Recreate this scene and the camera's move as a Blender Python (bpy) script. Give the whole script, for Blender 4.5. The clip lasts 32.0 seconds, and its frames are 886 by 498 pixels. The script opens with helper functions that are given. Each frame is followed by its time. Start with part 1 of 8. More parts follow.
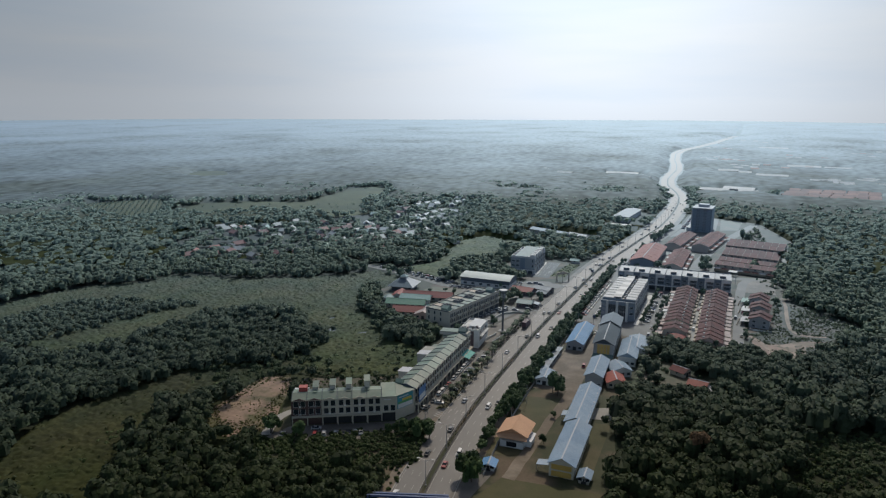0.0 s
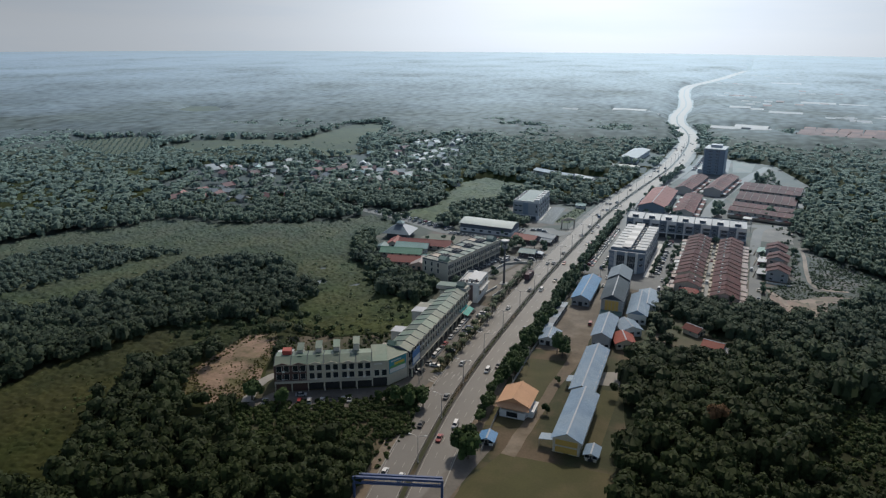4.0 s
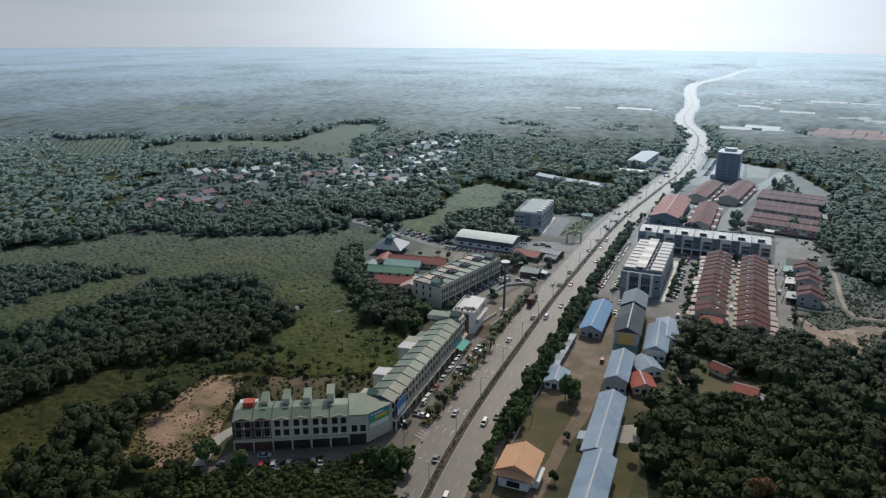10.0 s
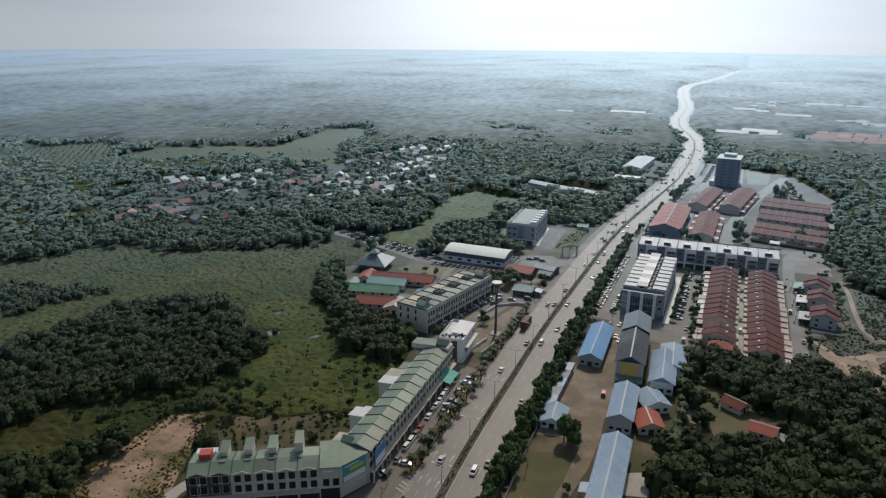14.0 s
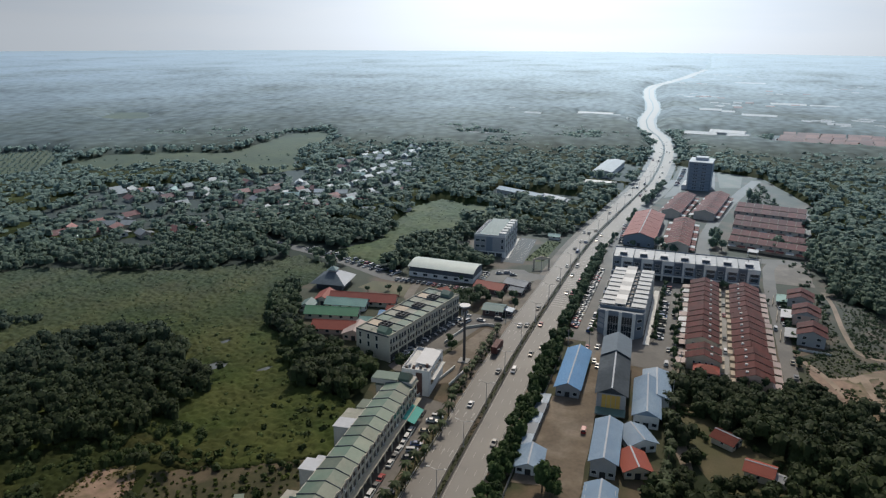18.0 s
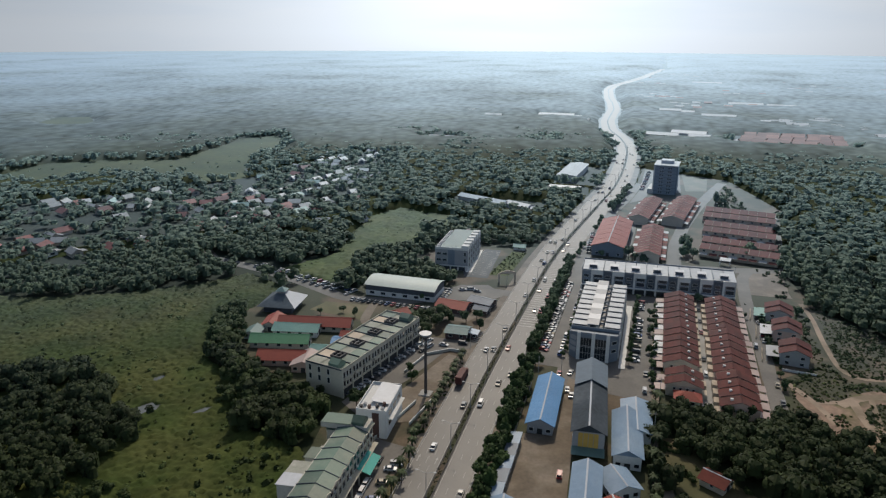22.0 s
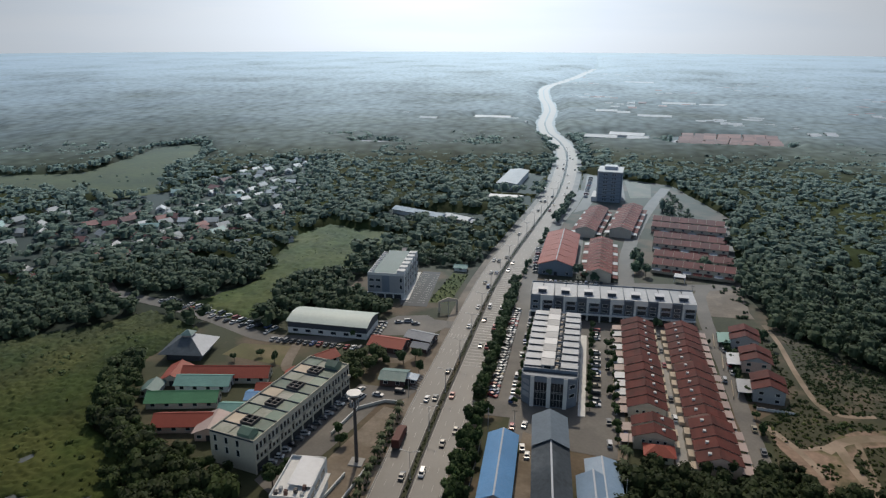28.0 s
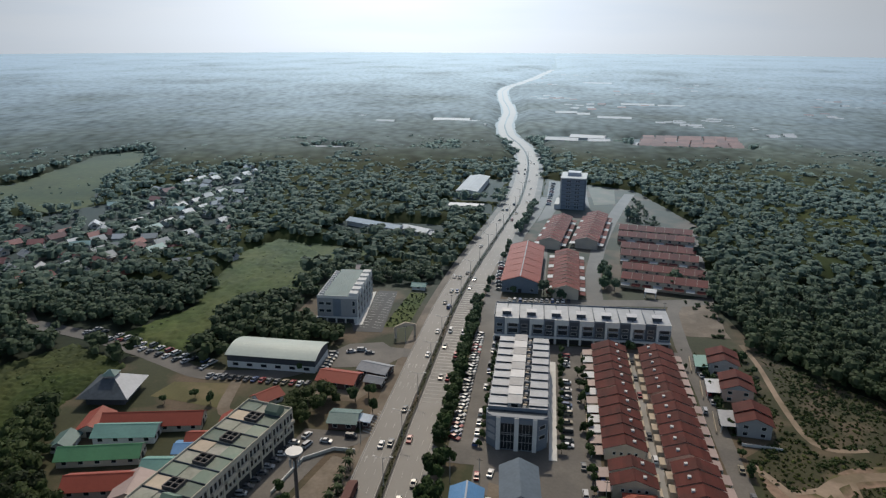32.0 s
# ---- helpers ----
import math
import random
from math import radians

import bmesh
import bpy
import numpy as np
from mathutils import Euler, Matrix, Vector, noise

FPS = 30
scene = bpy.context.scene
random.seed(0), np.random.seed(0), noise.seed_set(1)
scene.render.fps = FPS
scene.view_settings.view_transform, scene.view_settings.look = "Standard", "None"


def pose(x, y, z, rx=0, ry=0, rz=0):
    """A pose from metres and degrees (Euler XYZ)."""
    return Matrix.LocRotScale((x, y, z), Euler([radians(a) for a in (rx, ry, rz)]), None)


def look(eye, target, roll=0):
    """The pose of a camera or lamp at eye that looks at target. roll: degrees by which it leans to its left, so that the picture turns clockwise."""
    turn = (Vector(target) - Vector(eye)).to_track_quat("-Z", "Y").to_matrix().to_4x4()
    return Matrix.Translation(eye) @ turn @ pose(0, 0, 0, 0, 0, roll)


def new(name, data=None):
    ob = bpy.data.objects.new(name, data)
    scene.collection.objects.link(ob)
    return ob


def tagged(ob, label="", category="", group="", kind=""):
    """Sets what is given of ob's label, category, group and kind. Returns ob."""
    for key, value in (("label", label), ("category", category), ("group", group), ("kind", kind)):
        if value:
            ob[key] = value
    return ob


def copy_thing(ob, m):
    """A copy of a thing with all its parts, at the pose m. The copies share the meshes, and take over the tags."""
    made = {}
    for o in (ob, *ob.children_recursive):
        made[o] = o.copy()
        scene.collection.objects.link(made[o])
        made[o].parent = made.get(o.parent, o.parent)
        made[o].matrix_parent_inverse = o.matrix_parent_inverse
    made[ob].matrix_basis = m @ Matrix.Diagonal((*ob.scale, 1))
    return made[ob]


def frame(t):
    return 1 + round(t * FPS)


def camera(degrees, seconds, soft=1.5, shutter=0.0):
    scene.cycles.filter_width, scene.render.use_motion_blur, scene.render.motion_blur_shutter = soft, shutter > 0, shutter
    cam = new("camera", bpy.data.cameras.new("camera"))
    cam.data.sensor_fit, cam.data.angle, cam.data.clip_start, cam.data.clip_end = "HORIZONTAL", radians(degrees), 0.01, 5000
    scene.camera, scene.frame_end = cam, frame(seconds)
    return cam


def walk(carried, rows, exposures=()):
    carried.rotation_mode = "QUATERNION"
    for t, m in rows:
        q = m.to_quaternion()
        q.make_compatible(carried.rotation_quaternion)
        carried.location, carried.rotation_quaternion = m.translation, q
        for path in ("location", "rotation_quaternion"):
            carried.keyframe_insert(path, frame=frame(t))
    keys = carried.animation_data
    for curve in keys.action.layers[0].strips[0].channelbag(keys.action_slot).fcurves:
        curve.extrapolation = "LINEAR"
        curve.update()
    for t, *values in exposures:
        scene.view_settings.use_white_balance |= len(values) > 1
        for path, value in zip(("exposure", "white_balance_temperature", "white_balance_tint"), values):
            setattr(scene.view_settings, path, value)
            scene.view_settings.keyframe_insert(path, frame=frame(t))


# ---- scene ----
from mathutils.geometry import tessellate_polygon

cam = camera(65.4, 32.0, soft=1.3)
# seconds, place, pitch, yaw and roll of the drone's camera
PATH = [
    (0, 87.37, -59.13, 130.11, -12.08, 23.80, 0.18),
    (0.5, 86.22, -55.88, 130.12, -12.72, 23.81, 0.21),
    (1, 85.07, -52.61, 130.13, -13.40, 23.82, 0.23),
    (1.5, 83.92, -49.34, 130.14, -14.13, 23.83, 0.26),
    (2, 82.76, -46.06, 130.14, -14.86, 23.85, 0.28),
    (2.5, 81.60, -42.77, 130.15, -15.56, 23.88, 0.30),
    (3, 80.44, -39.47, 130.14, -16.25, 23.89, 0.32),
    (3.5, 79.29, -36.17, 130.14, -16.92, 23.90, 0.34),
    (5.5, 74.67, -22.96, 130.09, -17.74, 23.94, 0.39),
    (6, 73.53, -19.65, 130.08, -17.72, 23.93, 0.40),
    (7, 71.24, -13.05, 130.04, -17.72, 23.94, 0.41),
    (8, 68.98, -6.46, 129.99, -17.71, 23.95, 0.42),
    (9, 66.72, 0.11, 129.94, -17.69, 23.96, 0.42),
    (10, 64.49, 6.67, 129.88, -17.65, 23.95, 0.42),
    (11, 62.28, 13.21, 129.82, -17.63, 23.96, 0.42),
    (12, 60.09, 19.74, 129.76, -17.61, 23.96, 0.41),
    (12.5, 59.00, 23.00, 129.73, -17.59, 23.94, 0.41),
    (13, 57.92, 26.26, 129.70, -17.54, 23.85, 0.40),
    (13.5, 56.85, 29.51, 129.67, -17.53, 23.56, 0.40),
    (14.5, 54.72, 36.02, 129.61, -17.51, 22.99, 0.38),
    (16.5, 50.54, 49.01, 129.50, -17.47, 21.68, 0.35),
    (17, 49.52, 52.26, 129.47, -17.46, 21.31, 0.34),
    (18, 47.50, 58.77, 129.43, -17.45, 20.55, 0.32),
    (19, 45.52, 65.29, 129.39, -17.45, 19.76, 0.30),
    (20, 43.58, 71.83, 129.35, -17.43, 18.96, 0.28),
    (21, 41.70, 78.39, 129.33, -17.40, 18.18, 0.26),
    (22, 39.88, 84.97, 129.32, -17.42, 17.29, 0.25),
    (23, 38.12, 91.60, 129.31, -17.43, 16.34, 0.23),
    (24, 36.45, 98.25, 129.32, -17.45, 15.29, 0.22),
    (25, 34.87, 104.95, 129.34, -17.48, 14.22, 0.20),
    (25.5, 34.11, 108.32, 129.36, -17.48, 13.73, 0.20),
    (27.5, 31.41, 121.90, 129.46, -17.38, 12.44, 0.19),
    (28, 30.82, 125.32, 129.50, -17.38, 12.00, 0.19),
    (29, 29.77, 132.21, 129.59, -17.38, 10.96, 0.19),
    (30, 28.90, 139.14, 129.69, -17.38, 10.09, 0.20),
    (31, 28.23, 146.11, 129.82, -17.35, 9.32, 0.21),
    (32, 27.81, 153.13, 129.97, -17.33, 8.67, 0.22),
]


def aimed(x, y, z, pitch, yaw, roll):
    a, p = radians(yaw), radians(pitch)
    way = Vector((-math.sin(a) * math.cos(p), math.cos(a) * math.cos(p), math.sin(p)))
    eye = Vector((x, y, z))
    return look(eye, eye + way * 100, roll)


walk(cam, [(t, aimed(*row)) for t, *row in PATH],
     exposures=[(0, -0.14), (2, -0.14), (3.5, -0.07), (6, 0.20), (20, 0.12), (32, 0.05)])

# ---- light ----
SUN_AZ, SUN_EL = radians(-9), radians(44)
world = bpy.data.worlds.new("hazy_sky")
scene.world = world
world.use_nodes = True
wn, wl = world.node_tree.nodes, world.node_tree.links
wn.clear()
sky = wn.new("ShaderNodeTexSky")
sky.sky_type, sky.sun_disc = "NISHITA", False
sky.sun_elevation, sky.sun_rotation = SUN_EL, SUN_AZ
sky.air_density, sky.dust_density, sky.ozone_density = 1.0, 4.0, 2.0
clear = wn.new("ShaderNodeBackground")
clear.inputs["Strength"].default_value = 0.058
hazy = wn.new("ShaderNodeBackground")
wco, wsep, wmap, wnoise, wtint = (wn.new("ShaderNodeTexCoord"), wn.new("ShaderNodeSeparateXYZ"), wn.new("ShaderNodeMapping"),
                                  wn.new("ShaderNodeTexNoise"), wn.new("ShaderNodeMix"))
wmap.inputs["Scale"].default_value = (1.5, 1.5, 12.0)
wnoise.inputs["Scale"].default_value, wnoise.inputs["Detail"].default_value = 1.5, 5
wtint.data_type = "RGBA"
wtint.inputs["A"].default_value, wtint.inputs["B"].default_value = (0.66, 0.83, 1.04, 1), (0.88, 0.96, 1.06, 1)


def sky_math(kind, x, y):
    q = wn.new("ShaderNodeMath")
    q.operation = kind
    for k, v in enumerate((x, y)):
        if isinstance(v, (int, float)):
            q.inputs[k].default_value = v
        else:
            wl.new(v, q.inputs[k])
    return q.outputs[0]


wmix, wout = wn.new("ShaderNodeMixShader"), wn.new("ShaderNodeOutputWorld")
wl.new(wco.outputs["Generated"], wmap.inputs["Vector"])
wl.new(wco.outputs["Generated"], wsep.inputs["Vector"])
wl.new(wmap.outputs["Vector"], wnoise.inputs["Vector"])
# white haze thick at the horizon and thinning upwards, with faint cloud in it
thin = sky_math("EXPONENT", sky_math("MULTIPLY", sky_math("MAXIMUM", wsep.outputs["Z"], 0.0), -2.2), 0.0)
cloudy = sky_math("ADD", sky_math("MULTIPLY", sky_math("SUBTRACT", wnoise.outputs["Fac"], 0.5), 1.6), sky_math("SUBTRACT", 1.05, sky_math("MULTIPLY", wsep.outputs["Z"], 4.0)))
# brighter towards the sun
facing = wn.new("ShaderNodeVectorMath")
facing.operation = "DOT_PRODUCT"
GLOW_AZ, GLOW_EL = SUN_AZ - radians(3), radians(20)
facing.inputs[1].default_value = (math.sin(GLOW_AZ) * math.cos(GLOW_EL), math.cos(GLOW_AZ) * math.cos(GLOW_EL), math.sin(GLOW_EL))
wl.new(wco.outputs["Generated"], facing.inputs[0])
glow = sky_math("ADD", 0.42, sky_math("MULTIPLY", sky_math("POWER", sky_math("MAXIMUM", facing.outputs["Value"], 0.0), 11.0), 1.26))
wl.new(glow, hazy.inputs["Strength"])
wl.new(cloudy, wtint.inputs["Factor"])
wl.new(wtint.outputs["Result"], hazy.inputs["Color"])
wl.new(sky.outputs["Color"], clear.inputs["Color"])
wl.new(thin, wmix.inputs["Fac"])
wl.new(clear.outputs["Background"], wmix.inputs[1])
wl.new(hazy.outputs["Background"], wmix.inputs[2])
wl.new(wmix.outputs["Shader"], wout.inputs["Surface"])

sun = new("sun", bpy.data.lights.new("sun", "SUN"))
sun.data.energy, sun.data.angle, sun.data.color = 2.0, radians(1.2), (1.0, 0.87, 0.70)
sun_way = Vector((math.sin(SUN_AZ) * math.cos(SUN_EL), math.cos(SUN_AZ) * math.cos(SUN_EL), math.sin(SUN_EL)))
sun.matrix_world = look(sun_way * 500, (0, 0, 0))

# ---- materials ----
def haze_gloss_group():
    """Distance haze put into a gloss layer, which grows as the surface is looked along."""
    g = bpy.data.node_groups.new("haze_gloss", "ShaderNodeTree")
    g.interface.new_socket("Shader", in_out="INPUT", socket_type="NodeSocketShader")
    g.interface.new_socket("Amount", in_out="INPUT", socket_type="NodeSocketFloat")
    g.interface.new_socket("Lean", in_out="INPUT", socket_type="NodeSocketFloat")
    g.interface.new_socket("Rough", in_out="INPUT", socket_type="NodeSocketFloat")
    g.interface.new_socket("Onset", in_out="INPUT", socket_type="NodeSocketFloat")
    g.interface.new_socket("Tint", in_out="INPUT", socket_type="NodeSocketColor")
    g.interface.new_socket("Normal", in_out="INPUT", socket_type="NodeSocketVector")
    g.interface.new_socket("Shader", in_out="OUTPUT", socket_type="NodeSocketShader")
    n, l = g.nodes, g.links
    gi, go = n.new("NodeGroupInput"), n.new("NodeGroupOutput")
    up = n.new("ShaderNodeCombineXYZ")
    up.inputs["Z"].default_value = 1
    lw = n.new("ShaderNodeLayerWeight")
    lw.inputs["Blend"].default_value = 0.5
    l.new(up.outputs[0], lw.inputs["Normal"])

    def op(kind, a, b=None):
        m = n.new("ShaderNodeMath")
        m.operation = kind
        for k, v in enumerate((a, b)):
            if v is None:
                continue
            if isinstance(v, (int, float)):
                m.inputs[k].default_value = v
            else:
                l.new(v, m.inputs[k])
        return m.outputs[0]

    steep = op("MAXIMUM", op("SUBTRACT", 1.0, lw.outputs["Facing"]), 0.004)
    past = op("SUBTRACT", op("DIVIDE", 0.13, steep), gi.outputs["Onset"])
    soft = op("ADD", past, op("SQRT", op("ADD", op("MULTIPLY", past, past), HAZE_BEND ** 2)))
    fac = op("SUBTRACT", 1.0, op("EXPONENT", op("MULTIPLY", op("MULTIPLY", soft, gi.outputs["Amount"]), -0.5 * HAZE_RATE)))
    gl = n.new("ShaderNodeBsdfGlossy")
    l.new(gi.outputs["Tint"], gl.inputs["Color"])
    gl.distribution = "MULTI_GGX"
    l.new(gi.outputs["Rough"], gl.inputs["Roughness"])
    # the gloss normal leans up, so the haze takes its tone from the sky
    lean, unit = n.new("ShaderNodeVectorMath"), n.new("ShaderNodeVectorMath")
    lean.operation, unit.operation = "ADD", "NORMALIZE"
    rise = n.new("ShaderNodeCombineXYZ")
    l.new(gi.outputs["Lean"], rise.inputs["Z"])
    l.new(rise.outputs[0], lean.inputs[1])
    l.new(gi.outputs["Normal"], lean.inputs[0])
    l.new(lean.outputs[0], unit.inputs[0])
    l.new(unit.outputs[0], gl.inputs["Normal"])
    mix = n.new("ShaderNodeMixShader")
    l.new(fac, mix.inputs["Fac"])
    l.new(gi.outputs["Shader"], mix.inputs[1])
    l.new(gl.outputs[0], mix.inputs[2])
    l.new(mix.outputs[0], go.inputs[0])
    return g


HAZE_BEND, HAZE_RATE = 0.05, 1.2
HAZE_GLOSS = haze_gloss_group()
# haze colours of the gloss: general, leaves, roads
HAZE_TINT, LEAF_HAZE_TINT, ROAD_HAZE_TINT = (0.43, 0.59, 0.74), (0.54, 0.73, 0.75), (0.52, 0.62, 0.72)


def make(name, col, rough=0.75, var=0.2, scale=0.15, fine=2.0, bump=0.3, metal=0.0, obj=0.0, island=0.0,
         second=None, seclo=0.45, sechi=0.6, ribs=0.0, ribdir="X", translucent=0.0, haze_amount=1.0, spec=0.3, soft=0.0, crowns=0.0, tint=HAZE_TINT, lean=0.8, patchy=0.0, dull=0.74, onset=0.31):
    m = bpy.data.materials.new(name)
    m.use_nodes = True
    n, l = m.node_tree.nodes, m.node_tree.links
    n.clear()
    out, pr = n.new("ShaderNodeOutputMaterial"), n.new("ShaderNodeBsdfPrincipled")
    geo = n.new("ShaderNodeNewGeometry")

    where = geo.outputs["Position"]
    if crowns:
        # pattern drawn out along y, to look less streaked from the camera
        mp = n.new("ShaderNodeMapping")
        mp.inputs["Scale"].default_value = (1, 0.7, 1)
        l.new(where, mp.inputs["Vector"])
        where = mp.outputs["Vector"]

    def noise_at(s, detail):
        t = n.new("ShaderNodeTexNoise")
        t.inputs["Scale"].default_value, t.inputs["Detail"].default_value = s, detail
        l.new(where, t.inputs["Vector"])
        return t.outputs["Fac"]

    def op(kind, a, b):
        q = n.new("ShaderNodeMath")
        q.operation = kind
        for k, v in enumerate((a, b)):
            if isinstance(v, (int, float)):
                q.inputs[k].default_value = v
            else:
                l.new(v, q.inputs[k])
        return q.outputs[0]

    big, small = noise_at(scale, 4), noise_at(fine, 3)
    value = op("ADD", op("MULTIPLY", op("SUBTRACT", big, 0.5), 3.0 * var), op("MULTIPLY", op("SUBTRACT", small, 0.5), 2.0 * var))
    if obj:
        oi = n.new("ShaderNodeObjectInfo")
        value = op("ADD", value, op("MULTIPLY", op("SUBTRACT", oi.outputs["Random"], 0.5), 2 * obj))
    if island:
        value = op("ADD", value, op("MULTIPLY", op("SUBTRACT", geo.outputs["Random Per Island"], 0.5), 2 * island))
    value = op("MAXIMUM", op("ADD", value, 1.0), 0.15)
    crown_shade = 1.0
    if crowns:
        # shade between crowns put into colour and gloss: light centres, darker meeting edges
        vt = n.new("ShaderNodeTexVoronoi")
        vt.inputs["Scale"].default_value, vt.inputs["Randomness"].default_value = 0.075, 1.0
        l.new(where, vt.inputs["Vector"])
        crown_shade = op("SUBTRACT", 1.0 + 0.5 * crowns, op("MULTIPLY", vt.outputs["Distance"], crowns))
        value = op("MULTIPLY", value, crown_shade)
    hs = n.new("ShaderNodeHueSaturation")
    if second:
        mr, mx = n.new("ShaderNodeMapRange"), n.new("ShaderNodeMix")
        mr.inputs["From Min"].default_value, mr.inputs["From Max"].default_value = seclo, sechi
        l.new(noise_at(scale * 0.6, 6), mr.inputs["Value"])
        mx.data_type = "RGBA"
        mx.inputs["A"].default_value, mx.inputs["B"].default_value = (*col, 1), (*second, 1)
        l.new(mr.outputs["Result"], mx.inputs["Factor"])
        l.new(mx.outputs["Result"], hs.inputs["Color"])
    else:
        hs.inputs["Color"].default_value = (*col, 1)
    l.new(value, hs.inputs["Value"])
    l.new(hs.outputs["Color"], pr.inputs["Base Color"])
    pr.inputs["Roughness"].default_value, pr.inputs["Metallic"].default_value = rough, metal
    pr.inputs["Specular IOR Level"].default_value = spec
    if bump or ribs:
        b = n.new("ShaderNodeBump")
        b.inputs["Strength"].default_value, b.inputs["Distance"].default_value = max(bump, 0.3), 0.06
        h = small
        if ribs:
            tc, w = n.new("ShaderNodeTexCoord"), n.new("ShaderNodeTexWave")
            w.bands_direction = ribdir
            w.inputs["Scale"].default_value = ribs
            l.new(tc.outputs["Object"], w.inputs["Vector"])
            h = op("ADD", w.outputs["Fac"], op("MULTIPLY", small, 0.6))
        l.new(h, b.inputs["Height"])
        l.new(b.outputs["Normal"], pr.inputs["Normal"])
    way = geo.outputs["Normal"]
    if soft:
        # leaves share the lie of their crown: the normal leans to the sky
        va, vb = n.new("ShaderNodeVectorMath"), n.new("ShaderNodeVectorMath")
        va.operation, vb.operation = "MULTIPLY_ADD", "NORMALIZE"
        va.inputs[1].default_value, va.inputs[2].default_value = (1 - soft,) * 3, (0, 0, soft)
        l.new(way, va.inputs[0])
        l.new(va.outputs[0], vb.inputs[0])
        l.new(vb.outputs[0], pr.inputs["Normal"])
    shader = pr.outputs[0]
    if translucent:
        tr, ms = n.new("ShaderNodeBsdfTranslucent"), n.new("ShaderNodeMixShader")
        l.new(hs.outputs["Color"], tr.inputs["Color"])
        ms.inputs["Fac"].default_value = translucent
        l.new(shader, ms.inputs[1])
        l.new(tr.outputs[0], ms.inputs[2])
        shader = ms.outputs[0]
    # every material carries the haze layer
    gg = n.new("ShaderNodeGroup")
    gg.node_tree = HAZE_GLOSS
    gg.inputs["Amount"].default_value, gg.inputs["Tint"].default_value, gg.inputs["Lean"].default_value = haze_amount, (*tint, 1), lean
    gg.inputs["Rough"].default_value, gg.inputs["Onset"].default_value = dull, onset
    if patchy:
        # haze in the gloss is patchy: belts of more and less
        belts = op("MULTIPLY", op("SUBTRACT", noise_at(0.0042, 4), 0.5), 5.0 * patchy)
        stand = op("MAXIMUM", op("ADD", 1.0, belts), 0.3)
        l.new(op("MULTIPLY", op("MULTIPLY", stand, crown_shade), haze_amount), gg.inputs["Amount"])
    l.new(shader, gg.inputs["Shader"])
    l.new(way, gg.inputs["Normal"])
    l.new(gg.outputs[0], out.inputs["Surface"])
    return m


M_GROUND = make("forest_floor", (0.026, 0.034, 0.016), 0.9, 0.35, 0.02, 0.35, 0.0, second=(0.040, 0.044, 0.020), spec=0.05, haze_amount=0.5)
# dimmer light of the lower meadow is put into this darker grass colour
M_FIELD_DIM = make("meadow_grass", (0.030, 0.039, 0.010), 0.9, 0.40, 0.05, 0.5, 0.8, second=(0.050, 0.051, 0.015), seclo=0.4, sechi=0.62, spec=0.05, haze_amount=0.6)
# lighter copy of the same grass, its stronger light put into the colour
M_MEADOW_LIT = make("lit_meadow_grass", (0.045, 0.066, 0.015), 0.9, 0.36, 0.05, 0.5, 0.8, second=(0.072, 0.082, 0.023), seclo=0.4, sechi=0.62, spec=0.05, haze_amount=0.6)
# greener than the near meadow: haze over farther fields put into the colour
M_FIELD2 = make("green_grass", (0.074, 0.105, 0.026), 0.9, 0.36, 0.05, 0.5, 0.8, second=(0.105, 0.128, 0.038), seclo=0.4, sechi=0.62, spec=0.05, haze_amount=0.5)
M_FIELD3 = make("far_pasture_grass", (0.082, 0.105, 0.030), 0.9, 0.36, 0.02, 0.2, 0.0, second=(0.058, 0.085, 0.026), seclo=0.4, sechi=0.62, spec=0.05, haze_amount=0.3)
M_DRYLAWN = make("yellowed_grass", (0.115, 0.105, 0.036), 0.9, 0.2, 0.1, 1.5, 0.4, second=(0.17, 0.135, 0.065), seclo=0.48, sechi=0.62)
M_FRESHASPHALT = make("dark_fresh_asphalt", (0.075, 0.070, 0.066), 0.8, 0.12, 0.1, 1.5, 0.2)
M_LAWN = make("mown_grass", (0.070, 0.068, 0.022), 0.9, 0.2, 0.08, 1.5, 0.4, second=(0.11, 0.09, 0.042), seclo=0.45, sechi=0.65)
M_SCRUB = make("dry_scrub", (0.050, 0.054, 0.022), 0.9, 0.25, 0.06, 0.9, 0.5, second=(0.13, 0.095, 0.06), seclo=0.48, sechi=0.62, haze_amount=0.7)
M_EARTH = make("bare_laterite_earth", (0.27, 0.185, 0.13), 0.95, 0.42, 0.12, 0.6, 0.8, second=(0.105, 0.095, 0.036), seclo=0.47, sechi=0.60)
M_DIRT = make("packed_dirt", (0.165, 0.130, 0.092), 0.95, 0.26, 0.12, 0.8, 0.4, second=(0.23, 0.19, 0.145), seclo=0.45, sechi=0.6)
M_PATHDIRT = make("orange_dirt_track", (0.34, 0.26, 0.19), 0.95, 0.18, 0.1, 0.9, 0.4, second=(0.20, 0.155, 0.10))
M_ESTEARTH = make("pinkish_cleared_earth", (0.34, 0.235, 0.19), 0.95, 0.2, 0.05, 0.4, 0.0)
M_DRYSCRUB = make("dry_waste_ground", (0.052, 0.050, 0.019), 0.95, 0.3, 0.12, 0.8, 0.6, second=(0.115, 0.088, 0.052), seclo=0.5, sechi=0.62)
M_ASPHALT = make("worn_asphalt", (0.100, 0.094, 0.087), 0.5, 0.12, 0.05, 1.2, 0.2, second=(0.125, 0.117, 0.107), tint=ROAD_HAZE_TINT)
M_ASPHALT2 = make("pale_asphalt", (0.125, 0.114, 0.100), 0.75, 0.2, 0.08, 1.0, 0.2, second=(0.165, 0.150, 0.130))
M_KERB = make("dark_kerb", (0.13, 0.12, 0.105), 0.9, 0.25, 0.3, 2.0, 0.2)
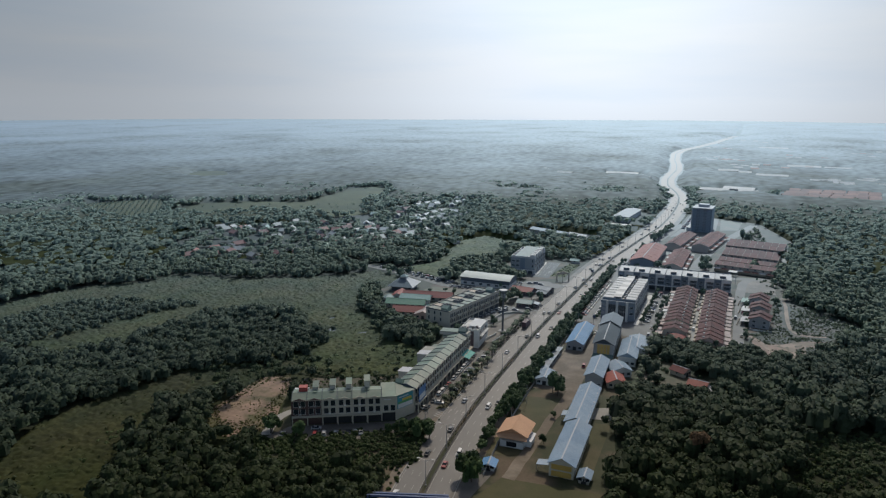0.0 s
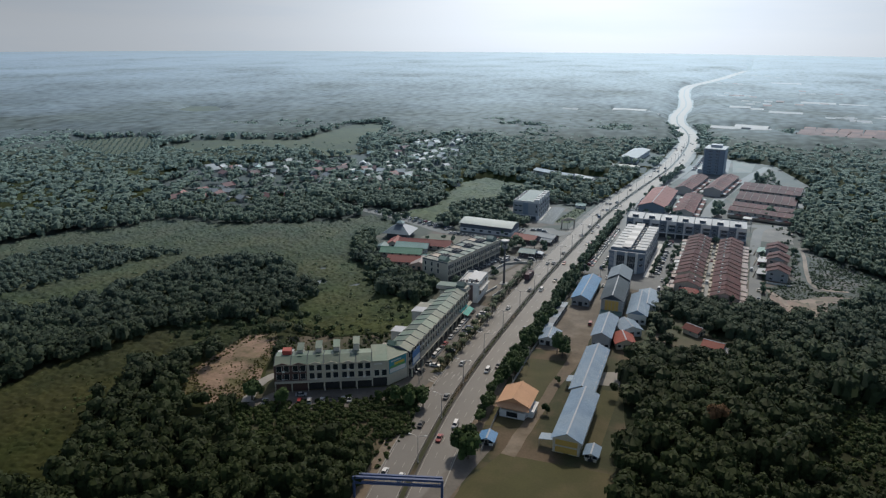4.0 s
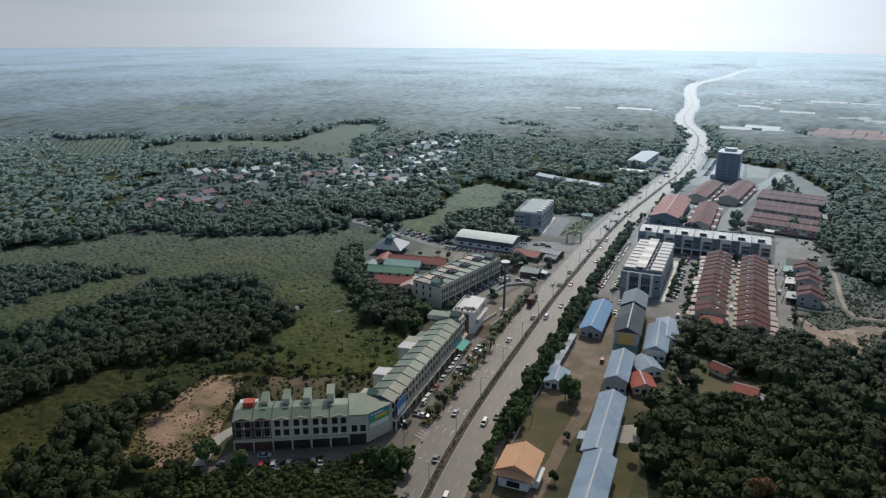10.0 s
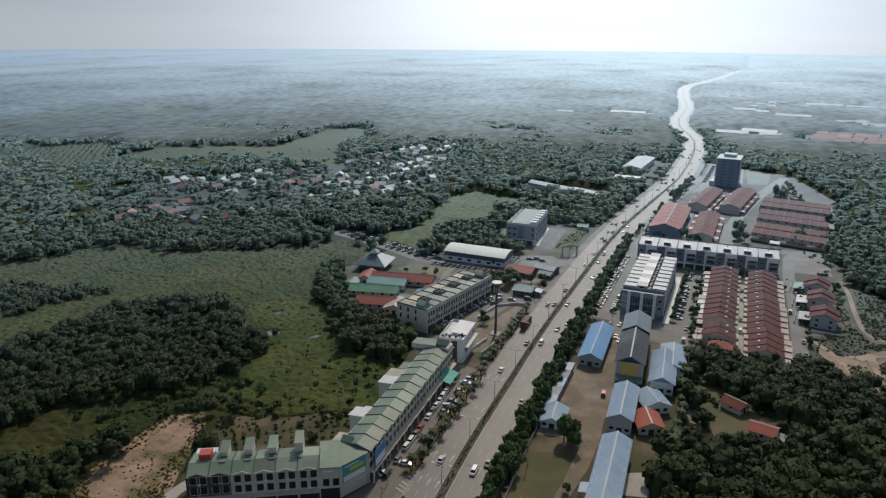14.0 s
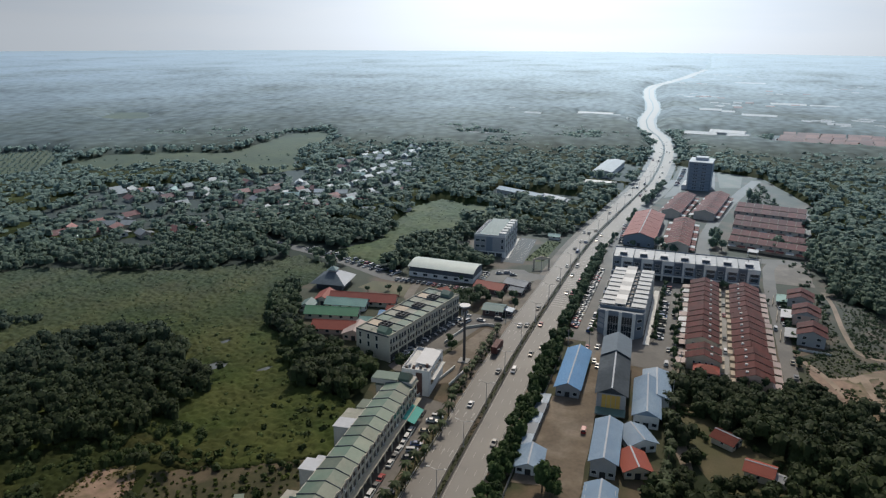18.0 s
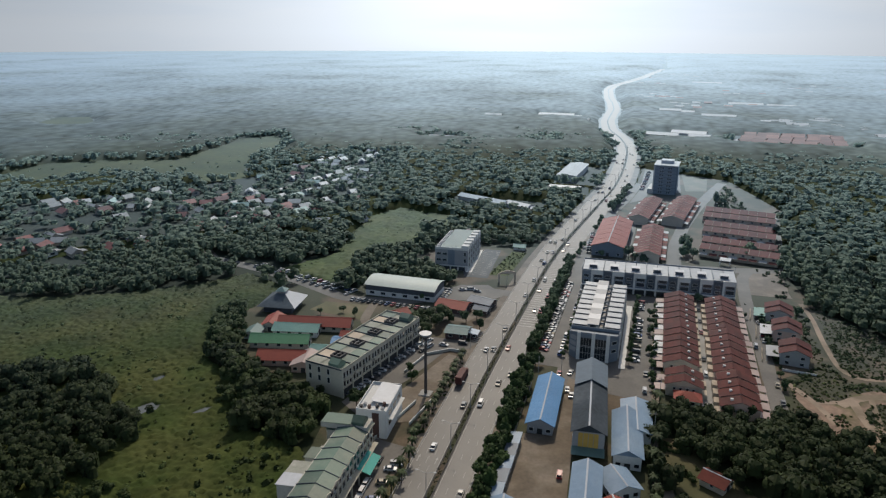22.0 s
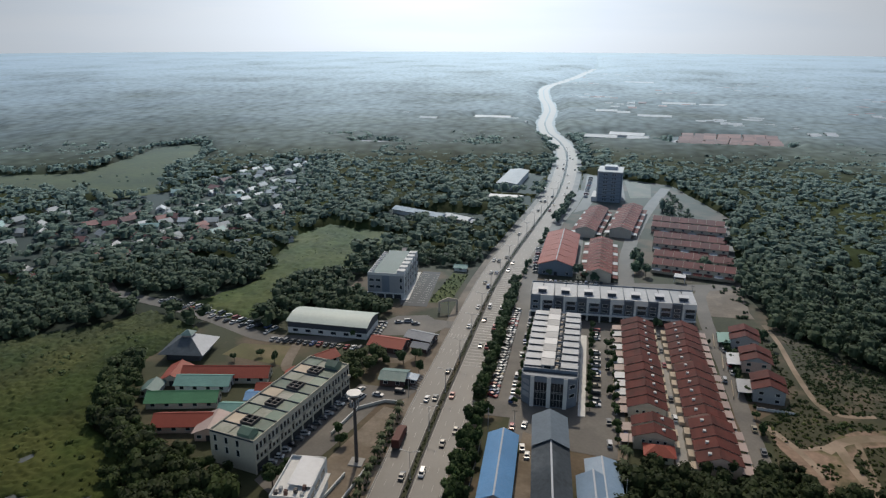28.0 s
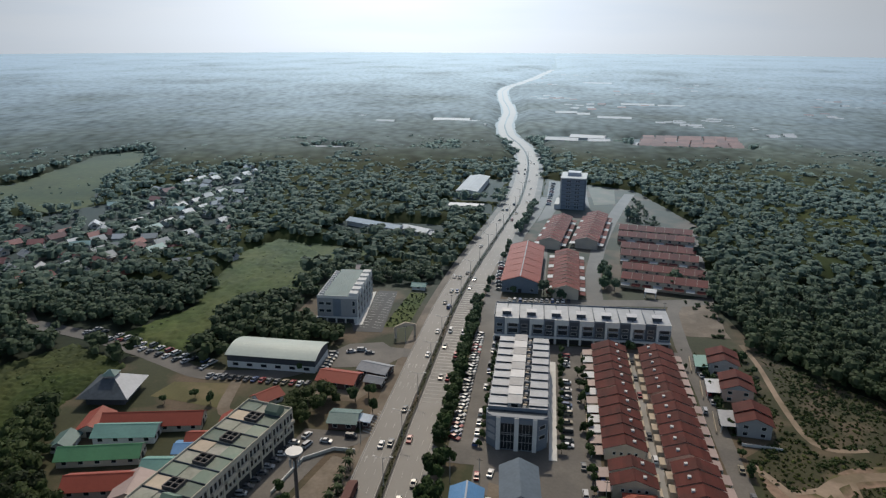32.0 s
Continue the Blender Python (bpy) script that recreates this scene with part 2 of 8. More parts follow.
M_CONC = make("weathered_concrete", (0.33, 0.32, 0.30), 0.85, 0.16, 0.2, 2.0, 0.2)
M_PAINTR = make("worn_road_paint", (0.36, 0.35, 0.33), 0.7, 0.3, 0.3, 3.0, 0.0)
M_PAINTW = make("road_paint", (0.62, 0.62, 0.60), 0.6, 0.15, 0.3, 3.0, 0.0)
M_WATER = make("still_pond_water", (0.10, 0.11, 0.10), 0.08, 0.1, 0.1, 0.5, 0.0, spec=0.5)
# kept darker for the near woods: darkening at the view's edge is in this tone
M_LEAF = make("forest_leaves", (0.028, 0.039, 0.012), 0.6, 0.36, 0.03, 0.1, 0.0, island=0.3, translucent=0.12, tint=LEAF_HAZE_TINT, spec=0.06, haze_amount=0.95, lean=0.5, dull=0.88)
# leaves of farther woods: haze put into a lighter base and the gloss
M_LEAFMID = make("haze_toned_leaves", (0.039, 0.056, 0.020), 0.6, 0.25, 0.01, 0.08, 0.0, island=0.06, tint=(0.53, 0.72, 0.74), spec=0.06, haze_amount=1.05, lean=1.0, dull=0.95)
M_CANOPY = make("far_canopy", (0.030, 0.046, 0.018), 0.8, 0.35, 0.008, 0.06, 0.0, second=(0.048, 0.064, 0.022), crowns=0.9, patchy=0.5, spec=0.05, haze_amount=0.73, lean=1.2, dull=0.76, tint=(0.45, 0.61, 0.77), onset=0.74)
M_LEAF2 = make("olive_leaves", (0.040, 0.058, 0.017), 0.6, 0.3, 0.02, 0.2, 0.0, island=0.22, translucent=0.12, tint=LEAF_HAZE_TINT, spec=0.06, haze_amount=0.85, lean=0.5, dull=0.88)
M_TREE = make("tree_leaves", (0.042, 0.070, 0.022), 0.6, 0.25, 0.05, 0.3, 0.0, obj=0.3, island=0.35, translucent=0.12, tint=LEAF_HAZE_TINT, spec=0.06, haze_amount=1.1, lean=0.5, dull=0.88)
M_PALM = make("palm_fronds", (0.05, 0.075, 0.028), 0.5, 0.2, 0.1, 0.6, 0.0, obj=0.25, translucent=0.1, soft=0.8, tint=LEAF_HAZE_TINT, spec=0.06, haze_amount=1.1, lean=0.5, dull=0.88)
M_RUST = make("rusty_leaves", (0.11, 0.060, 0.028), 0.7, 0.25, 0.1, 0.5, 0.0, island=0.4, tint=LEAF_HAZE_TINT, spec=0.06, haze_amount=1.1, lean=0.5, dull=0.88)
M_SHRUB = make("meadow_shrub_leaves", (0.058, 0.082, 0.022), 0.7, 0.3, 0.03, 0.3, 0.0, island=0.35, tint=LEAF_HAZE_TINT, spec=0.06, dull=0.88)
M_DRYGRASS = make("yellow_dry_grass", (0.115, 0.105, 0.032), 0.85, 0.3, 0.05, 0.4, 0.0, island=0.35, tint=LEAF_HAZE_TINT, spec=0.06)
M_GRASS = make("tall_weeds", (0.062, 0.076, 0.018), 0.85, 0.3, 0.03, 0.3, 0.0, island=0.3, tint=LEAF_HAZE_TINT, spec=0.06)
M_BARK = make("bark", (0.10, 0.08, 0.06), 0.9, 0.2, 0.5, 4.0, 0.5)

M_CREAM = make("cream_render", (0.50, 0.46, 0.37), 0.85, 0.12, 0.15, 1.2, 0.1)
M_WHITE = make("white_render", (0.66, 0.66, 0.64), 0.8, 0.1, 0.15, 1.2, 0.1)
M_GREYW = make("grey_render", (0.33, 0.335, 0.34), 0.8, 0.1, 0.15, 1.2, 0.1)
M_STAIN = make("stained_wall", (0.50, 0.48, 0.42), 0.85, 0.2, 0.3, 1.5, 0.1)
M_BROWN = make("dark_brown_render", (0.10, 0.055, 0.045), 0.8, 0.15, 0.3, 2.0, 0.1)
M_DARKW = make("charcoal_cladding", (0.055, 0.06, 0.07), 0.5, 0.15, 0.3, 2.0, 0.1)
M_SLATE = make("blue_grey_cladding", (0.16, 0.19, 0.23), 0.5, 0.12, 0.3, 2.0, 0.1)
M_YELLOW = make("ochre_painted_wall", (0.55, 0.36, 0.09), 0.8, 0.14, 0.3, 2.0, 0.1)
M_PINK = make("faded_pink_wall", (0.55, 0.38, 0.31), 0.85, 0.12, 0.3, 2.0, 0.1)
M_BEIGE = make("beige_wall", (0.52, 0.44, 0.34), 0.85, 0.12, 0.3, 2.0, 0.1, obj=0.12)
M_GLASS = make("dark_window_glass", (0.018, 0.022, 0.026), 0.12, 0.2, 0.5, 2.0, 0.0, spec=0.5, haze_amount=0.5)
M_FRAME = make("window_frame", (0.60, 0.60, 0.57), 0.6, 0.08, 0.5, 3.0, 0.0)
# near-black for flat panels: shade inside openings put into the colour
M_OPENING_SHADE = make("painted_interior_shade", (0.035, 0.035, 0.035), 0.9, 0.2, 0.5, 2.0, 0.0, haze_amount=0.5)

M_RGREEN = make("faded_green_metal_roof", (0.115, 0.175, 0.132), 0.5, 0.16, 0.15, 1.0, 0.2, obj=0.3, second=(0.165, 0.205, 0.155))
M_RGREEN2 = make("bright_green_roof", (0.10, 0.28, 0.13), 0.5, 0.12, 0.15, 1.0, 0.2, ribs=2.0)
M_RTEAL = make("teal_metal_roof", (0.16, 0.33, 0.29), 0.5, 0.14, 0.15, 1.0, 0.2, ribs=2.0)
M_RTEALD = make("dull_teal_roof", (0.11, 0.19, 0.18), 0.5, 0.14, 0.15, 1.0, 0.2, ribs=2.0)
M_RBLUE = make("pale_blue_metal_roof", (0.19, 0.285, 0.40), 0.42, 0.12, 0.12, 0.8, 0.2, obj=0.06, ribs=1.6, ribdir="Y", second=(0.25, 0.34, 0.44), spec=0.5)
M_RBLUE2 = make("bright_blue_metal_roof", (0.10, 0.27, 0.52), 0.45, 0.12, 0.15, 0.8, 0.2, ribs=1.6, ribdir="Y", spec=0.5)
M_RDARK = make("dark_slate_roof", (0.055, 0.066, 0.078), 0.85, 0.3, 0.1, 0.8, 0.3, second=(0.095, 0.11, 0.125), spec=0.1)
M_RDARK2 = make("blue_grey_roof", (0.12, 0.155, 0.19), 0.5, 0.2, 0.1, 0.8, 0.2)
M_LORRY = make("dark_red_tarpaulin", (0.11, 0.032, 0.022), 0.7, 0.2, 0.3, 2.0, 0.2)
M_RRED = make("red_clay_tiles", (0.112, 0.031, 0.024), 0.75, 0.18, 0.2, 1.6, 0.4, obj=0.16, ribs=1.2, ribdir="X", second=(0.092, 0.031, 0.025), spec=0.12, haze_amount=0.45)
M_RRED2 = make("brownish_red_tiles", (0.190, 0.052, 0.037), 0.75, 0.2, 0.2, 1.6, 0.4, obj=0.2, second=(0.165, 0.048, 0.034), spec=0.12, haze_amount=0.45)
M_RRED3 = make("orange_red_metal_roof", (0.31, 0.066, 0.040), 0.6, 0.12, 0.12, 0.9, 0.2, ribs=1.0, ribdir="Y", obj=0.06, haze_amount=0.5)
M_RPEACH = make("peach_roof_tiles", (0.58, 0.34, 0.20), 0.75, 0.1, 0.2, 1.6, 0.3)
# far tones: light base colours with less of the painted haze gloss
M_FARPEACH = make("far_orange_roof", (0.46, 0.21, 0.14), 0.8, 0.15, 0.1, 0.5, 0.0, obj=0.25, haze_amount=0.4)
M_FARWHITE = make("far_white_roof", (0.84, 0.84, 0.84), 0.8, 0.06, 0.1, 0.5, 0.0, obj=0.08, haze_amount=0.45)
M_RPINK = make("pinkish_awning_sheet", (0.38, 0.29, 0.265), 0.6, 0.12, 0.2, 1.0, 0.1, obj=0.15)
M_RWHITE = make("white_metal_roof", (0.52, 0.54, 0.57), 0.45, 0.1, 0.2, 0.8, 0.2, obj=0.08)
M_RPALEBLUE = make("pale_blue_grey_roof", (0.40, 0.43, 0.47), 0.5, 0.14, 0.2, 0.8, 0.2, obj=0.12)
M_RGREY = make("grey_metal_roof", (0.30, 0.31, 0.33), 0.5, 0.16, 0.2, 0.8, 0.2, obj=0.1)
M_RPALE = make("pale_green_metal_roof", (0.47, 0.54, 0.49), 0.45, 0.08, 0.1, 0.8, 0.2, ribs=1.5)
M_RMIX = make("village_sheet_roof", (0.25, 0.24, 0.23), 0.6, 0.2, 0.2, 0.8, 0.2, obj=0.4)
M_FLATR = make("stained_flat_roof", (0.33, 0.34, 0.28), 0.85, 0.22, 0.2, 0.9, 0.2, second=(0.42, 0.41, 0.36))
M_AWN = make("turquoise_awning", (0.04, 0.36, 0.31), 0.6, 0.1, 0.3, 2.0, 0.0)
M_REDBOX = make("red_painted_metal", (0.40, 0.07, 0.045), 0.5, 0.15, 0.3, 2.0, 0.0)
M_STEEL = make("galvanised_steel", (0.33, 0.34, 0.35), 0.45, 0.12, 0.5, 3.0, 0.0, metal=0.4)
M_DSTEEL = make("dark_rusty_steel", (0.075, 0.065, 0.06), 0.6, 0.2, 0.5, 3.0, 0.0)
M_BLUEST = make("navy_painted_steel", (0.055, 0.09, 0.20), 0.45, 0.12, 0.5, 3.0, 0.0)
M_BILLT = make("teal_billboard_print", (0.05, 0.28, 0.34), 0.4, 0.1, 0.5, 3.0, 0.0)
M_BILLY = make("yellow_print", (0.60, 0.45, 0.07), 0.4, 0.1, 0.5, 3.0, 0.0)
M_BILLG = make("green_print", (0.10, 0.32, 0.10), 0.4, 0.1, 0.5, 3.0, 0.0)
M_BILLB = make("blue_print", (0.07, 0.19, 0.42), 0.4, 0.1, 0.5, 3.0, 0.0)
M_TYRE = make("tyre_rubber", (0.02, 0.02, 0.02), 0.8, 0.1, 1.0, 5.0, 0.0)
CARS = [make("car_paint_" + n, c, 0.3, 0.04, 0.5, 2.0, 0.0, spec=0.6) for n, c in
        (("white", (0.70, 0.70, 0.70)), ("silver", (0.42, 0.43, 0.45)), ("black", (0.02, 0.02, 0.022)),
         ("grey", (0.13, 0.135, 0.14)), ("red", (0.32, 0.03, 0.03)), ("blue", (0.06, 0.10, 0.24)), ("gold", (0.32, 0.27, 0.18)))]

# ---- building helpers ----
RND = random.Random(7)
NPR = np.random.default_rng(5)


def quadmesh(name, verts, faces, mats, midx=None):
    me = bpy.data.meshes.new(name)
    me.from_pydata(verts, [], faces)
    for m in (mats if isinstance(mats, (list, tuple)) else [mats]):
        me.materials.append(m)
    if midx:
        me.polygons.foreach_set("material_index", midx)
    me.update()
    return me


class Shape:
    """Collects boxes, prisms and slabs into one mesh."""

    def __init__(self):
        self.v, self.f, self.m = [], [], []

    def add(self, verts, faces, mat=0):
        k = len(self.v)
        self.v += [tuple(p) for p in verts]
        self.f += [tuple(i + k for i in q) for q in faces]
        self.m += [mat] * len(faces)
        return self

    def box(self, x0, y0, z0, x1, y1, z1, mat=0):
        p = [(x0, y0, z0), (x1, y0, z0), (x1, y1, z0), (x0, y1, z0), (x0, y0, z1), (x1, y0, z1), (x1, y1, z1), (x0, y1, z1)]
        return self.add(p, [(0, 3, 2, 1), (4, 5, 6, 7), (0, 1, 5, 4), (1, 2, 6, 5), (2, 3, 7, 6), (3, 0, 4, 7)], mat)

    def slab(self, a, b, c, d, t, mat=0):
        """A sheet with thickness t below the corners a, b, c, d."""
        top = [Vector(p) for p in (a, b, c, d)]
        n = (top[1] - top[0]).cross(top[3] - top[0]).normalized() * t
        if n.z < 0:
            n = -n
        low = [p - n for p in top]
        return self.add(top + low, [(0, 1, 2, 3), (7, 6, 5, 4), (0, 4, 5, 1), (1, 5, 6, 2), (2, 6, 7, 3), (3, 7, 4, 0)], mat)

    def prism(self, pts, y0, y1, mat=0):
        """A profile of (x, z) points drawn out along y."""
        n = len(pts)
        v = [(x, y0, z) for x, z in pts] + [(x, y1, z) for x, z in pts]
        f = [tuple(range(n)), tuple(range(2 * n - 1, n - 1, -1))] + [(i, n + i, n + (i + 1) % n, (i + 1) % n) for i in range(n)]
        return self.add(v, f, mat)

    def post(self, x, y, z0, z1, r0, r1=None, sides=6, mat=0):
        r1 = r0 if r1 is None else r1
        v = [(x + r * math.cos(2 * math.pi * i / sides), y + r * math.sin(2 * math.pi * i / sides), z) for z, r in ((z0, r0), (z1, r1)) for i in range(sides)]
        f = [(i, (i + 1) % sides, sides + (i + 1) % sides, sides + i) for i in range(sides)] + [tuple(range(sides - 1, -1, -1)), tuple(range(sides, 2 * sides))]
        return self.add(v, f, mat)

    def mesh(self, name, mats):
        return quadmesh(name, self.v, self.f, mats, self.m)


def thing(name, x, y, z=0.0, rz=0.0, label="", category="", group="", kind=""):
    ob = new(name)
    ob.empty_display_size = 0.5
    ob.matrix_basis = pose(x, y, z, 0, 0, rz)
    return tagged(ob, label, category, group, kind)


def part(name, shape, mats, parent, label="", at=None):
    """Links a Shape or a mesh as one part under a thing or a part."""
    me = shape.mesh(name, mats) if isinstance(shape, Shape) else shape
    ob = new(name, me)
    ob.parent = parent
    if at is not None:
        ob.matrix_basis = at
    if label:
        ob["label"] = label
    return ob


def setting(name, shape, mats, label, category, kind="structure"):
    me = shape.mesh(name, mats) if isinstance(shape, Shape) else shape
    return tagged(new(name, me), label, category, "", kind)


# ---- plan ----
ROAD = [(-700, 190), (-300, 95), (-100, 45), (0, 22), (60, 9), (134, -4.8), (163, -9.2), (195, -12.4), (227, -14.0), (268, -15.0), (300, -16.0),
        (340, -16.4), (403, -15.6), (467, -14.8), (525, -11.0), (596, -3.6), (696, 6.8), (760, 8.8), (814, 9.2), (880, 8.0), (948, 2.5), (1010, -8),
        (1083, -27), (1180, -38), (1270, -40), (1364, -41), (1480, -52), (1600, -68), (1811, -86), (1950, -84), (2300, -30), (3000, 40)]


def smooth_table(rows, step):
    ys, xs = np.array([r[0] for r in rows], float), np.array([r[1] for r in rows], float)
    y = np.arange(ys[0], ys[-1] + 1, step)
    x = np.interp(y, ys, xs)
    k = int(44 / step) | 1
    pad = np.pad(x, k // 2, mode="edge")
    return y, np.convolve(pad, np.ones(k) / k, "valid")


RY, RX = smooth_table(ROAD, 6.0)
RS = np.gradient(RX, RY)


def rc(y):
    return float(np.interp(y, RY, RX))


def rturn(y):
    return -math.degrees(math.atan(float(np.interp(y, RY, RS))))


def inside(poly, x, y):
    x, y = np.asarray(x, float), np.asarray(y, float)
    hit = np.zeros(x.shape, bool)
    for (x0, y0), (x1, y1) in zip(poly, poly[1:] + poly[:1]):
        cond = (y0 > y) != (y1 > y)
        hit ^= cond & (x < (x1 - x0) * (y - y0) / ((y1 - y0) or 1e-9) + x0)
    return hit


def wavy(poly, step=5.0, amp=1.5, seed=0):
    """The outline with its long edges broken up and shifted a little."""
    out = []
    for (x0, y0), (x1, y1) in zip(poly, poly[1:] + poly[:1]):
        n = max(1, int(math.hypot(x1 - x0, y1 - y0) / step))
        for i in range(n):
            x, y = x0 + (x1 - x0) * i / n, y0 + (y1 - y0) * i / n
            v = noise.noise_vector(Vector((x * 0.11, y * 0.11, seed)))
            out.append((x + v.x * amp, y + v.y * amp))
    return out


def patch(name, poly, z, mat, label, category="ground", thick=0.0):
    LIFT[0] += 0.0013
    z += LIFT[0]
    bm = bmesh.new()
    vs = [bm.verts.new((x, y, z)) for x, y in poly]
    for tri in tessellate_polygon([[Vector((x, y, 0)) for x, y in poly]]):
        a, b, c = (Vector(poly[k]) for k in tri)
        if abs((b - a).cross(c - a)) > 1e-6:
            f = bm.faces.new([vs[k] for k in tri])
            f.normal_update()
            if f.normal.z < 0:
                f.normal_flip()
    if thick:
        edges = [e for e in bm.edges if e.is_boundary]
        r = bmesh.ops.extrude_edge_only(bm, edges=edges)
        for v in [g for g in r["geom"] if isinstance(g, bmesh.types.BMVert)]:
            v.co.z -= thick
    me = bpy.data.meshes.new(name)
    bm.to_mesh(me)
    bm.free()
    me.materials.append(mat)
    return tagged(new(name, me), label, category, "", "structure")


LIFT = [0.0]


def lane(name, pts, width, mat, label, category="road", z=0.12):
    """A ribbon of even width along a bent line."""
    LIFT[0] += 0.0013
    z += LIFT[0]
    fine = []
    for (x0, y0), (x1, y1) in zip(pts, pts[1:]):
        n = max(1, int(math.hypot(x1 - x0, y1 - y0) / 4))
        fine += [(x0 + (x1 - x0) * i / n, y0 + (y1 - y0) * i / n) for i in range(n)]
    fine.append(pts[-1])
    for _ in range(3):
        fine = [fine[0]] + [((a[0] + 2 * b[0] + c[0]) / 4, (a[1] + 2 * b[1] + c[1]) / 4) for a, b, c in zip(fine, fine[1:], fine[2:])] + [fine[-1]]
    s = Shape()
    for i, (x, y) in enumerate(fine):
        a, b = fine[max(0, i - 1)], fine[min(len(fine) - 1, i + 1)]
        d = math.hypot(b[0] - a[0], b[1] - a[1]) or 1
        nx, ny = (b[1] - a[1]) / d, -(b[0] - a[0]) / d
        w = width / 2 * (1 + 0.08 * noise.noise(Vector((x * 0.3, y * 0.3, 9))))
        s.v += [(x - nx * w, y - ny * w, z), (x + nx * w, y + ny * w, z)]
    s.f = [(2 * i, 2 * i + 1, 2 * i + 3, 2 * i + 2) for i in range(len(fine) - 1)]
    s.m = [0] * len(s.f)
    return setting(name, s, mat, label, category)


FIELD_WEST = [(-349, 215), (-340, 258), (-330, 280), (-312, 296), (-304, 322), (-281, 330), (-253, 334), (-218, 352), (-187, 378), (-172, 400), (-138, 385), (-146, 340), (-130, 303), (-105, 290), (-95, 265),
              (-60, 256), (-52, 225), (-85, 203), (-104, 201), (-118, 192), (-117, 176), (-126, 171), (-126, 158), (-133, 147), (-135, 135), (-122, 119), (-114, 106), (-100, 88), (-104, 68), (-148, 62),
              (-158, 88), (-170, 115), (-168, 140), (-190, 150), (-216, 160), (-238, 158), (-262, 160), (-310, 172)]
COPSE = [(-120, 250), (-113, 227), (-128, 204), (-148, 186), (-160, 165), (-167, 140), (-178, 130), (-215, 140), (-219, 170), (-217, 210), (-206, 238), (-203, 256), (-191, 271), (-172, 279), (-152, 272), (-130, 257)]
TREE_BELT = [(-228, 270), (-241, 254), (-250, 215), (-262, 166), (-300, 176), (-316, 207), (-302, 246), (-285, 257), (-252, 266)]
FIELD_BACK = [(-162, 405), (-142, 448), (-157, 534), (-144, 568), (-125, 560), (-101, 535), (-97, 466), (-121, 450), (-119, 408), (-132, 390)]
FIELD_SMALL = [(-122, 565), (-77, 553), (-86, 528), (-112, 540)]
FIELD_FAR = [(-545, 556), (-557, 628), (-508, 668), (-442, 690), (-455, 780), (-465, 845), (-436, 884), (-421, 868), (-372, 790), (-372, 716), (-355, 690), (-322, 630), (-345, 605), (-385, 614), (-451, 603), (-482, 556)]
PLANTATION = [(-690, 558), (-644, 628), (-612, 624), (-546, 556), (-535, 500), (-609, 505)]
CLEARING_FAR = [(-835, 880), (-865, 950), (-814, 970), (-745, 900), (-750, 855)]
EARTH_LOT = [(-116, 150), (-118, 190), (-108, 200), (-101, 193), (-93, 174), (-86, 160), (-82, 146), (-92, 136), (-106, 134)]
TOWN_WEST = [(-88, 168), (-76, 139), (-30, 168), (-22, 128), (-12, 128), (-20, 300), (-26, 420), (-24, 500), (-88, 492), (-90, 438), (-62, 430), (-62, 414),
             (-102, 414), (-106, 394), (-142, 394), (-146, 352), (-128, 322), (-112, 298), (-82, 290), (-64, 284), (-60, 262), (-53, 225), (-54, 205)]
TOWN_EAST = [(6, 60), (58, 60), (57, 160), (47, 205), (46, 240), (47, 275), (47, 318), (94, 318), (106, 314), (128, 322), (142, 362), (156, 372), (154, 402), (134, 420), (122, 436),
             (113, 500), (132, 628), (136, 645), (104, 760), (60, 780), (28, 800), (24, 690), (8, 600), (-2, 500), (-5, 345), (-6, 250), (0, 180)]
CLEARING = [(47, 300), (56, 262), (64, 250), (82, 254), (86, 270), (68, 282), (58, 300)]
VILLAGE = [(-440, 491), (-367, 540), (-316, 640), (-285, 800), (-235, 800), (-195, 640), (-185, 575), (-225, 488), (-280, 438), (-330, 374), (-400, 400)]
STREET_EDGE = [(-84, 140), (-66, 122), (-24, 140), (-14, 150), (-22, 172), (-30, 172), (-76, 143)]
LANE_WEST = [(-214, 426), (-210, 410), (-168, 401), (-134, 389), (-104, 377), (-72, 381), (-72, 396), (-104, 392), (-130, 405), (-166, 417)]
EAST_SCRUB = [(112, 214), (118, 240), (150, 246), (175, 232), (150, 196), (124, 176), (112, 186)]
SHOP_BACK = [(-100, 197), (-84, 207), (-56, 228), (-50, 228), (-46, 198), (-60, 186), (-84, 168)]
CLEAR = [PLANTATION, CLEARING_FAR, SHOP_BACK, EAST_SCRUB, STREET_EDGE, LANE_WEST, FIELD_WEST, FIELD_BACK, FIELD_SMALL, FIELD_FAR, EARTH_LOT, TOWN_WEST, TOWN_EAST, CLEARING]
SITES = [(-160, 1195, -80, 1250), (-50, 700, -10, 790), (-60, 660, -14, 690), (-118, 585, -40, 622), (20, 1010, 110, 1090), (128, 985, 262, 1084),
         (-250, 915, -200, 945), (40, 1330, 100, 1360), (100, 1480, 260, 1540)]

# the ground: one sheet to the horizon, finer near the middle
g = Shape()
rings = [0, 60, 140, 250, 400, 600, 850, 1200, 1700, 2400, 3300, 4300, 5050]
GX, GY, SEG = -50.0, 250.0, 72
for r in rings[1:]:
    for i in range(SEG):
        a = 2 * math.pi * i / SEG
        g.v.append((GX + r * math.cos(a), GY + r * math.sin(a), 0.0))
g.v.append((GX, GY, 0.0))
for k in range(len(rings) - 2):
    for i in range(SEG):
        j = (i + 1) % SEG
        g.f.append((k * SEG + i, (k + 1) * SEG + i, (k + 1) * SEG + j, k * SEG + j))
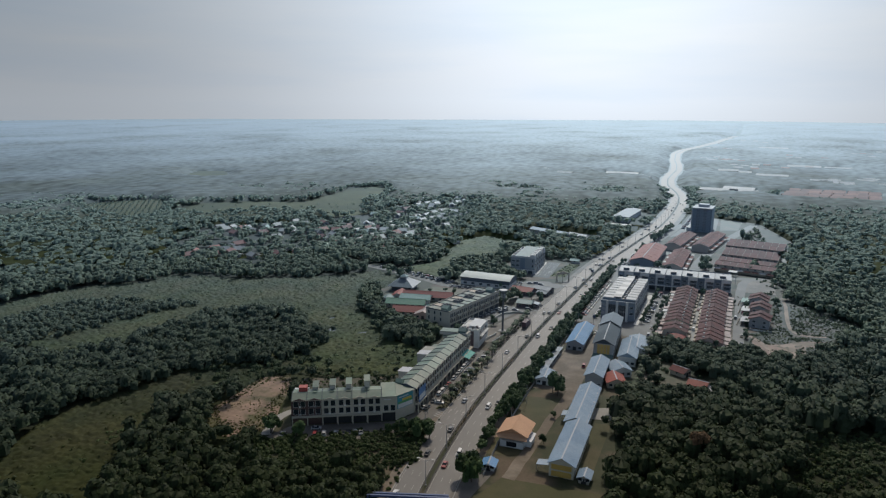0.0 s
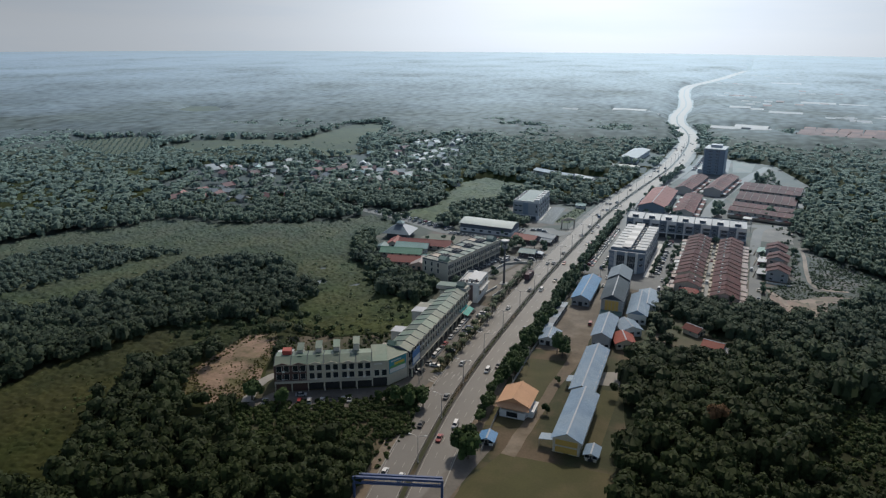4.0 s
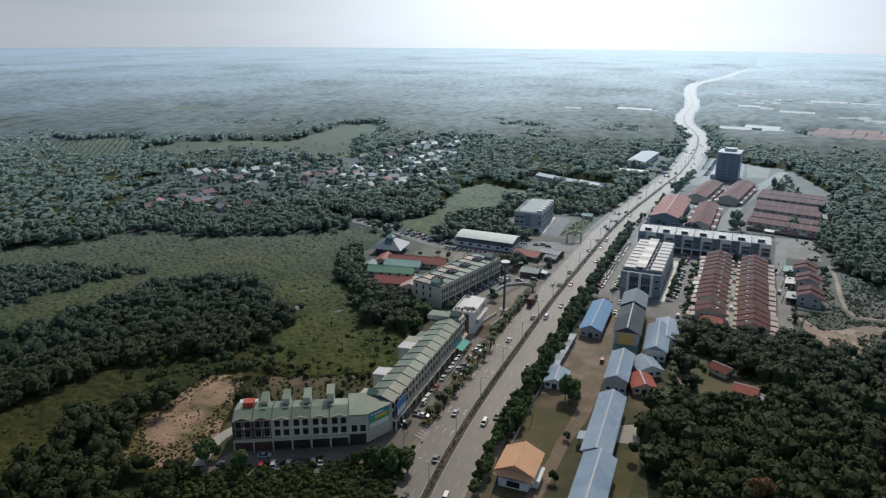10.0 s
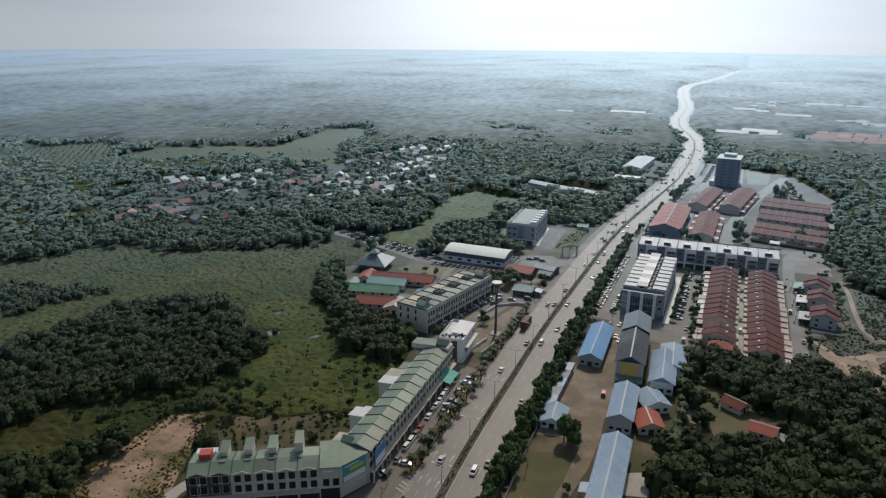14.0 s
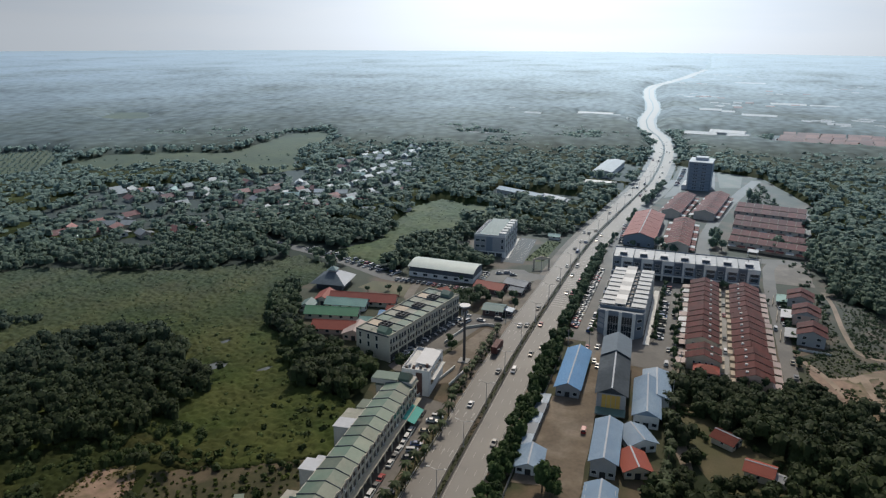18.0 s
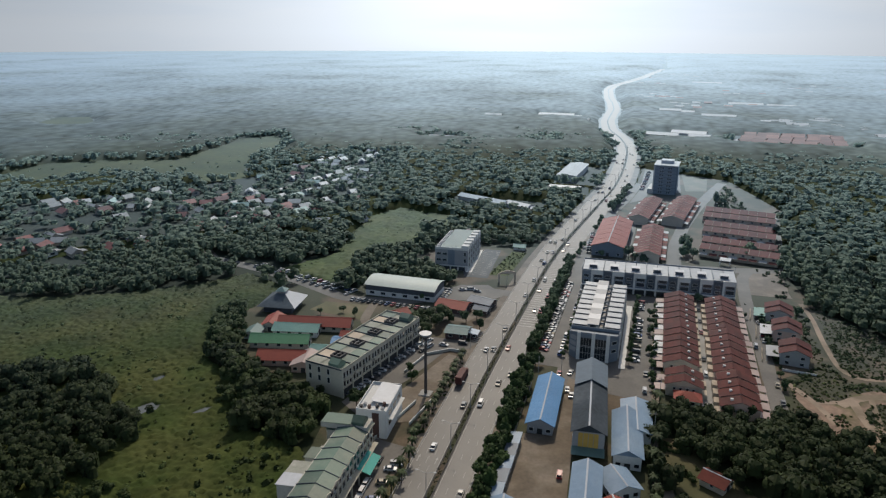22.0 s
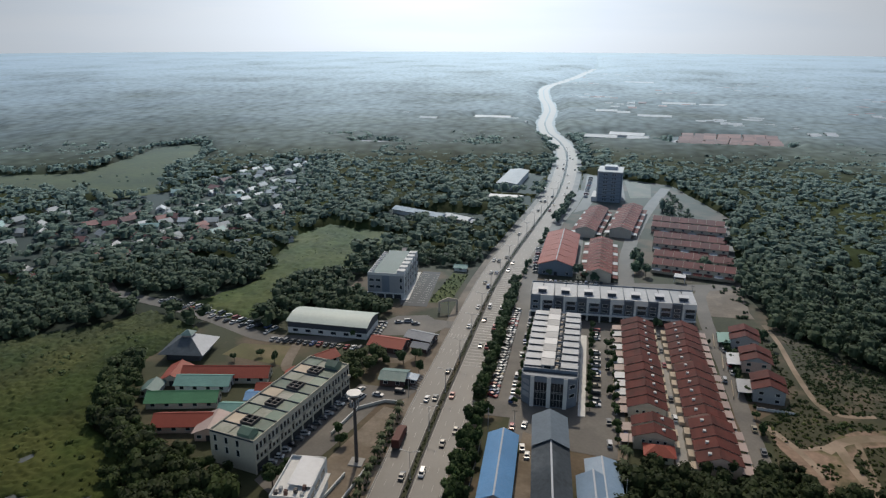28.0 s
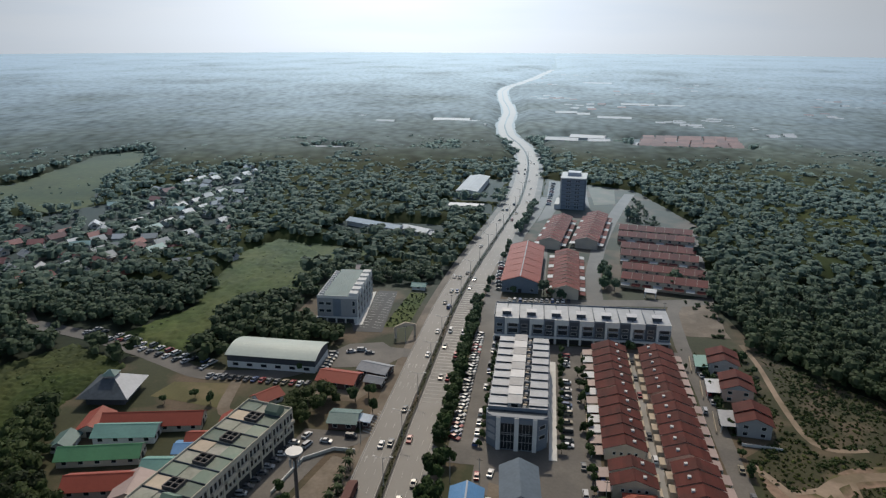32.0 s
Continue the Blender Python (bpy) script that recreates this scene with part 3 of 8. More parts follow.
for i in range(SEG):
    g.f.append((i, (i + 1) % SEG, len(g.v) - 1))
g.m = [0] * len(g.f)
setting("ground", g, M_GROUND, "dark green wooded lowland reaching to the hazy horizon", "ground")

patch("field_west", wavy(FIELD_WEST, 6, 3, 1), 0.04, M_FIELD_DIM, "wide overgrown meadow of yellowish green grass and weeds", "field")
patch("field_back", wavy(FIELD_BACK, 6, 3, 2), 0.04, M_FIELD2, "green grass field behind the warehouse", "field")
patch("field_small", wavy(FIELD_SMALL, 6, 3, 3), 0.04, M_FIELD2, "small bright green field among trees", "field")
patch("field_far", wavy(FIELD_FAR, 10, 5, 4), 0.04, M_FIELD3, "far pale green open field between woods", "field")
patch("plantation_ground", wavy(PLANTATION, 10, 5, 71), 0.04, M_FIELD3, "pale weedy ground of a young plantation", "field")
patch("clearing_far", wavy(CLEARING_FAR, 10, 8, 72), 0.04, M_FIELD3, "pale cleared ground among far woods", "bare earth")
patch("earth_lot", wavy(EARTH_LOT, 4, 2, 5), 0.08, M_EARTH, "cleared lot of bare reddish earth beside the shops", "bare earth")
patch("shop_back_ground", wavy(SHOP_BACK, 5, 1.5, 64), 0.05, M_DRYSCRUB, "rough ground behind the shops", "ground")
patch("street_verge", wavy(STREET_EDGE, 5, 2, 61), 0.03, M_SCRUB, "rough scrubby ground below the shop street", "ground")
patch("lot_margin", wavy([(-124, 128), (-104, 116), (-82, 138), (-82, 204), (-110, 206), (-124, 172)], 5, 2, 62), 0.02, M_FIELD_DIM, "grassy margin of the earth lot", "ground")
patch("ground_west", wavy(TOWN_WEST, 6, 1, 6), 0.06, M_SCRUB, "patchy grass and dirt round the western buildings", "ground")
patch("ground_east", wavy(TOWN_EAST, 6, 1, 7), 0.06, M_SCRUB, "patchy grass and dirt round the eastern buildings", "ground")
patch("clearing", wavy(CLEARING, 4, 2, 8), 0.04, M_LAWN, "grassy clearing by a red-roofed house", "ground")
patch("estate_earth", wavy([(128, 1036), (178, 1082), (262, 1082), (252, 1010), (188, 975), (136, 990)], 14, 8, 50), 0.05, M_ESTEARTH, "pinkish cleared earth of a far housing estate", "bare earth")
patch("lawn_south", [(17, 152), (56, 156), (57, 62), (12, 62), (12, 132)], 0.1, M_LAWN, "wide mown school lawn", "lawn")
patch("lawn_house", [(6, 166), (23, 170), (22, 226), (4, 222)], 0.1, M_LAWN, "grass yard round the peach-roofed house", "lawn")
patch("lawn_strip", [(40, 164), (46, 166), (45, 209), (38.5, 208)], 0.1, M_LAWN, "narrow grass strip beside the hall", "lawn")
patch("lawn_school", [(-115, 364), (-112, 376), (-88, 378), (-86, 360)], 0.1, M_DRYLAWN, "yellowed grass playground of the school", "lawn")
patch("lawn_tower", [(66, 700), (64, 772), (87, 772), (83, 706)], 0.1, M_DRYLAWN, "yellowish lawn beside the tower block", "lawn")
patch("lawn_junction", [(-44, 440), (-40, 486), (-31, 486), (-33, 442)], 0.1, M_FIELD2, "weedy green plot by the road junction", "lawn")
patch("court", [(36, 211), (44, 213), (43, 226), (35, 222)], 0.12, M_CONC, "small pale concrete pad behind the hall", "pavement")
POOLS = ([(-134, 262), (-130, 268), (-124, 266), (-119, 270), (-121, 262), (-127, 256)], [(-112, 262), (-108, 270), (-102, 273), (-104, 266)],
                          [(-141, 282), (-137, 288), (-134, 284), (-138, 278)])
POOLS = [[(sum(q[0] for q in p) / len(p) + (x - sum(q[0] for q in p) / len(p)) * 0.55, sum(q[1] for q in p) / len(p) + (y - sum(q[1] for q in p) / len(p)) * 0.75) for x, y in p] for p in POOLS]
for n, poly in enumerate(POOLS):
    patch(f"water_{n + 1}", wavy(poly, 2, 1.2, 30 + n), 0.1, M_WATER, "shallow marsh pool in the meadow", "water")


def strip(name, lo, hi, y0, y1, z, mat, label, category="road", step=6.0, thick=0.0):
    """A band along the main road between two offsets from its middle line."""
    s, ys = Shape(), np.arange(y0, y1 + step * 0.5, step)
    for y in ys:
        c, t = rc(y), float(np.interp(y, RY, RS))
        nx, ny = 1 / math.hypot(1, t), -t / math.hypot(1, t)
        a, b = (lo(y) if callable(lo) else lo), (hi(y) if callable(hi) else hi)
        s.v += [(c + nx * a, y + ny * a, z), (c + nx * b, y + ny * b, z)]
    for i in range(len(ys) - 1):
        s.f.append((2 * i, 2 * i + 1, 2 * i + 3, 2 * i + 2))
    if thick:
        n = len(s.v)
        s.v += [(x, y, zz - thick) for x, y, zz in s.v]
        for i in range(len(ys) - 1):
            a = 2 * i
            s.f += [(a, a + 2, n + a + 2, n + a), (a + 1, n + a + 1, n + a + 3, a + 3)]
        s.f += [(0, n, n + 1, 1), (2 * len(ys) - 2, 2 * len(ys) - 1, n + 2 * len(ys) - 1, n + 2 * len(ys) - 2)]
    s.m = [0] * len(s.f)
    return setting(name, s, mat, label, category) if category else s


strip("road_verge", -14.5, 15.5, -690, 2900, 0.10, M_DIRT, "dusty verge along the highway", "verge", 12)
strip("carriageway_west", -10.4, -1.1, -690, 2900, 0.16, M_ASPHALT, "worn grey asphalt carriageway of a dual highway", "road")
strip("carriageway_east", 1.1, lambda y: 10.6 + 2.6 * max(0.0, 1 - abs(y - 345) / 30), -690, 2900, 0.16, M_ASPHALT, "worn grey asphalt carriageway of a dual highway", "road")
strip("median_kerb", -1.1, 1.1, -690, 2900, 0.34, M_KERB, "raised concrete median between the carriageways", "median", 6, 0.3)
strip("median_soil", -0.75, 0.75, -690, 1200, 0.40, M_SCRUB, "strip of soil and weeds on the median", "median")
strip("kerb_west", -10.75, -10.4, 125, 900, 0.30, M_CONC, "concrete kerb of the highway", "kerb", 6, 0.25)
strip("kerb_east", 10.6, 10.95, 125, 320, 0.30, M_CONC, "concrete kerb of the highway", "kerb", 6, 0.25)

# paint on the road: edge lines, dashes, rumble bars, hatching and arrows
s = Shape()


def mark(s, off0, off1, y0, y1, z=0.175):
    pts = []
    for y, o in ((y0, off0), (y0, off1), (y1, off1), (y1, off0)):
        pts.append((rc(y) + o, y, z))
    s.add(pts, [(0, 1, 2, 3)])


for y in np.arange(60, 900, 8.0):
    for o in (-10.1, -1.6, 1.5, 10.2):
        mark(s, o, o + 0.13, y, y + 8.0)
for y in np.arange(60, 900, 9.0):
    for o in (-7.2, -4.3, 4.4, 7.4):
        mark(s, o, o + 0.13, y, y + 3.0)
setting("lane_markings", s, M_PAINTR, "white painted lane lines on the highway", "road marking", "stuff")
s = Shape()
for y in np.arange(376, 505, 2.9):
    mark(s, 2.0, 10.0, y, y + 0.5)
setting("rumble_bars", s, M_PAINTR, "rows of white rumble bars across the carriageway", "road marking", "stuff")
s = Shape()
for y0 in (186, 352):
    for k in range(9):
        y = y0 + k * 1.7
        w = 3.2 * (1 - k / 10)
        s.add([(rc(y) - 10.9 - w, y + 1.2, 0.185), (rc(y) - 10.6, y, 0.185), (rc(y) - 10.6, y + 0.6, 0.185), (rc(y) - 10.9 - w, y + 1.8, 0.185)], [(0, 1, 2, 3)])
for y0 in (192, 206, 238, 262, 336, 386, 402):
    for o in (-8.8, -5.8, -2.9):
        x = rc(y0) + o
        s.add([(x - 0.15, y0, 0.18), (x + 0.15, y0, 0.18), (x + 0.15, y0 + 2.4, 0.18), (x - 0.15, y0 + 2.4, 0.18)], [(0, 1, 2, 3)])
        s.add([(x - 0.5, y0 + 2.4, 0.18), (x + 0.5, y0 + 2.4, 0.18), (x, y0 + 4.0, 0.18)], [(0, 1, 2)])
setting("arrows_and_hatching", s, M_PAINTR, "white painted arrows and hatched islands", "road marking", "stuff")

# side roads and yards
patch("street_shops", [(-78, 143), (-70, 140), (-31, 164), (-25, 178), (-23, 196), (-28, 205), (-30, 258), (-29, 268), (-41, 270), (-39.6, 262), (-34.2, 184), (-37, 176), (-74.5, 154)],
      0.14, M_ASPHALT2, "pale asphalt service street in front of the shops", "road")
lane("alley_shops", [(-79, 144), (-83, 152), (-84.5, 160), (-83, 168), (-78, 172)], 4.2, M_CONC, "pale concrete alley beside the brown end of the shops")
patch("street_cream", [(-62, 288), (-53.5, 282), (-45, 310), (-38, 340), (-30, 345), (-27, 352), (-38, 352), (-50, 352)], 0.14, M_ASPHALT2, "asphalt street beside the cream shop block", "road")
patch("carpark_triangle", [(-45, 300), (-38, 281), (-30, 285), (-29, 336), (-36, 338)], 0.13, M_DIRT, "dusty empty lot round the mast", "lot")
lane("lane_stalls", [(-25, 415), (-45, 416), (-58, 404), (-72, 388), (-104, 382.5), (-134, 396.5), (-168, 409), (-206, 417.5)], 8.0, M_ASPHALT2, "worn lane lined with parked cars")
patch("lot_stalls", [(-62, 396), (-50, 398), (-34, 402), (-28, 412), (-40, 424), (-54, 420), (-60, 410)], 0.11, M_ASPHALT2, "dusty pale lot beside the warehouse", "lot")
patch("lot_red_stall", wavy([(-54, 372), (-38, 372), (-33, 384), (-40, 394), (-56, 390)], 3, 0.8, 44), 0.11, M_DIRT, "sandy yard round the food stalls", "yard")
lane("lane_school", [(-58, 352), (-68, 354), (-84, 356), (-88, 380)], 4.5, M_DIRT, "pale earth path beside the playground", "path")
lane("lane_village", [(-206, 417), (-230, 440), (-262, 480), (-280, 540), (-262, 640), (-256, 720), (-258, 800)], 6.0, M_DIRT, "dusty village road between houses", "road")
patch("office_lot", [(-59, 441), (-57, 486), (-47, 486), (-43, 434), (-56, 433)], 0.14, M_FRESHASPHALT, "marked car park beside the office block", "car park")
patch("office_forecourt", [(-57.6, 440), (-60.5, 483), (-58, 484), (-54, 441)], 0.18, M_PAINTW, "white concrete forecourt strip", "pavement")
s = Shape()
for k in range(15):
    y = 439 + k * 3.1
    for x0, x1 in ((-55.6 - 0.04 * (y - 440), -51.2), (-49.2, -45.0 - 0.04 * (y - 440))):
        s.add([(x0, y, 0.2), (x1, y - 0.9, 0.2), (x1, y - 0.75, 0.2), (x0, y + 0.15, 0.2)], [(0, 1, 2, 3)])
setting("parking_lines", s, M_PAINTW, "white painted parking bays", "road marking", "stuff")
patch("service_road_east", [(0, 340), (9.5, 340), (9.5, 430), (7, 480), (8, 520), (11, 560), (16, 610), (24, 660), (30, 720), (24, 722), (17, 670), (9, 612), (4, 560), (1.5, 520), (-1, 480), (-0.6, 430)],
      0.13, M_ASPHALT2, "service road along the white shop blocks", "road")
patch("lot_white_block", [(9.5, 326), (49, 322), (50, 433), (9.5, 433)], 0.12, M_ASPHALT2, "pale asphalt lot between shops and houses", "lot")
patch("lane_terraces", [(64, 322), (68.3, 320), (68.3, 430), (63.8, 430)], 0.13, M_CONC, "narrow back lane between the terraces", "road")
lane("lane_east", [(91, 296), (90.5, 340), (90.5, 400), (89.5, 440), (91, 480), (97, 494)], 6.2, M_ASPHALT2, "residential lane beside the terraces")
lane("lane_cross", [(36, 430), (60, 431.5), (90, 431.5)], 4.0, M_ASPHALT2, "narrow street behind the terraces")
patch("yard_east", wavy([(92, 452), (112, 452), (113, 496), (96, 496)], 4, 1, 45), 0.1, M_DIRT, "dusty yard at the edge of the trees", "yard")
lane("street_back", [(2, 479), (30, 482), (60, 487), (96, 492), (112, 498)], 9.0, M_ASPHALT2, "pale street behind the white shop block")
lane("street_middle", [(55, 489), (56, 530), (62, 580), (73, 640), (84, 690), (98, 745)], 8.5, M_ASPHALT2, "pale street between house rows")
lane("street_rim", [(112, 496), (119, 545), (128, 625), (112, 640), (80, 640)], 5.0, M_ASPHALT2, "narrow street along the house rows")
lane("street_rows", [(27, 500), (28, 560), (27, 600)], 5.0, M_ASPHALT2, "service lane beside the market hall")
patch("tower_lot", [(28, 690), (22, 640), (32, 655), (38, 690), (62, 690), (62, 776), (30, 790)], 0.12, M_ASPHALT2, "car park round the tower block", "car park")
patch("yard_halls", wavy([(4.5, 232), (25, 236), (22.5, 284), (20, 330), (15, 332), (14.5, 290), (5.5, 288)], 3, 0.5, 11), 0.12, M_DIRT, "dusty brown yard between the blue-roofed halls", "yard")
patch("drive_halls", wavy([(17, 152), (22, 152), (23, 200), (26, 236), (20, 236), (19, 200)], 3, 0.7, 12), 0.13, M_DIRT, "worn earth drive beside the halls", "drive")
patch("drive_gate", wavy([(7, 158), (14, 158), (12, 140), (10, 110), (2, 110), (5, 140)], 3, 0.4, 13), 0.13, M_ASPHALT2, "curved driveway to the school gate", "drive")
patch("waste_ground", wavy([(96, 316), (126, 312), (142, 362), (156, 372), (154, 402), (134, 420), (124, 440), (111, 440), (109, 372), (96, 358)], 4, 1.5, 63), 0.07, M_DRYSCRUB, "dry olive-brown waste ground", "ground")
lane("track_east", [(115.4, 446), (117.5, 427), (117.0, 398), (117.9, 374), (120.2, 364.6), (126, 365), (136, 368)], 2.2, M_PATHDIRT, "eroded pale dirt track on waste ground", "track")
lane("track_loop", [(112, 341), (118, 348), (122.5, 352), (127, 352), (137, 354)], 4.0, M_PATHDIRT, "wide bend of beige dirt track", "track")
lane("track_bend", [(117, 347), (117.4, 338), (118.4, 329), (120.4, 319), (120.6, 308)], 3.4, M_PATHDIRT, "beige dirt track bending into the trees", "track")
lane("track_side", [(124, 350), (123.3, 342), (122.4, 331), (121.5, 320)], 2.0, M_PATHDIRT, "narrow dirt track beside a bush", "track")
lane("track_lower", [(96.4, 353.4), (102.3, 344.2), (106, 334), (108, 326)], 2.4, M_PATHDIRT, "pale washed-out dirt track", "track")
lane("track_link", [(104, 341), (109.5, 339.5), (114, 344)], 2.2, M_PATHDIRT, "pale dirt track between two others", "track")
patch("waste_earth", wavy([(97, 349), (103, 341.5), (111, 342), (117, 350), (126, 356), (141, 360), (141, 350), (130, 347.5), (124, 345.5), (120, 340), (119, 333), (119.5, 322), (121.5, 308), (116, 302), (114, 317), (111.5, 322), (107.5, 316), (103.5, 318), (101.5, 329), (98, 340)], 2.0, 0.8, 46), 0.09, M_EARTH, "bare patch of beige earth", "bare earth")
patch("lane_clearing", wavy([(46, 332), (49, 332), (49, 300), (52, 280), (56, 258), (53, 256), (48, 276), (45.5, 300)], 3, 0.5, 15), 0.13, M_DIRT, "dirt lane along the tree belt", "track")
patch("walk_white", [(32.8, 346), (35.4, 346), (35.0, 416), (32.4, 416)], 0.3, M_PAINTW, "white tiled walkway beside the shop block", "pavement", 0.28)
patch("green_strip", wavy([(-5.6, 350), (-2.4, 347), (-0.8, 350), (-0.8, 480), (-3.2, 482), (-4.6, 470)], 4, 0.2, 16), 0.2, M_LAWN, "grass strip between highway and service road", "verge", 0.15)
patch("planter_strip", wavy([(-27.2, 193), (-22.8, 196), (-25.2, 262), (-27.5, 262)], 4, 0.3, 17), 0.22, M_LAWN, "planted strip between highway and shop street", "verge", 0.15)

# ---- plants ----
def crown_template(n, size, seed, lumps=6, flat=0.75, tall=0.0, up=0.35, sky=0.5, ring=7, rows=2, core=1.0, skirt=0.35):
    """A crown about 1 across its radius: rounded masses of leaf, and leaf clumps, as bent quads, that stand off them.
    Each row holds four corners and the way that the crown faces there."""
    r = np.random.default_rng(seed)
    cen = r.normal(0, 0.42, (lumps, 3)) * (1, 1, 0.5)
    cen[:, 2] += 0.15
    rad = r.uniform(0.38, 0.62, lumps)
    out = []

    def keep(q, d, stir=0.16):
        q[..., 2] = q[..., 2] * flat * (1 + tall) + 0.1
        lie = d + r.normal(0, stir, d.shape) + (0, 0, sky)
        out.append(np.concatenate([q, (lie / np.linalg.norm(lie, axis=1)[:, None])[:, None]], 1))

    for c, k in zip(cen, rad):
        el = np.linspace(-0.35, math.pi / 2, rows + 1)
        az = np.linspace(0, 2 * math.pi, ring + 1) + r.uniform(0, 6)
        wob = core * r.uniform(0.62, 0.98, (rows + 1, ring + 1))
        wob[:, -1], wob[-1] = wob[:, 0], wob[-1, 0]
        g = np.stack([np.cos(el)[:, None] * np.cos(az), np.cos(el)[:, None] * np.sin(az), np.repeat(np.sin(el)[:, None], ring + 1, 1)], -1)
        p = c + g * (k * wob)[..., None]
        p[0, :, 2] -= skirt
        q = np.stack([p[:-1, :-1], p[:-1, 1:], p[1:, 1:], p[1:, :-1]], 2).reshape(-1, 4, 3)
        q[-ring:, 3] += r.normal(0, 0.015, (ring, 3))
        d = np.stack([g[:-1, :-1], g[:-1, 1:], g[1:, 1:], g[1:, :-1]], 2).reshape(-1, 4, 3).mean(1)
        keep(q, d)
    k = r.integers(0, lumps, n)
    d = r.normal(0, 1, (n, 3))
    d[:, 2] = np.abs(d[:, 2]) * 0.9 - 0.25
    d /= np.linalg.norm(d, axis=1)[:, None]
    p = cen[k] + d * rad[k][:, None] * r.uniform(0.8, 1.06, n)[:, None]
    nrm = d + r.normal(0, 0.4, (n, 3))
    nrm[:, 2] += up
    nrm /= np.linalg.norm(nrm, axis=1)[:, None]
    u = np.cross(nrm, r.normal(0, 1, (n, 3)))
    u /= np.linalg.norm(u, axis=1)[:, None]
    w = np.cross(nrm, u)
    s = size * r.uniform(0.6, 1.35, (n, 1))
    q = np.stack([p - u * s - w * s * 0.7, p + u * s * 0.8 - w * s, p + u * s + w * s * 0.75, p - u * s * 0.7 + w * s], 1)
    q[:, 0] -= nrm * s * 0.5
    q[:, 2] -= nrm * s * 0.4
    keep(q, d, 0.4)
    return np.concatenate(out)


def leaf_mesh(name, quads, mat):
    """quads: (n, 5, 3). One mesh with every quad on its own, shaded by the lie of the crown."""
    n = len(quads)
    me = bpy.data.meshes.new(name)
    me.vertices.add(4 * n)
    me.vertices.foreach_set("co", quads[:, :4].astype(np.float32).ravel())
    me.loops.add(4 * n)
    me.loops.foreach_set("vertex_index", np.arange(4 * n, dtype=np.int32))
    me.polygons.add(n)
    me.polygons.foreach_set("loop_start", np.arange(0, 4 * n, 4, dtype=np.int32))
    me.materials.append(mat)
    lie = me.attributes.new("custom_normal", "FLOAT_VECTOR", "POINT")
    lie.data.foreach_set("vector", np.repeat(quads[:, 4], 4, axis=0).astype(np.float32).ravel())
    me.update(calc_edges=True)
    return me


def scatter(name, templates, xs, ys, radii, heights, mat, label, category="trees", base=0.0):
    out = []
    pick = NPR.integers(0, len(templates), len(xs))
    ang = NPR.uniform(0, 2 * np.pi, len(xs))
    for k, t in enumerate(templates):
        sel = np.where(pick == k)[0]
        if not len(sel):
            continue
        c, s = np.cos(ang[sel])[:, None, None], np.sin(ang[sel])[:, None, None]
        x, y, z = t[None, ..., 0], t[None, ..., 1], t[None, ..., 2]
        rr = np.asarray(radii)[sel][:, None, None]
        flat = np.arange(5)[None, None] < 4
        rr = np.where(flat, rr, 1.0)
        q = np.stack([(c * x - s * y) * rr + flat * xs[sel][:, None, None], (s * x + c * y) * rr + flat * ys[sel][:, None, None],
                      np.where(flat, np.maximum(z * rr + np.asarray(heights)[sel][:, None, None], base), z)], -1)
        out.append(q.reshape(-1, 5, 3))
    ob = new(name, leaf_mesh(name, np.concatenate(out), mat))
    return tagged(ob, label, category, "", "stuff")


def free(x, y, margin_polys=CLEAR):
    ok = np.ones(x.shape, bool)
    for p in margin_polys:
        ok &= ~inside(p, x, y)
    c = np.interp(y, RY, RX)
    ok &= ~((x > c - 15.5) & (x < c + 15.5))
    for x0, y0, x1, y1 in SITES:
        ok &= ~((x > x0) & (x < x1) & (y > y0) & (y < y1))
    return ok


def wedge(d0, d1, step):
    """Jittered places between two distances in front of the flight."""
    n = int(2 * d1 / step) + 2
    gx, gy = np.meshgrid(np.arange(n) * step - d1, np.arange(n // 1) * step - 120)
    x = gx.ravel() + NPR.uniform(-0.45, 0.45, gx.size) * step + 60
    y = gy.ravel() + NPR.uniform(-0.45, 0.45, gx.size) * step
    d = np.hypot(x - 60, y - 40)
    a = np.degrees(np.arctan2(x - 88, y + 60))
    ok = (d >= d0) & (d < d1) & (a > -62) & (a < 38) & (y > 55)
    return x[ok], y[ok]


NEAR_T = [crown_template(210, 0.095, 10 + i, lumps=5 + i % 3, tall=0.25 * (i % 3), up=0.3, sky=0.35) for i in range(7)]
MIDNEAR_T = [crown_template(84, 0.13, 20 + i, lumps=5, up=0.4, flat=0.68, sky=0.55, ring=6, core=0.92, skirt=0.4) for i in range(6)]
VILL_T = [crown_template(26, 0.2, 40 + i, lumps=3, up=0.5, flat=0.58, sky=0.8, ring=5, core=0.9, skirt=0.5) for i in range(6)]
SHRUB_T = [crown_template(10, 0.4, 70 + i, lumps=1, ring=5) for i in range(5)]


def heightmap(x, y):
    return np.array([noise.noise(Vector((a * 0.012, b * 0.012, 3.0))) for a, b in zip(x, y)])


def forest(name, tem, d0, d1, step, r0, r1, h, mat, label):
    x, y = wedge(d0, d1, step)
    ok = free(x, y)
    vil = inside(VILLAGE, x, y)
    ok &= ~vil | (NPR.random(x.shape) < 0.6)
    x, y = x[ok], y[ok]
    hn = heightmap(x, y)
    sel = hn > -0.75
    x, y, hn = x[sel], y[sel], hn[sel]
    r = NPR.uniform(r0, r1, len(x)) * (1 + 0.35 * hn)
    sink = np.clip((np.hypot(x - 60, y - 40) - 640) / 370, 0, 1) * 2.2
    return scatter(name, tem, x, y, r, -sink + h * (0.75 + 0.5 * NPR.random(len(x)) + 0.4 * hn) * np.where(inside(VILLAGE, x, y), 0.5, 1.0), mat, label, base=0.05)


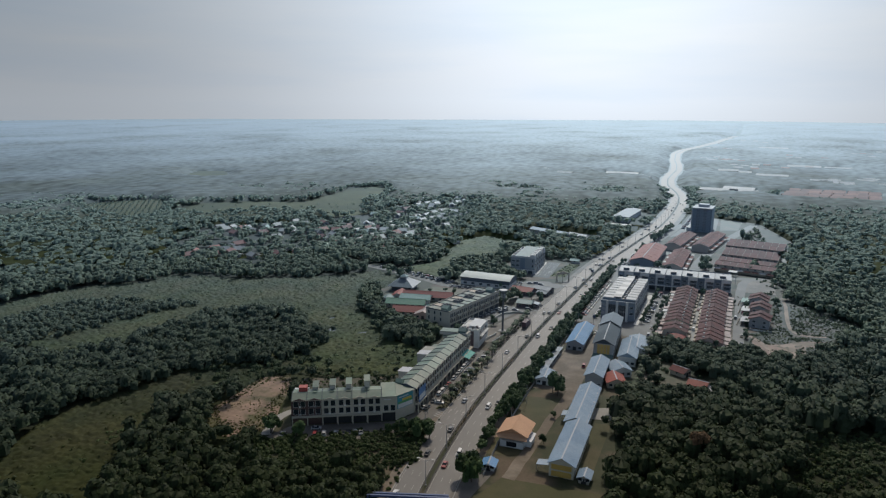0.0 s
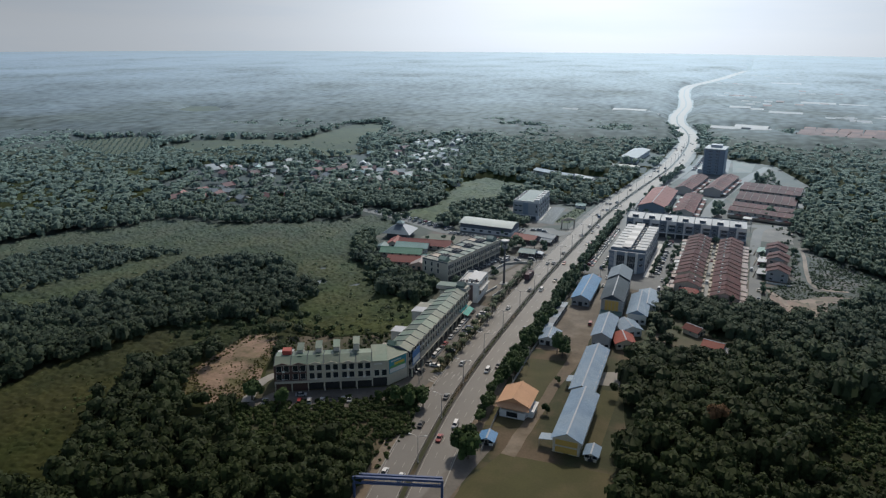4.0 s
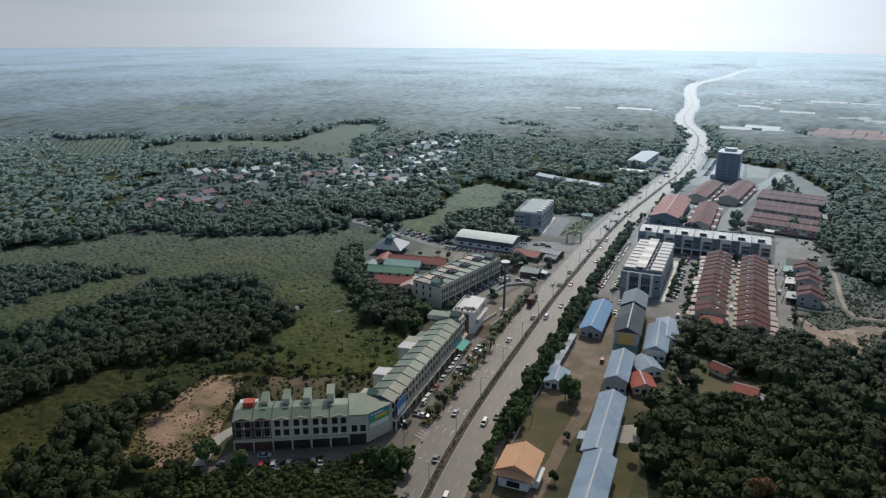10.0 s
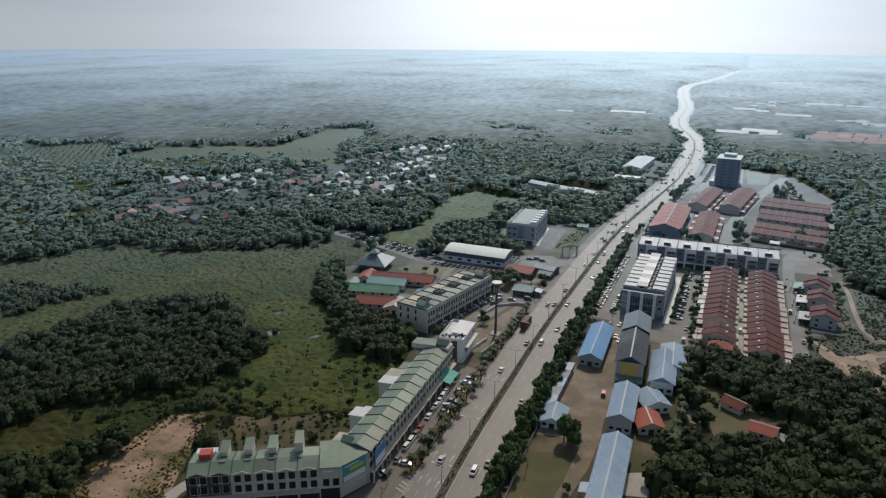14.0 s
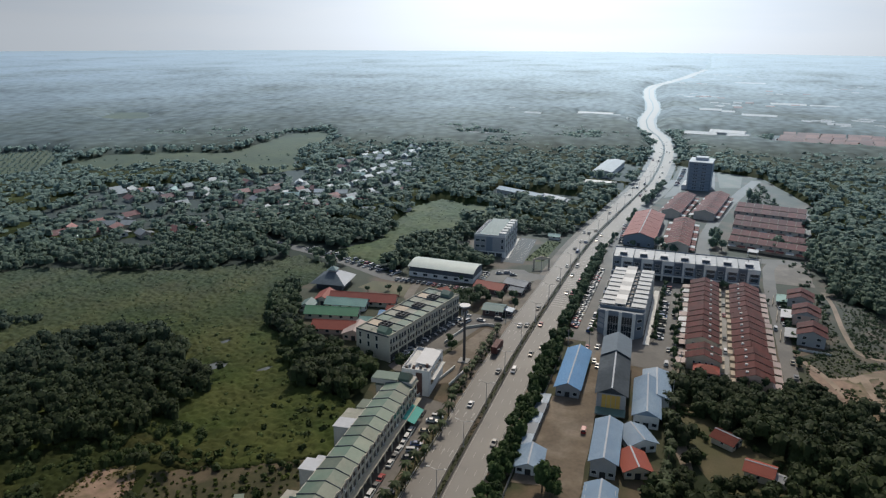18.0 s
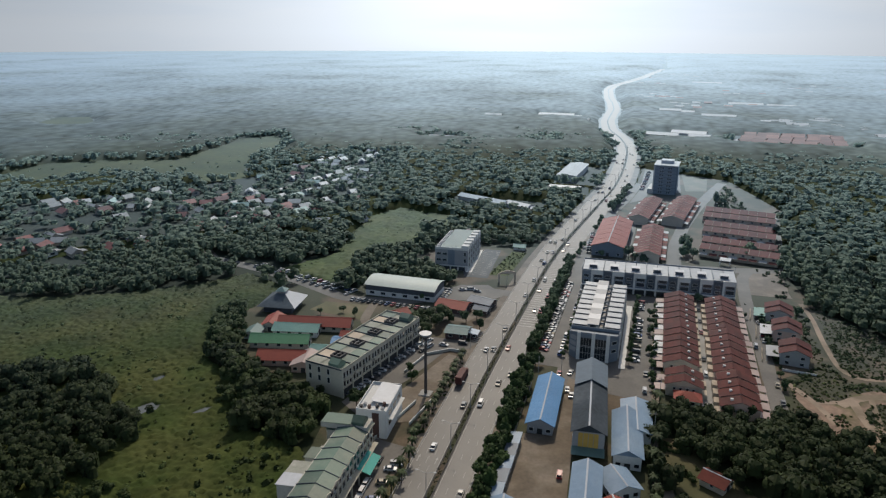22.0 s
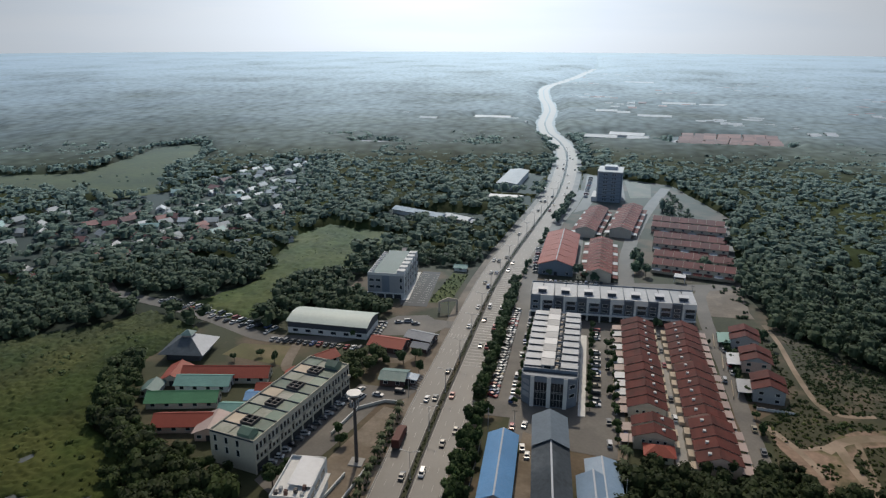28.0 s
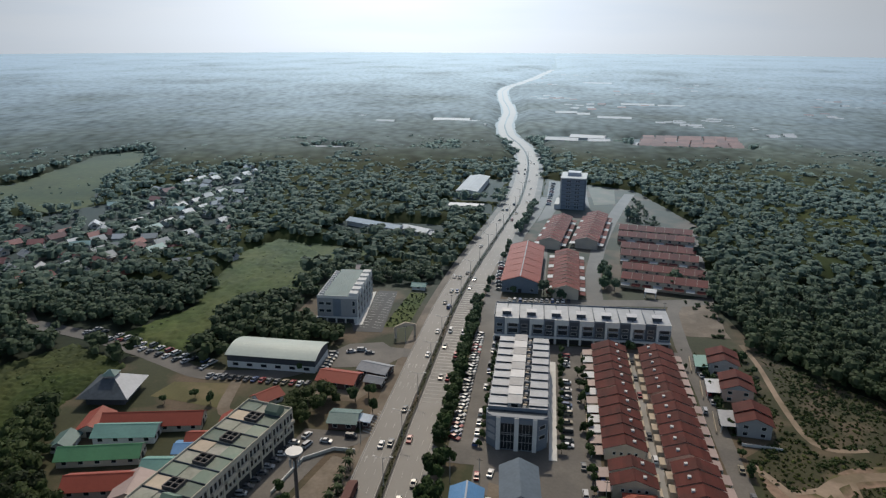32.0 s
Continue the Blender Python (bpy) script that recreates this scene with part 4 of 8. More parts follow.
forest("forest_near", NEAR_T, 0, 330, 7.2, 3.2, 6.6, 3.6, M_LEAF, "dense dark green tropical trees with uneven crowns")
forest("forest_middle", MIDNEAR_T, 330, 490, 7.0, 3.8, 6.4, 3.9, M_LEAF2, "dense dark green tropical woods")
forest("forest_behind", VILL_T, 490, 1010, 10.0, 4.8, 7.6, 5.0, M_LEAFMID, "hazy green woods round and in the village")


def canopy_height(a, b):
    """Domed crowns side by side, in stands of different height, flattened with distance to look hazed in view."""
    far = min(1.0, max(0.0, (math.hypot(a - 60, b - 40) - 450) / 900))
    v = noise.voronoi(Vector((a * 0.075, b * 0.075, 1)))[0][0]
    stand = noise.noise(Vector((a * 0.0042, b * 0.0085, 5)))
    rise = min(1.0, max(0.0, (math.hypot(a - 60, b - 40) - 780) / 100))
    rough = 0.65 - 0.3 * far
    return max(0.6, 6.1 + 1.4 * rise + rough * (0.3 * noise.noise(Vector((a * 0.3, b * 0.3, 2))) - 3.4 * v * v) + 2.0 * (1 - rise) * noise.noise(Vector((a * 0.012, b * 0.012, 3.0))) + 1.75 * rise * noise.noise(Vector((a * 0.014, b * 0.014, 5))) + 2.4 * rise * min(1.0, max(0.0, stand * 4 + 0.2)) * (1 + 0.5 * noise.noise(Vector((a * 0.06, b * 0.06, 9)))))


def canopy(name, r0, grow, rows, a0, a1, da, label):
    """The closed roof of the far woods: a bumpy sheet that comes down to the ground at every clearing."""
    ang = np.radians(np.arange(a0, a1 + 0.01, da))
    rad = r0 * grow ** np.arange(rows)
    A, R = np.meshgrid(ang, rad)
    jit = R * radians(da) * 0.3
    x = 60 + R * np.sin(A) + NPR.uniform(-1, 1, A.shape) * jit
    y = 40 + R * np.cos(A) + NPR.uniform(-1, 1, A.shape) * jit
    ok = free(x.ravel(), y.ravel(), CLEAR + [VILLAGE]).reshape(x.shape) & (y > 60)
    z = np.array([canopy_height(a, b) if k else -0.6 for a, b, k in zip(x.ravel(), y.ravel(), ok.ravel())]).reshape(x.shape)
    n, m = x.shape
    edge = np.pad(ok.astype(float), 3, mode="edge")
    edge = sum(edge[i:i + n, j:j + m] for i in range(7) for j in range(7)) / 49
    z = np.where(ok, z * np.clip(edge * 1.7 - 0.75, 0.03, 1) * np.clip((R - r0) / 30, 0.03, 1), z)
    idx = np.arange(n * m).reshape(n, m)
    q = np.stack([idx[:-1, :-1], idx[:-1, 1:], idx[1:, 1:], idx[1:, :-1]], -1).reshape(-1, 4)
    q = q[ok.ravel()[q].any(1)][:, ::-1]
    me = bpy.data.meshes.new(name)
    me.vertices.add(n * m)
    me.vertices.foreach_set("co", np.stack([x, y, z], -1).astype(np.float32).ravel())
    me.loops.add(q.size)
    me.loops.foreach_set("vertex_index", q.astype(np.int32).ravel())
    me.polygons.add(len(q))
    me.polygons.foreach_set("loop_start", np.arange(0, q.size, 4, dtype=np.int32))
    me.polygons.foreach_set("use_smooth", np.ones(len(q), bool))
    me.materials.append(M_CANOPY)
    me.update(calc_edges=True)
    tagged(new(name, me), label, "woods", "", "stuff")


canopy("hazy_woods", 500, 1.0055, 400, -64, 40, 0.26, "closed canopy of hazy lowland woods reaching to the horizon")


def fill(name, poly, step, tem, r0, r1, h, mat, label, holes=(), prob=1.0, category="trees", clump=0.0):
    xs, ys = [p[0] for p in poly], [p[1] for p in poly]
    gx, gy = np.meshgrid(np.arange(min(xs), max(xs), step), np.arange(min(ys), max(ys), step))
    x = gx.ravel() + NPR.uniform(-0.5, 0.5, gx.size) * step
    y = gy.ravel() + NPR.uniform(-0.5, 0.5, gx.size) * step
    ok = inside(poly, x, y) & (NPR.random(x.shape) < prob)
    if clump:
        lump = np.array([noise.noise(Vector((a * clump, b * clump, 7))) + 0.5 * noise.noise(Vector((a * clump * 3, b * clump * 3, 2))) for a, b in zip(x, y)])
        ok &= lump > NPR.uniform(-0.25, 0.45, x.shape)
    for hpoly in holes:
        ok &= ~inside(hpoly, x, y)
    x, y = x[ok], y[ok]
    return scatter(name, tem, x, y, NPR.uniform(r0, r1, len(x)), h * NPR.uniform(0.6, 1.2, len(x)), mat, label, category, base=0.05)


fill("copse", wavy(COPSE, 8, 4, 40), 5.6, NEAR_T, 2.6, 4.8, 3.8, M_LEAF, "rounded dark copse standing in the meadow")
fill("tree_belt", wavy(TREE_BELT, 8, 4, 41), 4.8, MIDNEAR_T, 2.4, 4.0, 2.0, M_LEAF, "belt of low dark olive trees crossing the meadow", (), 0.97)
fill("copse_margin", [(-113, 227), (-128, 204), (-148, 186), (-150, 180), (-126, 196), (-110, 214), (-98, 214), (-98, 222)], 4.6, NEAR_T, 1.4, 3.0, 1.2, M_LEAF2, "bushy margin of the copse", (), 0.75)
LEAFLESS = [COPSE, TREE_BELT]


def turf(name, poly, cell, amp, mat, label, holes=()):
    """A sheet of tall tussocky grass, rough on the scale of a clump, that meets the ground at its edge."""
    xs, ys = [p[0] for p in poly], [p[1] for p in poly]
    x, y = np.meshgrid(np.arange(min(xs), max(xs), cell), np.arange(min(ys), max(ys), cell))
    x, y = x + NPR.uniform(-0.35, 0.35, x.shape) * cell, y + NPR.uniform(-0.35, 0.35, x.shape) * cell
    ok = inside(poly, x, y)
    for hole in holes:
        ok &= ~inside(hole, x, y)
    n, m = x.shape

    def tall(a, b):
        k = noise.noise(Vector((a * 0.03, b * 0.03, 8)))
        t = 0.3 * noise.noise(Vector((a * 0.2, b * 0.2, 1))) + 0.9 * noise.noise(Vector((a * 0.55, b * 0.55, 4))) + 0.9 * noise.noise(Vector((a * 1.3, b * 1.3, 6)))
        return 0.12 + amp * max(0.0, 0.5 + 0.9 * t + 0.3 * k)

    z = np.array([tall(a, b) if k else -0.5 for a, b, k in zip(x.ravel(), y.ravel(), ok.ravel())])
    idx = np.arange(n * m).reshape(n, m)
    q = np.stack([idx[:-1, :-1], idx[:-1, 1:], idx[1:, 1:], idx[1:, :-1]], -1).reshape(-1, 4)
    q = q[ok.ravel()[q].any(1)]
    keep = np.unique(q)
    back = np.zeros(n * m, np.int32)
    back[keep] = np.arange(len(keep))
    me = bpy.data.meshes.new(name)
    me.vertices.add(len(keep))
    me.vertices.foreach_set("co", np.stack([x.ravel(), y.ravel(), z], -1)[keep].astype(np.float32).ravel())
    me.loops.add(q.size)
    me.loops.foreach_set("vertex_index", back[q].ravel())
    me.polygons.add(len(q))
    me.polygons.foreach_set("loop_start", np.arange(0, q.size, 4, dtype=np.int32))
    me.materials.append(mat)
    me.update(calc_edges=True)
    return tagged(new(name, me), label, "grass", "", "stuff")


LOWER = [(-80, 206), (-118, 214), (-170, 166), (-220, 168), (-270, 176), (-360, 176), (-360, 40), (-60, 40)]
turf("meadow_grass", FIELD_WEST, 0.9, 1.25, M_MEADOW_LIT, "tall tussocky yellow-green grass covering the meadow", list(POOLS) + [LANE_WEST, LOWER])
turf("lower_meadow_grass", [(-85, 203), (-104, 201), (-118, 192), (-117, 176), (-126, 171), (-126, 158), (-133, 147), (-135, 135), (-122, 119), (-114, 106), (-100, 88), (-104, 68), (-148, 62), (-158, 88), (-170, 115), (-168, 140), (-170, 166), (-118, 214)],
     0.9, 1.25, M_FIELD_DIM, "tall green grass of the lower meadow, in a darkened tone")
turf("back_field_grass", FIELD_BACK, 1.8, 1.5, M_FIELD2, "tall green grass covering the field", [LANE_WEST])
fill("meadow_shrubs", FIELD_WEST, 4.0, VILL_T, 0.6, 1.7, 0.7, M_SHRUB, "scattered low olive shrubs in the meadow", LEAFLESS, 0.5, "shrubs", 0.03)
fill("meadow_weeds", FIELD_WEST, 2.2, SHRUB_T, 0.4, 0.9, 0.5, M_GRASS, "tall yellowish weeds covering the meadow", LEAFLESS, 0.5, "weeds", 0.05)
fill("back_field_weeds", FIELD_BACK, 4.0, SHRUB_T[:2], 0.5, 0.9, 0.4, M_GRASS, "tall weeds in the green field", [LANE_WEST], 0.6, "weeds")
gx, gy = np.meshgrid(np.arange(-700, -530, 6.5), np.arange(495, 635, 9.5))
gx, gy = gx.ravel() + NPR.uniform(-0.7, 0.7, gx.size), gy.ravel() + NPR.uniform(-0.7, 0.7, gx.size) + 0.35 * gx.ravel() % 9.5
sel = inside(PLANTATION, gx, gy)
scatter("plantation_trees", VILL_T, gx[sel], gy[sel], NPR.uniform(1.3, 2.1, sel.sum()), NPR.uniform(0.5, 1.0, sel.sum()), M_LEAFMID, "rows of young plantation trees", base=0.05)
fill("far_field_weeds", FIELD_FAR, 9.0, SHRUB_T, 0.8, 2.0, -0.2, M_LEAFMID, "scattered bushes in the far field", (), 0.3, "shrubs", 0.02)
fill("street_bushes", STREET_EDGE, 2.3, MIDNEAR_T, 0.9, 2.2, 0.5, M_LEAF2, "rough bushes below the shop street", (), 0.95, "shrubs")
fill("street_weeds", STREET_EDGE, 3.0, MIDNEAR_T, 0.6, 1.6, 0.5, M_SHRUB, "light green weeds below the shop street", (), 0.5, "shrubs", 0.06)
fill("hedge_south", [(-150, 168), (-143, 176), (-104, 213), (-96, 207), (-112, 195)], 4.2, NEAR_T, 1.4, 2.8, 1.0, M_LEAF2, "row of small trees between meadow and earth lot")
LOT_BARE = [(-113, 156), (-112, 186), (-107, 192), (-101, 184), (-96, 168), (-92, 156), (-98, 148), (-106, 148)]
fill("lot_grass", EARTH_LOT, 1.15, SHRUB_T, 0.4, 0.95, -0.1, M_DRYGRASS, "dry yellow grass on the margins of the bare earth", [LOT_BARE], 0.9, "weeds")
fill("lot_tufts", LOT_BARE, 1.4, SHRUB_T, 0.3, 0.7, -0.1, M_DRYGRASS, "tufts of dry yellow grass on the bare earth", (), 0.8, "weeds", 0.07)
fill("lot_weeds", EARTH_LOT, 1.7, SHRUB_T, 0.25, 0.6, -0.1, M_GRASS, "sparse weeds on the bare earth", (), 0.75, "weeds", 0.11)
fill("shop_back_weeds", SHOP_BACK, 2.4, SHRUB_T, 0.5, 1.2, 0.1, M_GRASS, "tall weeds behind the shops", (), 0.7, "weeds")
fill("shop_back_shrubs", [(-96, 203), (-60, 196), (-57, 225), (-64, 255), (-92, 262), (-84, 230)], 4.4, SHRUB_T, 1.0, 2.4, 0.5, M_LEAF2, "rough bushes behind the shops", (), 0.55, "shrubs")
WASTE_BARE = [[(113.5, 448), (119.5, 448), (119, 376), (122, 366), (138, 369), (138, 363), (119, 362), (113.5, 376)],
              [(97, 349), (103, 341.5), (111, 342), (117, 350), (126, 356), (141, 360), (141, 350), (130, 347.5), (124, 345.5), (120, 340), (119, 333), (119.5, 322), (121.5, 306), (114, 306), (114, 317), (112, 325), (115, 336), (105, 332.5),
               (108, 325), (111.5, 322), (107.5, 316), (103.5, 318), (101.5, 329), (98, 340)]]
fill("waste_shrubs", [(95, 318), (126, 312), (142, 362), (156, 372), (154, 402), (134, 420), (124, 440), (110, 440), (110, 372), (97, 356)], 2.3, MIDNEAR_T[:3], 0.5, 1.7, 0.1, M_LEAF2, "dry olive bushes on waste ground", WASTE_BARE, 0.95, "shrubs", 0.07)
fill("waste_weeds", [(95, 318), (126, 312), (142, 362), (156, 372), (154, 402), (134, 420), (124, 440), (110, 440), (110, 372), (97, 356)], 1.7, SHRUB_T, 0.4, 1.0, 0.0, M_GRASS, "dry weeds on waste ground", WASTE_BARE, 0.85, "weeds")
fill("waste_thicket", [(91, 319), (93, 328), (101, 327), (102, 317), (112, 312), (114, 306), (96, 306)], 4.2, NEAR_T, 2.2, 3.2, 1.6, M_LEAF, "dark thicket at the foot of the waste ground")
fill("terrace_trees", [(51, 297), (60, 290), (92, 284), (94, 316), (52, 316)], 5.4, NEAR_T, 3.0, 4.6, 2.6, M_LEAF, "dark trees below the terraces")
fill("gully_trees", [(-72, 100), (-40, 100), (-38, 124), (-66, 122)], 6.4, NEAR_T, 3.0, 4.8, 3.0, M_LEAF, "dense trees south of the shop street")
fill("east_scrub", EAST_SCRUB, 3.4, MIDNEAR_T, 1.0, 2.6, 0.6, M_LEAF2, "olive scrub in an opening of the woods", (), 0.75, "shrubs")
fill("east_weeds", EAST_SCRUB, 2.4, SHRUB_T, 0.6, 1.3, 0.2, M_GRASS, "weeds in an opening of the woods", (), 0.7, "weeds")
fill("slope_trees", [(124, 444), (136, 424), (156, 404), (158, 372), (190, 400), (180, 470), (130, 480)], 6.0, NEAR_T, 2.4, 3.8, 2.2, M_LEAF2, "lighter green young trees on the slope", (), 0.8)
fill("clearing_bushes", CLEARING, 3.4, MIDNEAR_T, 0.8, 2.2, 0.4, M_LEAF2, "bushes in the grassy clearing", [[(58, 252), (84, 254), (84, 268), (72, 268), (70, 284), (60, 284)]], 0.7, "shrubs", 0.08)
fill("yard_bushes", [(93, 452), (112, 452), (114, 496), (97, 496)], 3.4, MIDNEAR_T, 0.7, 1.9, 0.3, M_LEAF2, "bushes on the dusty yard", (), 0.8, "shrubs", 0.09)
fill("garden_bushes", [(86, 436), (93, 436), (94, 366), (93.5, 320), (95.5, 320), (96.0, 440)], 2.2, SHRUB_T, 0.5, 1.2, 0.3, M_LEAF2, "bushes along the residential lane", (), 0.5, "shrubs")
fill("tower_bushes", [(88, 640), (110, 642), (100, 735), (88, 660)], 5.0, MIDNEAR_T, 1.4, 3.0, 1.2, M_LEAF2, "bushes and young trees near the tower", (), 0.7, "shrubs")
fill("school_trees", [(-146, 352), (-128, 322), (-112, 298), (-126, 300), (-150, 338)], 5.5, NEAR_T, 3.0, 4.6, 4.5, M_LEAF2, "tall dark trees behind the school")
fill("cream_trees", [(-112, 300), (-82, 290), (-64, 284), (-60, 262), (-66, 256), (-92, 266), (-108, 282)], 5.2, NEAR_T, 3.0, 4.5, 3.6, M_LEAF2, "dense dark trees behind the shop block")
fill("stall_trees", [(-60, 372), (-62, 350), (-50, 352), (-45, 362), (-46, 374), (-54, 378)], 5.0, NEAR_T, 2.8, 4.2, 4.5, M_LEAF2, "dark trees shading the food stalls")
fill("office_trees", [(-90, 440), (-62, 432), (-64, 416), (-100, 416), (-112, 420), (-98, 450)], 6.0, NEAR_T, 2.6, 3.8, 3.5, M_LEAF2, "trees between warehouse and office")


# single trees: one of each build, then copies
def tree_meshes(i):
    s = Shape()
    h = 4.0
    s.post(0, 0, -0.1, h * 0.6, 0.22, 0.15, 7)
    for k in range(4):
        a, r = k * 1.6 + i, 1.3 + 0.3 * (k % 2)
        b = [(0.09 * math.cos(t), 0.09 * math.sin(t), h * 0.5) for t in (0, 2.1, 4.2)]
        e = (r * math.cos(a), r * math.sin(a), h * 0.98)
        s.add(b + [e], [(0, 1, 3), (1, 2, 3), (2, 0, 3)])
    q = crown_template(230, 0.13, 90 + i, lumps=6 + i % 3, tall=0.25 * (i % 3))
    q[:, :4] *= (2.6, 2.6, 2.9)
    q[:, :4, 2] += 3.4
    return s.mesh("trunk", M_BARK), leaf_mesh("crown", q, M_TREE)


TREES = []
for i in range(5):
    tr, cr = tree_meshes(i)
    TREES.append((tr, cr))


def tree(x, y, size=1.0, label="leafy green street tree", group="street trees", i=None):
    tr, cr = TREES[RND.randrange(5) if i is None else i]
    ob = thing("tree", x, y, 0.05, RND.uniform(0, 360), label, "tree", group)
    ob.scale = (size, size, size * RND.uniform(0.85, 1.2))
    part("trunk", tr, None, ob)
    part("crown", cr, None, ob)
    return ob


def palm_meshes():
    s = Shape()
    for k in range(4):
        s.post(0.05 * k, 0, k * 1.3 - 0.1, k * 1.3 + 1.3, 0.2 - 0.025 * k, 0.18 - 0.025 * k, 6)
    f = Shape()
    for k in range(15):
        a, up = k * 2.4, 0.7 - 0.085 * k
        pts = []
        for j in range(5):
            t = j / 4
            r, z, w = 2.3 * t, 5.2 + up * 2.0 * t - 1.9 * t * t, 0.42 * math.sin(math.pi * (0.12 + 0.86 * t))
            for sgn in (-1, 1):
                pts.append((r * math.cos(a) - sgn * w * math.sin(a), r * math.sin(a) + sgn * w * math.cos(a), z - 0.12))
            pts.append((r * math.cos(a), r * math.sin(a), z + 0.1))
        for j in range(4):
            b = 3 * j
            f.add([pts[b + m] for m in (0, 2, 5, 3)], [(0, 1, 2, 3)])
            f.add([pts[b + m] for m in (2, 1, 4, 5)], [(0, 1, 2, 3)])
    return s.mesh("trunk", M_BARK), f.mesh("fronds", M_PALM)


PALM = palm_meshes()


def palm(x, y, size=1.0, label="fan palm with a dense dark head", group="street palms"):
    ob = thing("palm_tree", x, y, 0.1, RND.uniform(0, 360), label, "palm", group)
    ob.scale = (size, size, size)
    part("trunk", PALM[0], None, ob)
    part("fronds", PALM[1], None, ob)
    return ob


for y in np.arange(168, 342, 3.5):
    for o in ((13.4, 16.2) if y > 196 else (13.4,)):
        if not (322 < y < 330):
            tree(rc(y) + o + RND.uniform(-1, 1), y + RND.uniform(-1, 1), RND.uniform(0.7, 1.05), "tall feathery roadside tree in a dense belt", "tree belt along the highway", RND.choice((0, 2, 4)))
for y in np.arange(352, 480, 2.7):
    tree(RND.uniform(-4.4, -1.8), y, RND.uniform(0.7, 1.0), "clipped bushy tree on the grass strip", "trees on the grass strip")
for y in np.arange(490, 660, 6.5):
    if int(y / 32) % 2:
        tree(rc(y) + 12.6 + RND.uniform(-0.4, 0.4), y, RND.uniform(0.55, 0.85), "small tree on the dividing island", "trees on the grass strip")
for y in np.arange(606, 690, 5.5):
    tree(rc(y) + 13.0 + RND.uniform(-1, 2), y, RND.uniform(0.9, 1.2), "dark roadside tree near the tower block", "trees near the tower")
for y in np.arange(351, 428, 5.2):
    tree(10.2, y + RND.uniform(-1, 1), RND.uniform(0.4, 0.62), "small round street tree beside the shops", "small trees by the white shops")
    tree(36.8, y + RND.uniform(-1, 1), RND.uniform(0.42, 0.65), "small round street tree beside the shops", "small trees by the white shops")
for y in np.arange(330, 424, 6.1):
    tree(46.2 + RND.uniform(-0.5, 0.5), y + RND.uniform(-2, 2), RND.uniform(0.35, 0.6), "small garden tree before the terrace", "garden trees")
for x, y, k in ((43.6, 405, 0.62), (44.0, 396, 0.5), (44.2, 384, 0.66), (44.4, 365, 0.55), (45.6, 353, 0.6), (93.4, 391, 0.5), (95.0, 374, 0.55), (94.2, 347, 0.7), (94.4, 358, 0.5),
                (86.4, 417, 0.45), (92.6, 426, 0.6), (96.0, 410, 0.5), (113.0, 418, 0.6), (110.5, 402, 0.55), (111.5, 430, 0.7), (109.0, 386, 0.6)):
    tree(x, y, k, "small garden tree beside the residential lane", "garden trees by the lane")
    if RND.random() < 0.7:
        tree(94.0 + RND.uniform(-0.8, 0.8), y + RND.uniform(-2, 2), RND.uniform(0.35, 0.6), "small garden tree before the houses", "garden trees")
for y, o in zip(np.arange(198, 262, 5.2), np.tile([0.0, 1.2, -1.0], 9)):
    palm(-25.0 + o - (y - 195) * 0.008, y, RND.uniform(0.75, 1.1))
for y in np.arange(268, 338, 4.2):
    palm(rc(y) - 12.8 + RND.uniform(-0.8, 0.8), y, RND.uniform(0.7, 0.95), "short bushy palm beside the highway", "roadside palms")
for x, y, k in ((8, 149, 1.5), (5.5, 152, 1.3), (8.5, 145, 1.4), (5, 146, 1.2), (-25, 168, 1.15), (-28, 166, 1.0), (-22.5, 166, 1.0), (14.5, 231, 1.3), (16.5, 233, 1.2), (17.5, 228, 1.0), (-78, 146, 1.3), (-79.5, 149, 1.1),
                (-18.6, 168.3, 1.35), (-65.8, 146.6, 1.2), (-33.1, 167, 0.7), (-35.5, 165, 0.7), (77, 438, 0.0), (24, 182, 0.6), (22, 206, 0.55), (46, 231, 0.9), (66, 431, 0.85), (99, 516, 1.5), (96, 512, 1.3), (102, 512, 1.2),
                (-38, 372, 1.0), (-34, 376, 0.9), (-30, 366, 0.8), (-46, 318, 0.8), (-43, 311, 0.8), (-52, 292, 1.0), (-48, 288, 0.9), (-55, 286, 1.1), (29, 494, 1.2), (33, 491, 1.1), (37, 489, 1.0), (14, 492, 0.8),
                (61, 508, 1.2), (63, 515, 1.2), (61, 524, 1.2), (64, 532, 1.1), (62, 540, 1.0), (66, 505, 1.1), (-66, 392, 0.7), (-98, 366, 0.6), (-90, 362, 0.7), (-107, 360, 0.5), (88, 660, 1.3), (92, 655, 1.2)):
    if k:
        tree(x, y, k, "broad dark shade tree", "shade trees")
for k in range(26):
    palm(47.5 + RND.uniform(-1.2, 1.5), 200 + k * 5 + RND.uniform(-2, 2), RND.uniform(0.8, 1.15), "palm at the edge of the tree belt", "palms by the lane")
fill("median_hedge", [(rc(y) - 0.55, y) for y in range(160, 700, 12)] + [(rc(y) + 0.55, y) for y in range(690, 160, -12)], 0.85, SHRUB_T, 0.34, 0.5, 0.4, M_LEAF, "low dark hedge along the median", (), 0.95, "hedge")
fill("junction_weeds", [(-44, 440), (-40, 486), (-31, 486), (-33, 442)], 1.8, SHRUB_T, 0.5, 1.0, 0.0, M_GRASS, "yellowish tall weeds on the plot", (), 0.8, "weeds")
fill("verge_weeds", [(-24, 130), (-13.5, 130), (-20.5, 172), (-22, 188), (-27, 176)], 2.2, SHRUB_T, 0.6, 1.4, 0.1, M_LEAF2, "dry bushes on the highway verge", (), 0.7, "weeds")
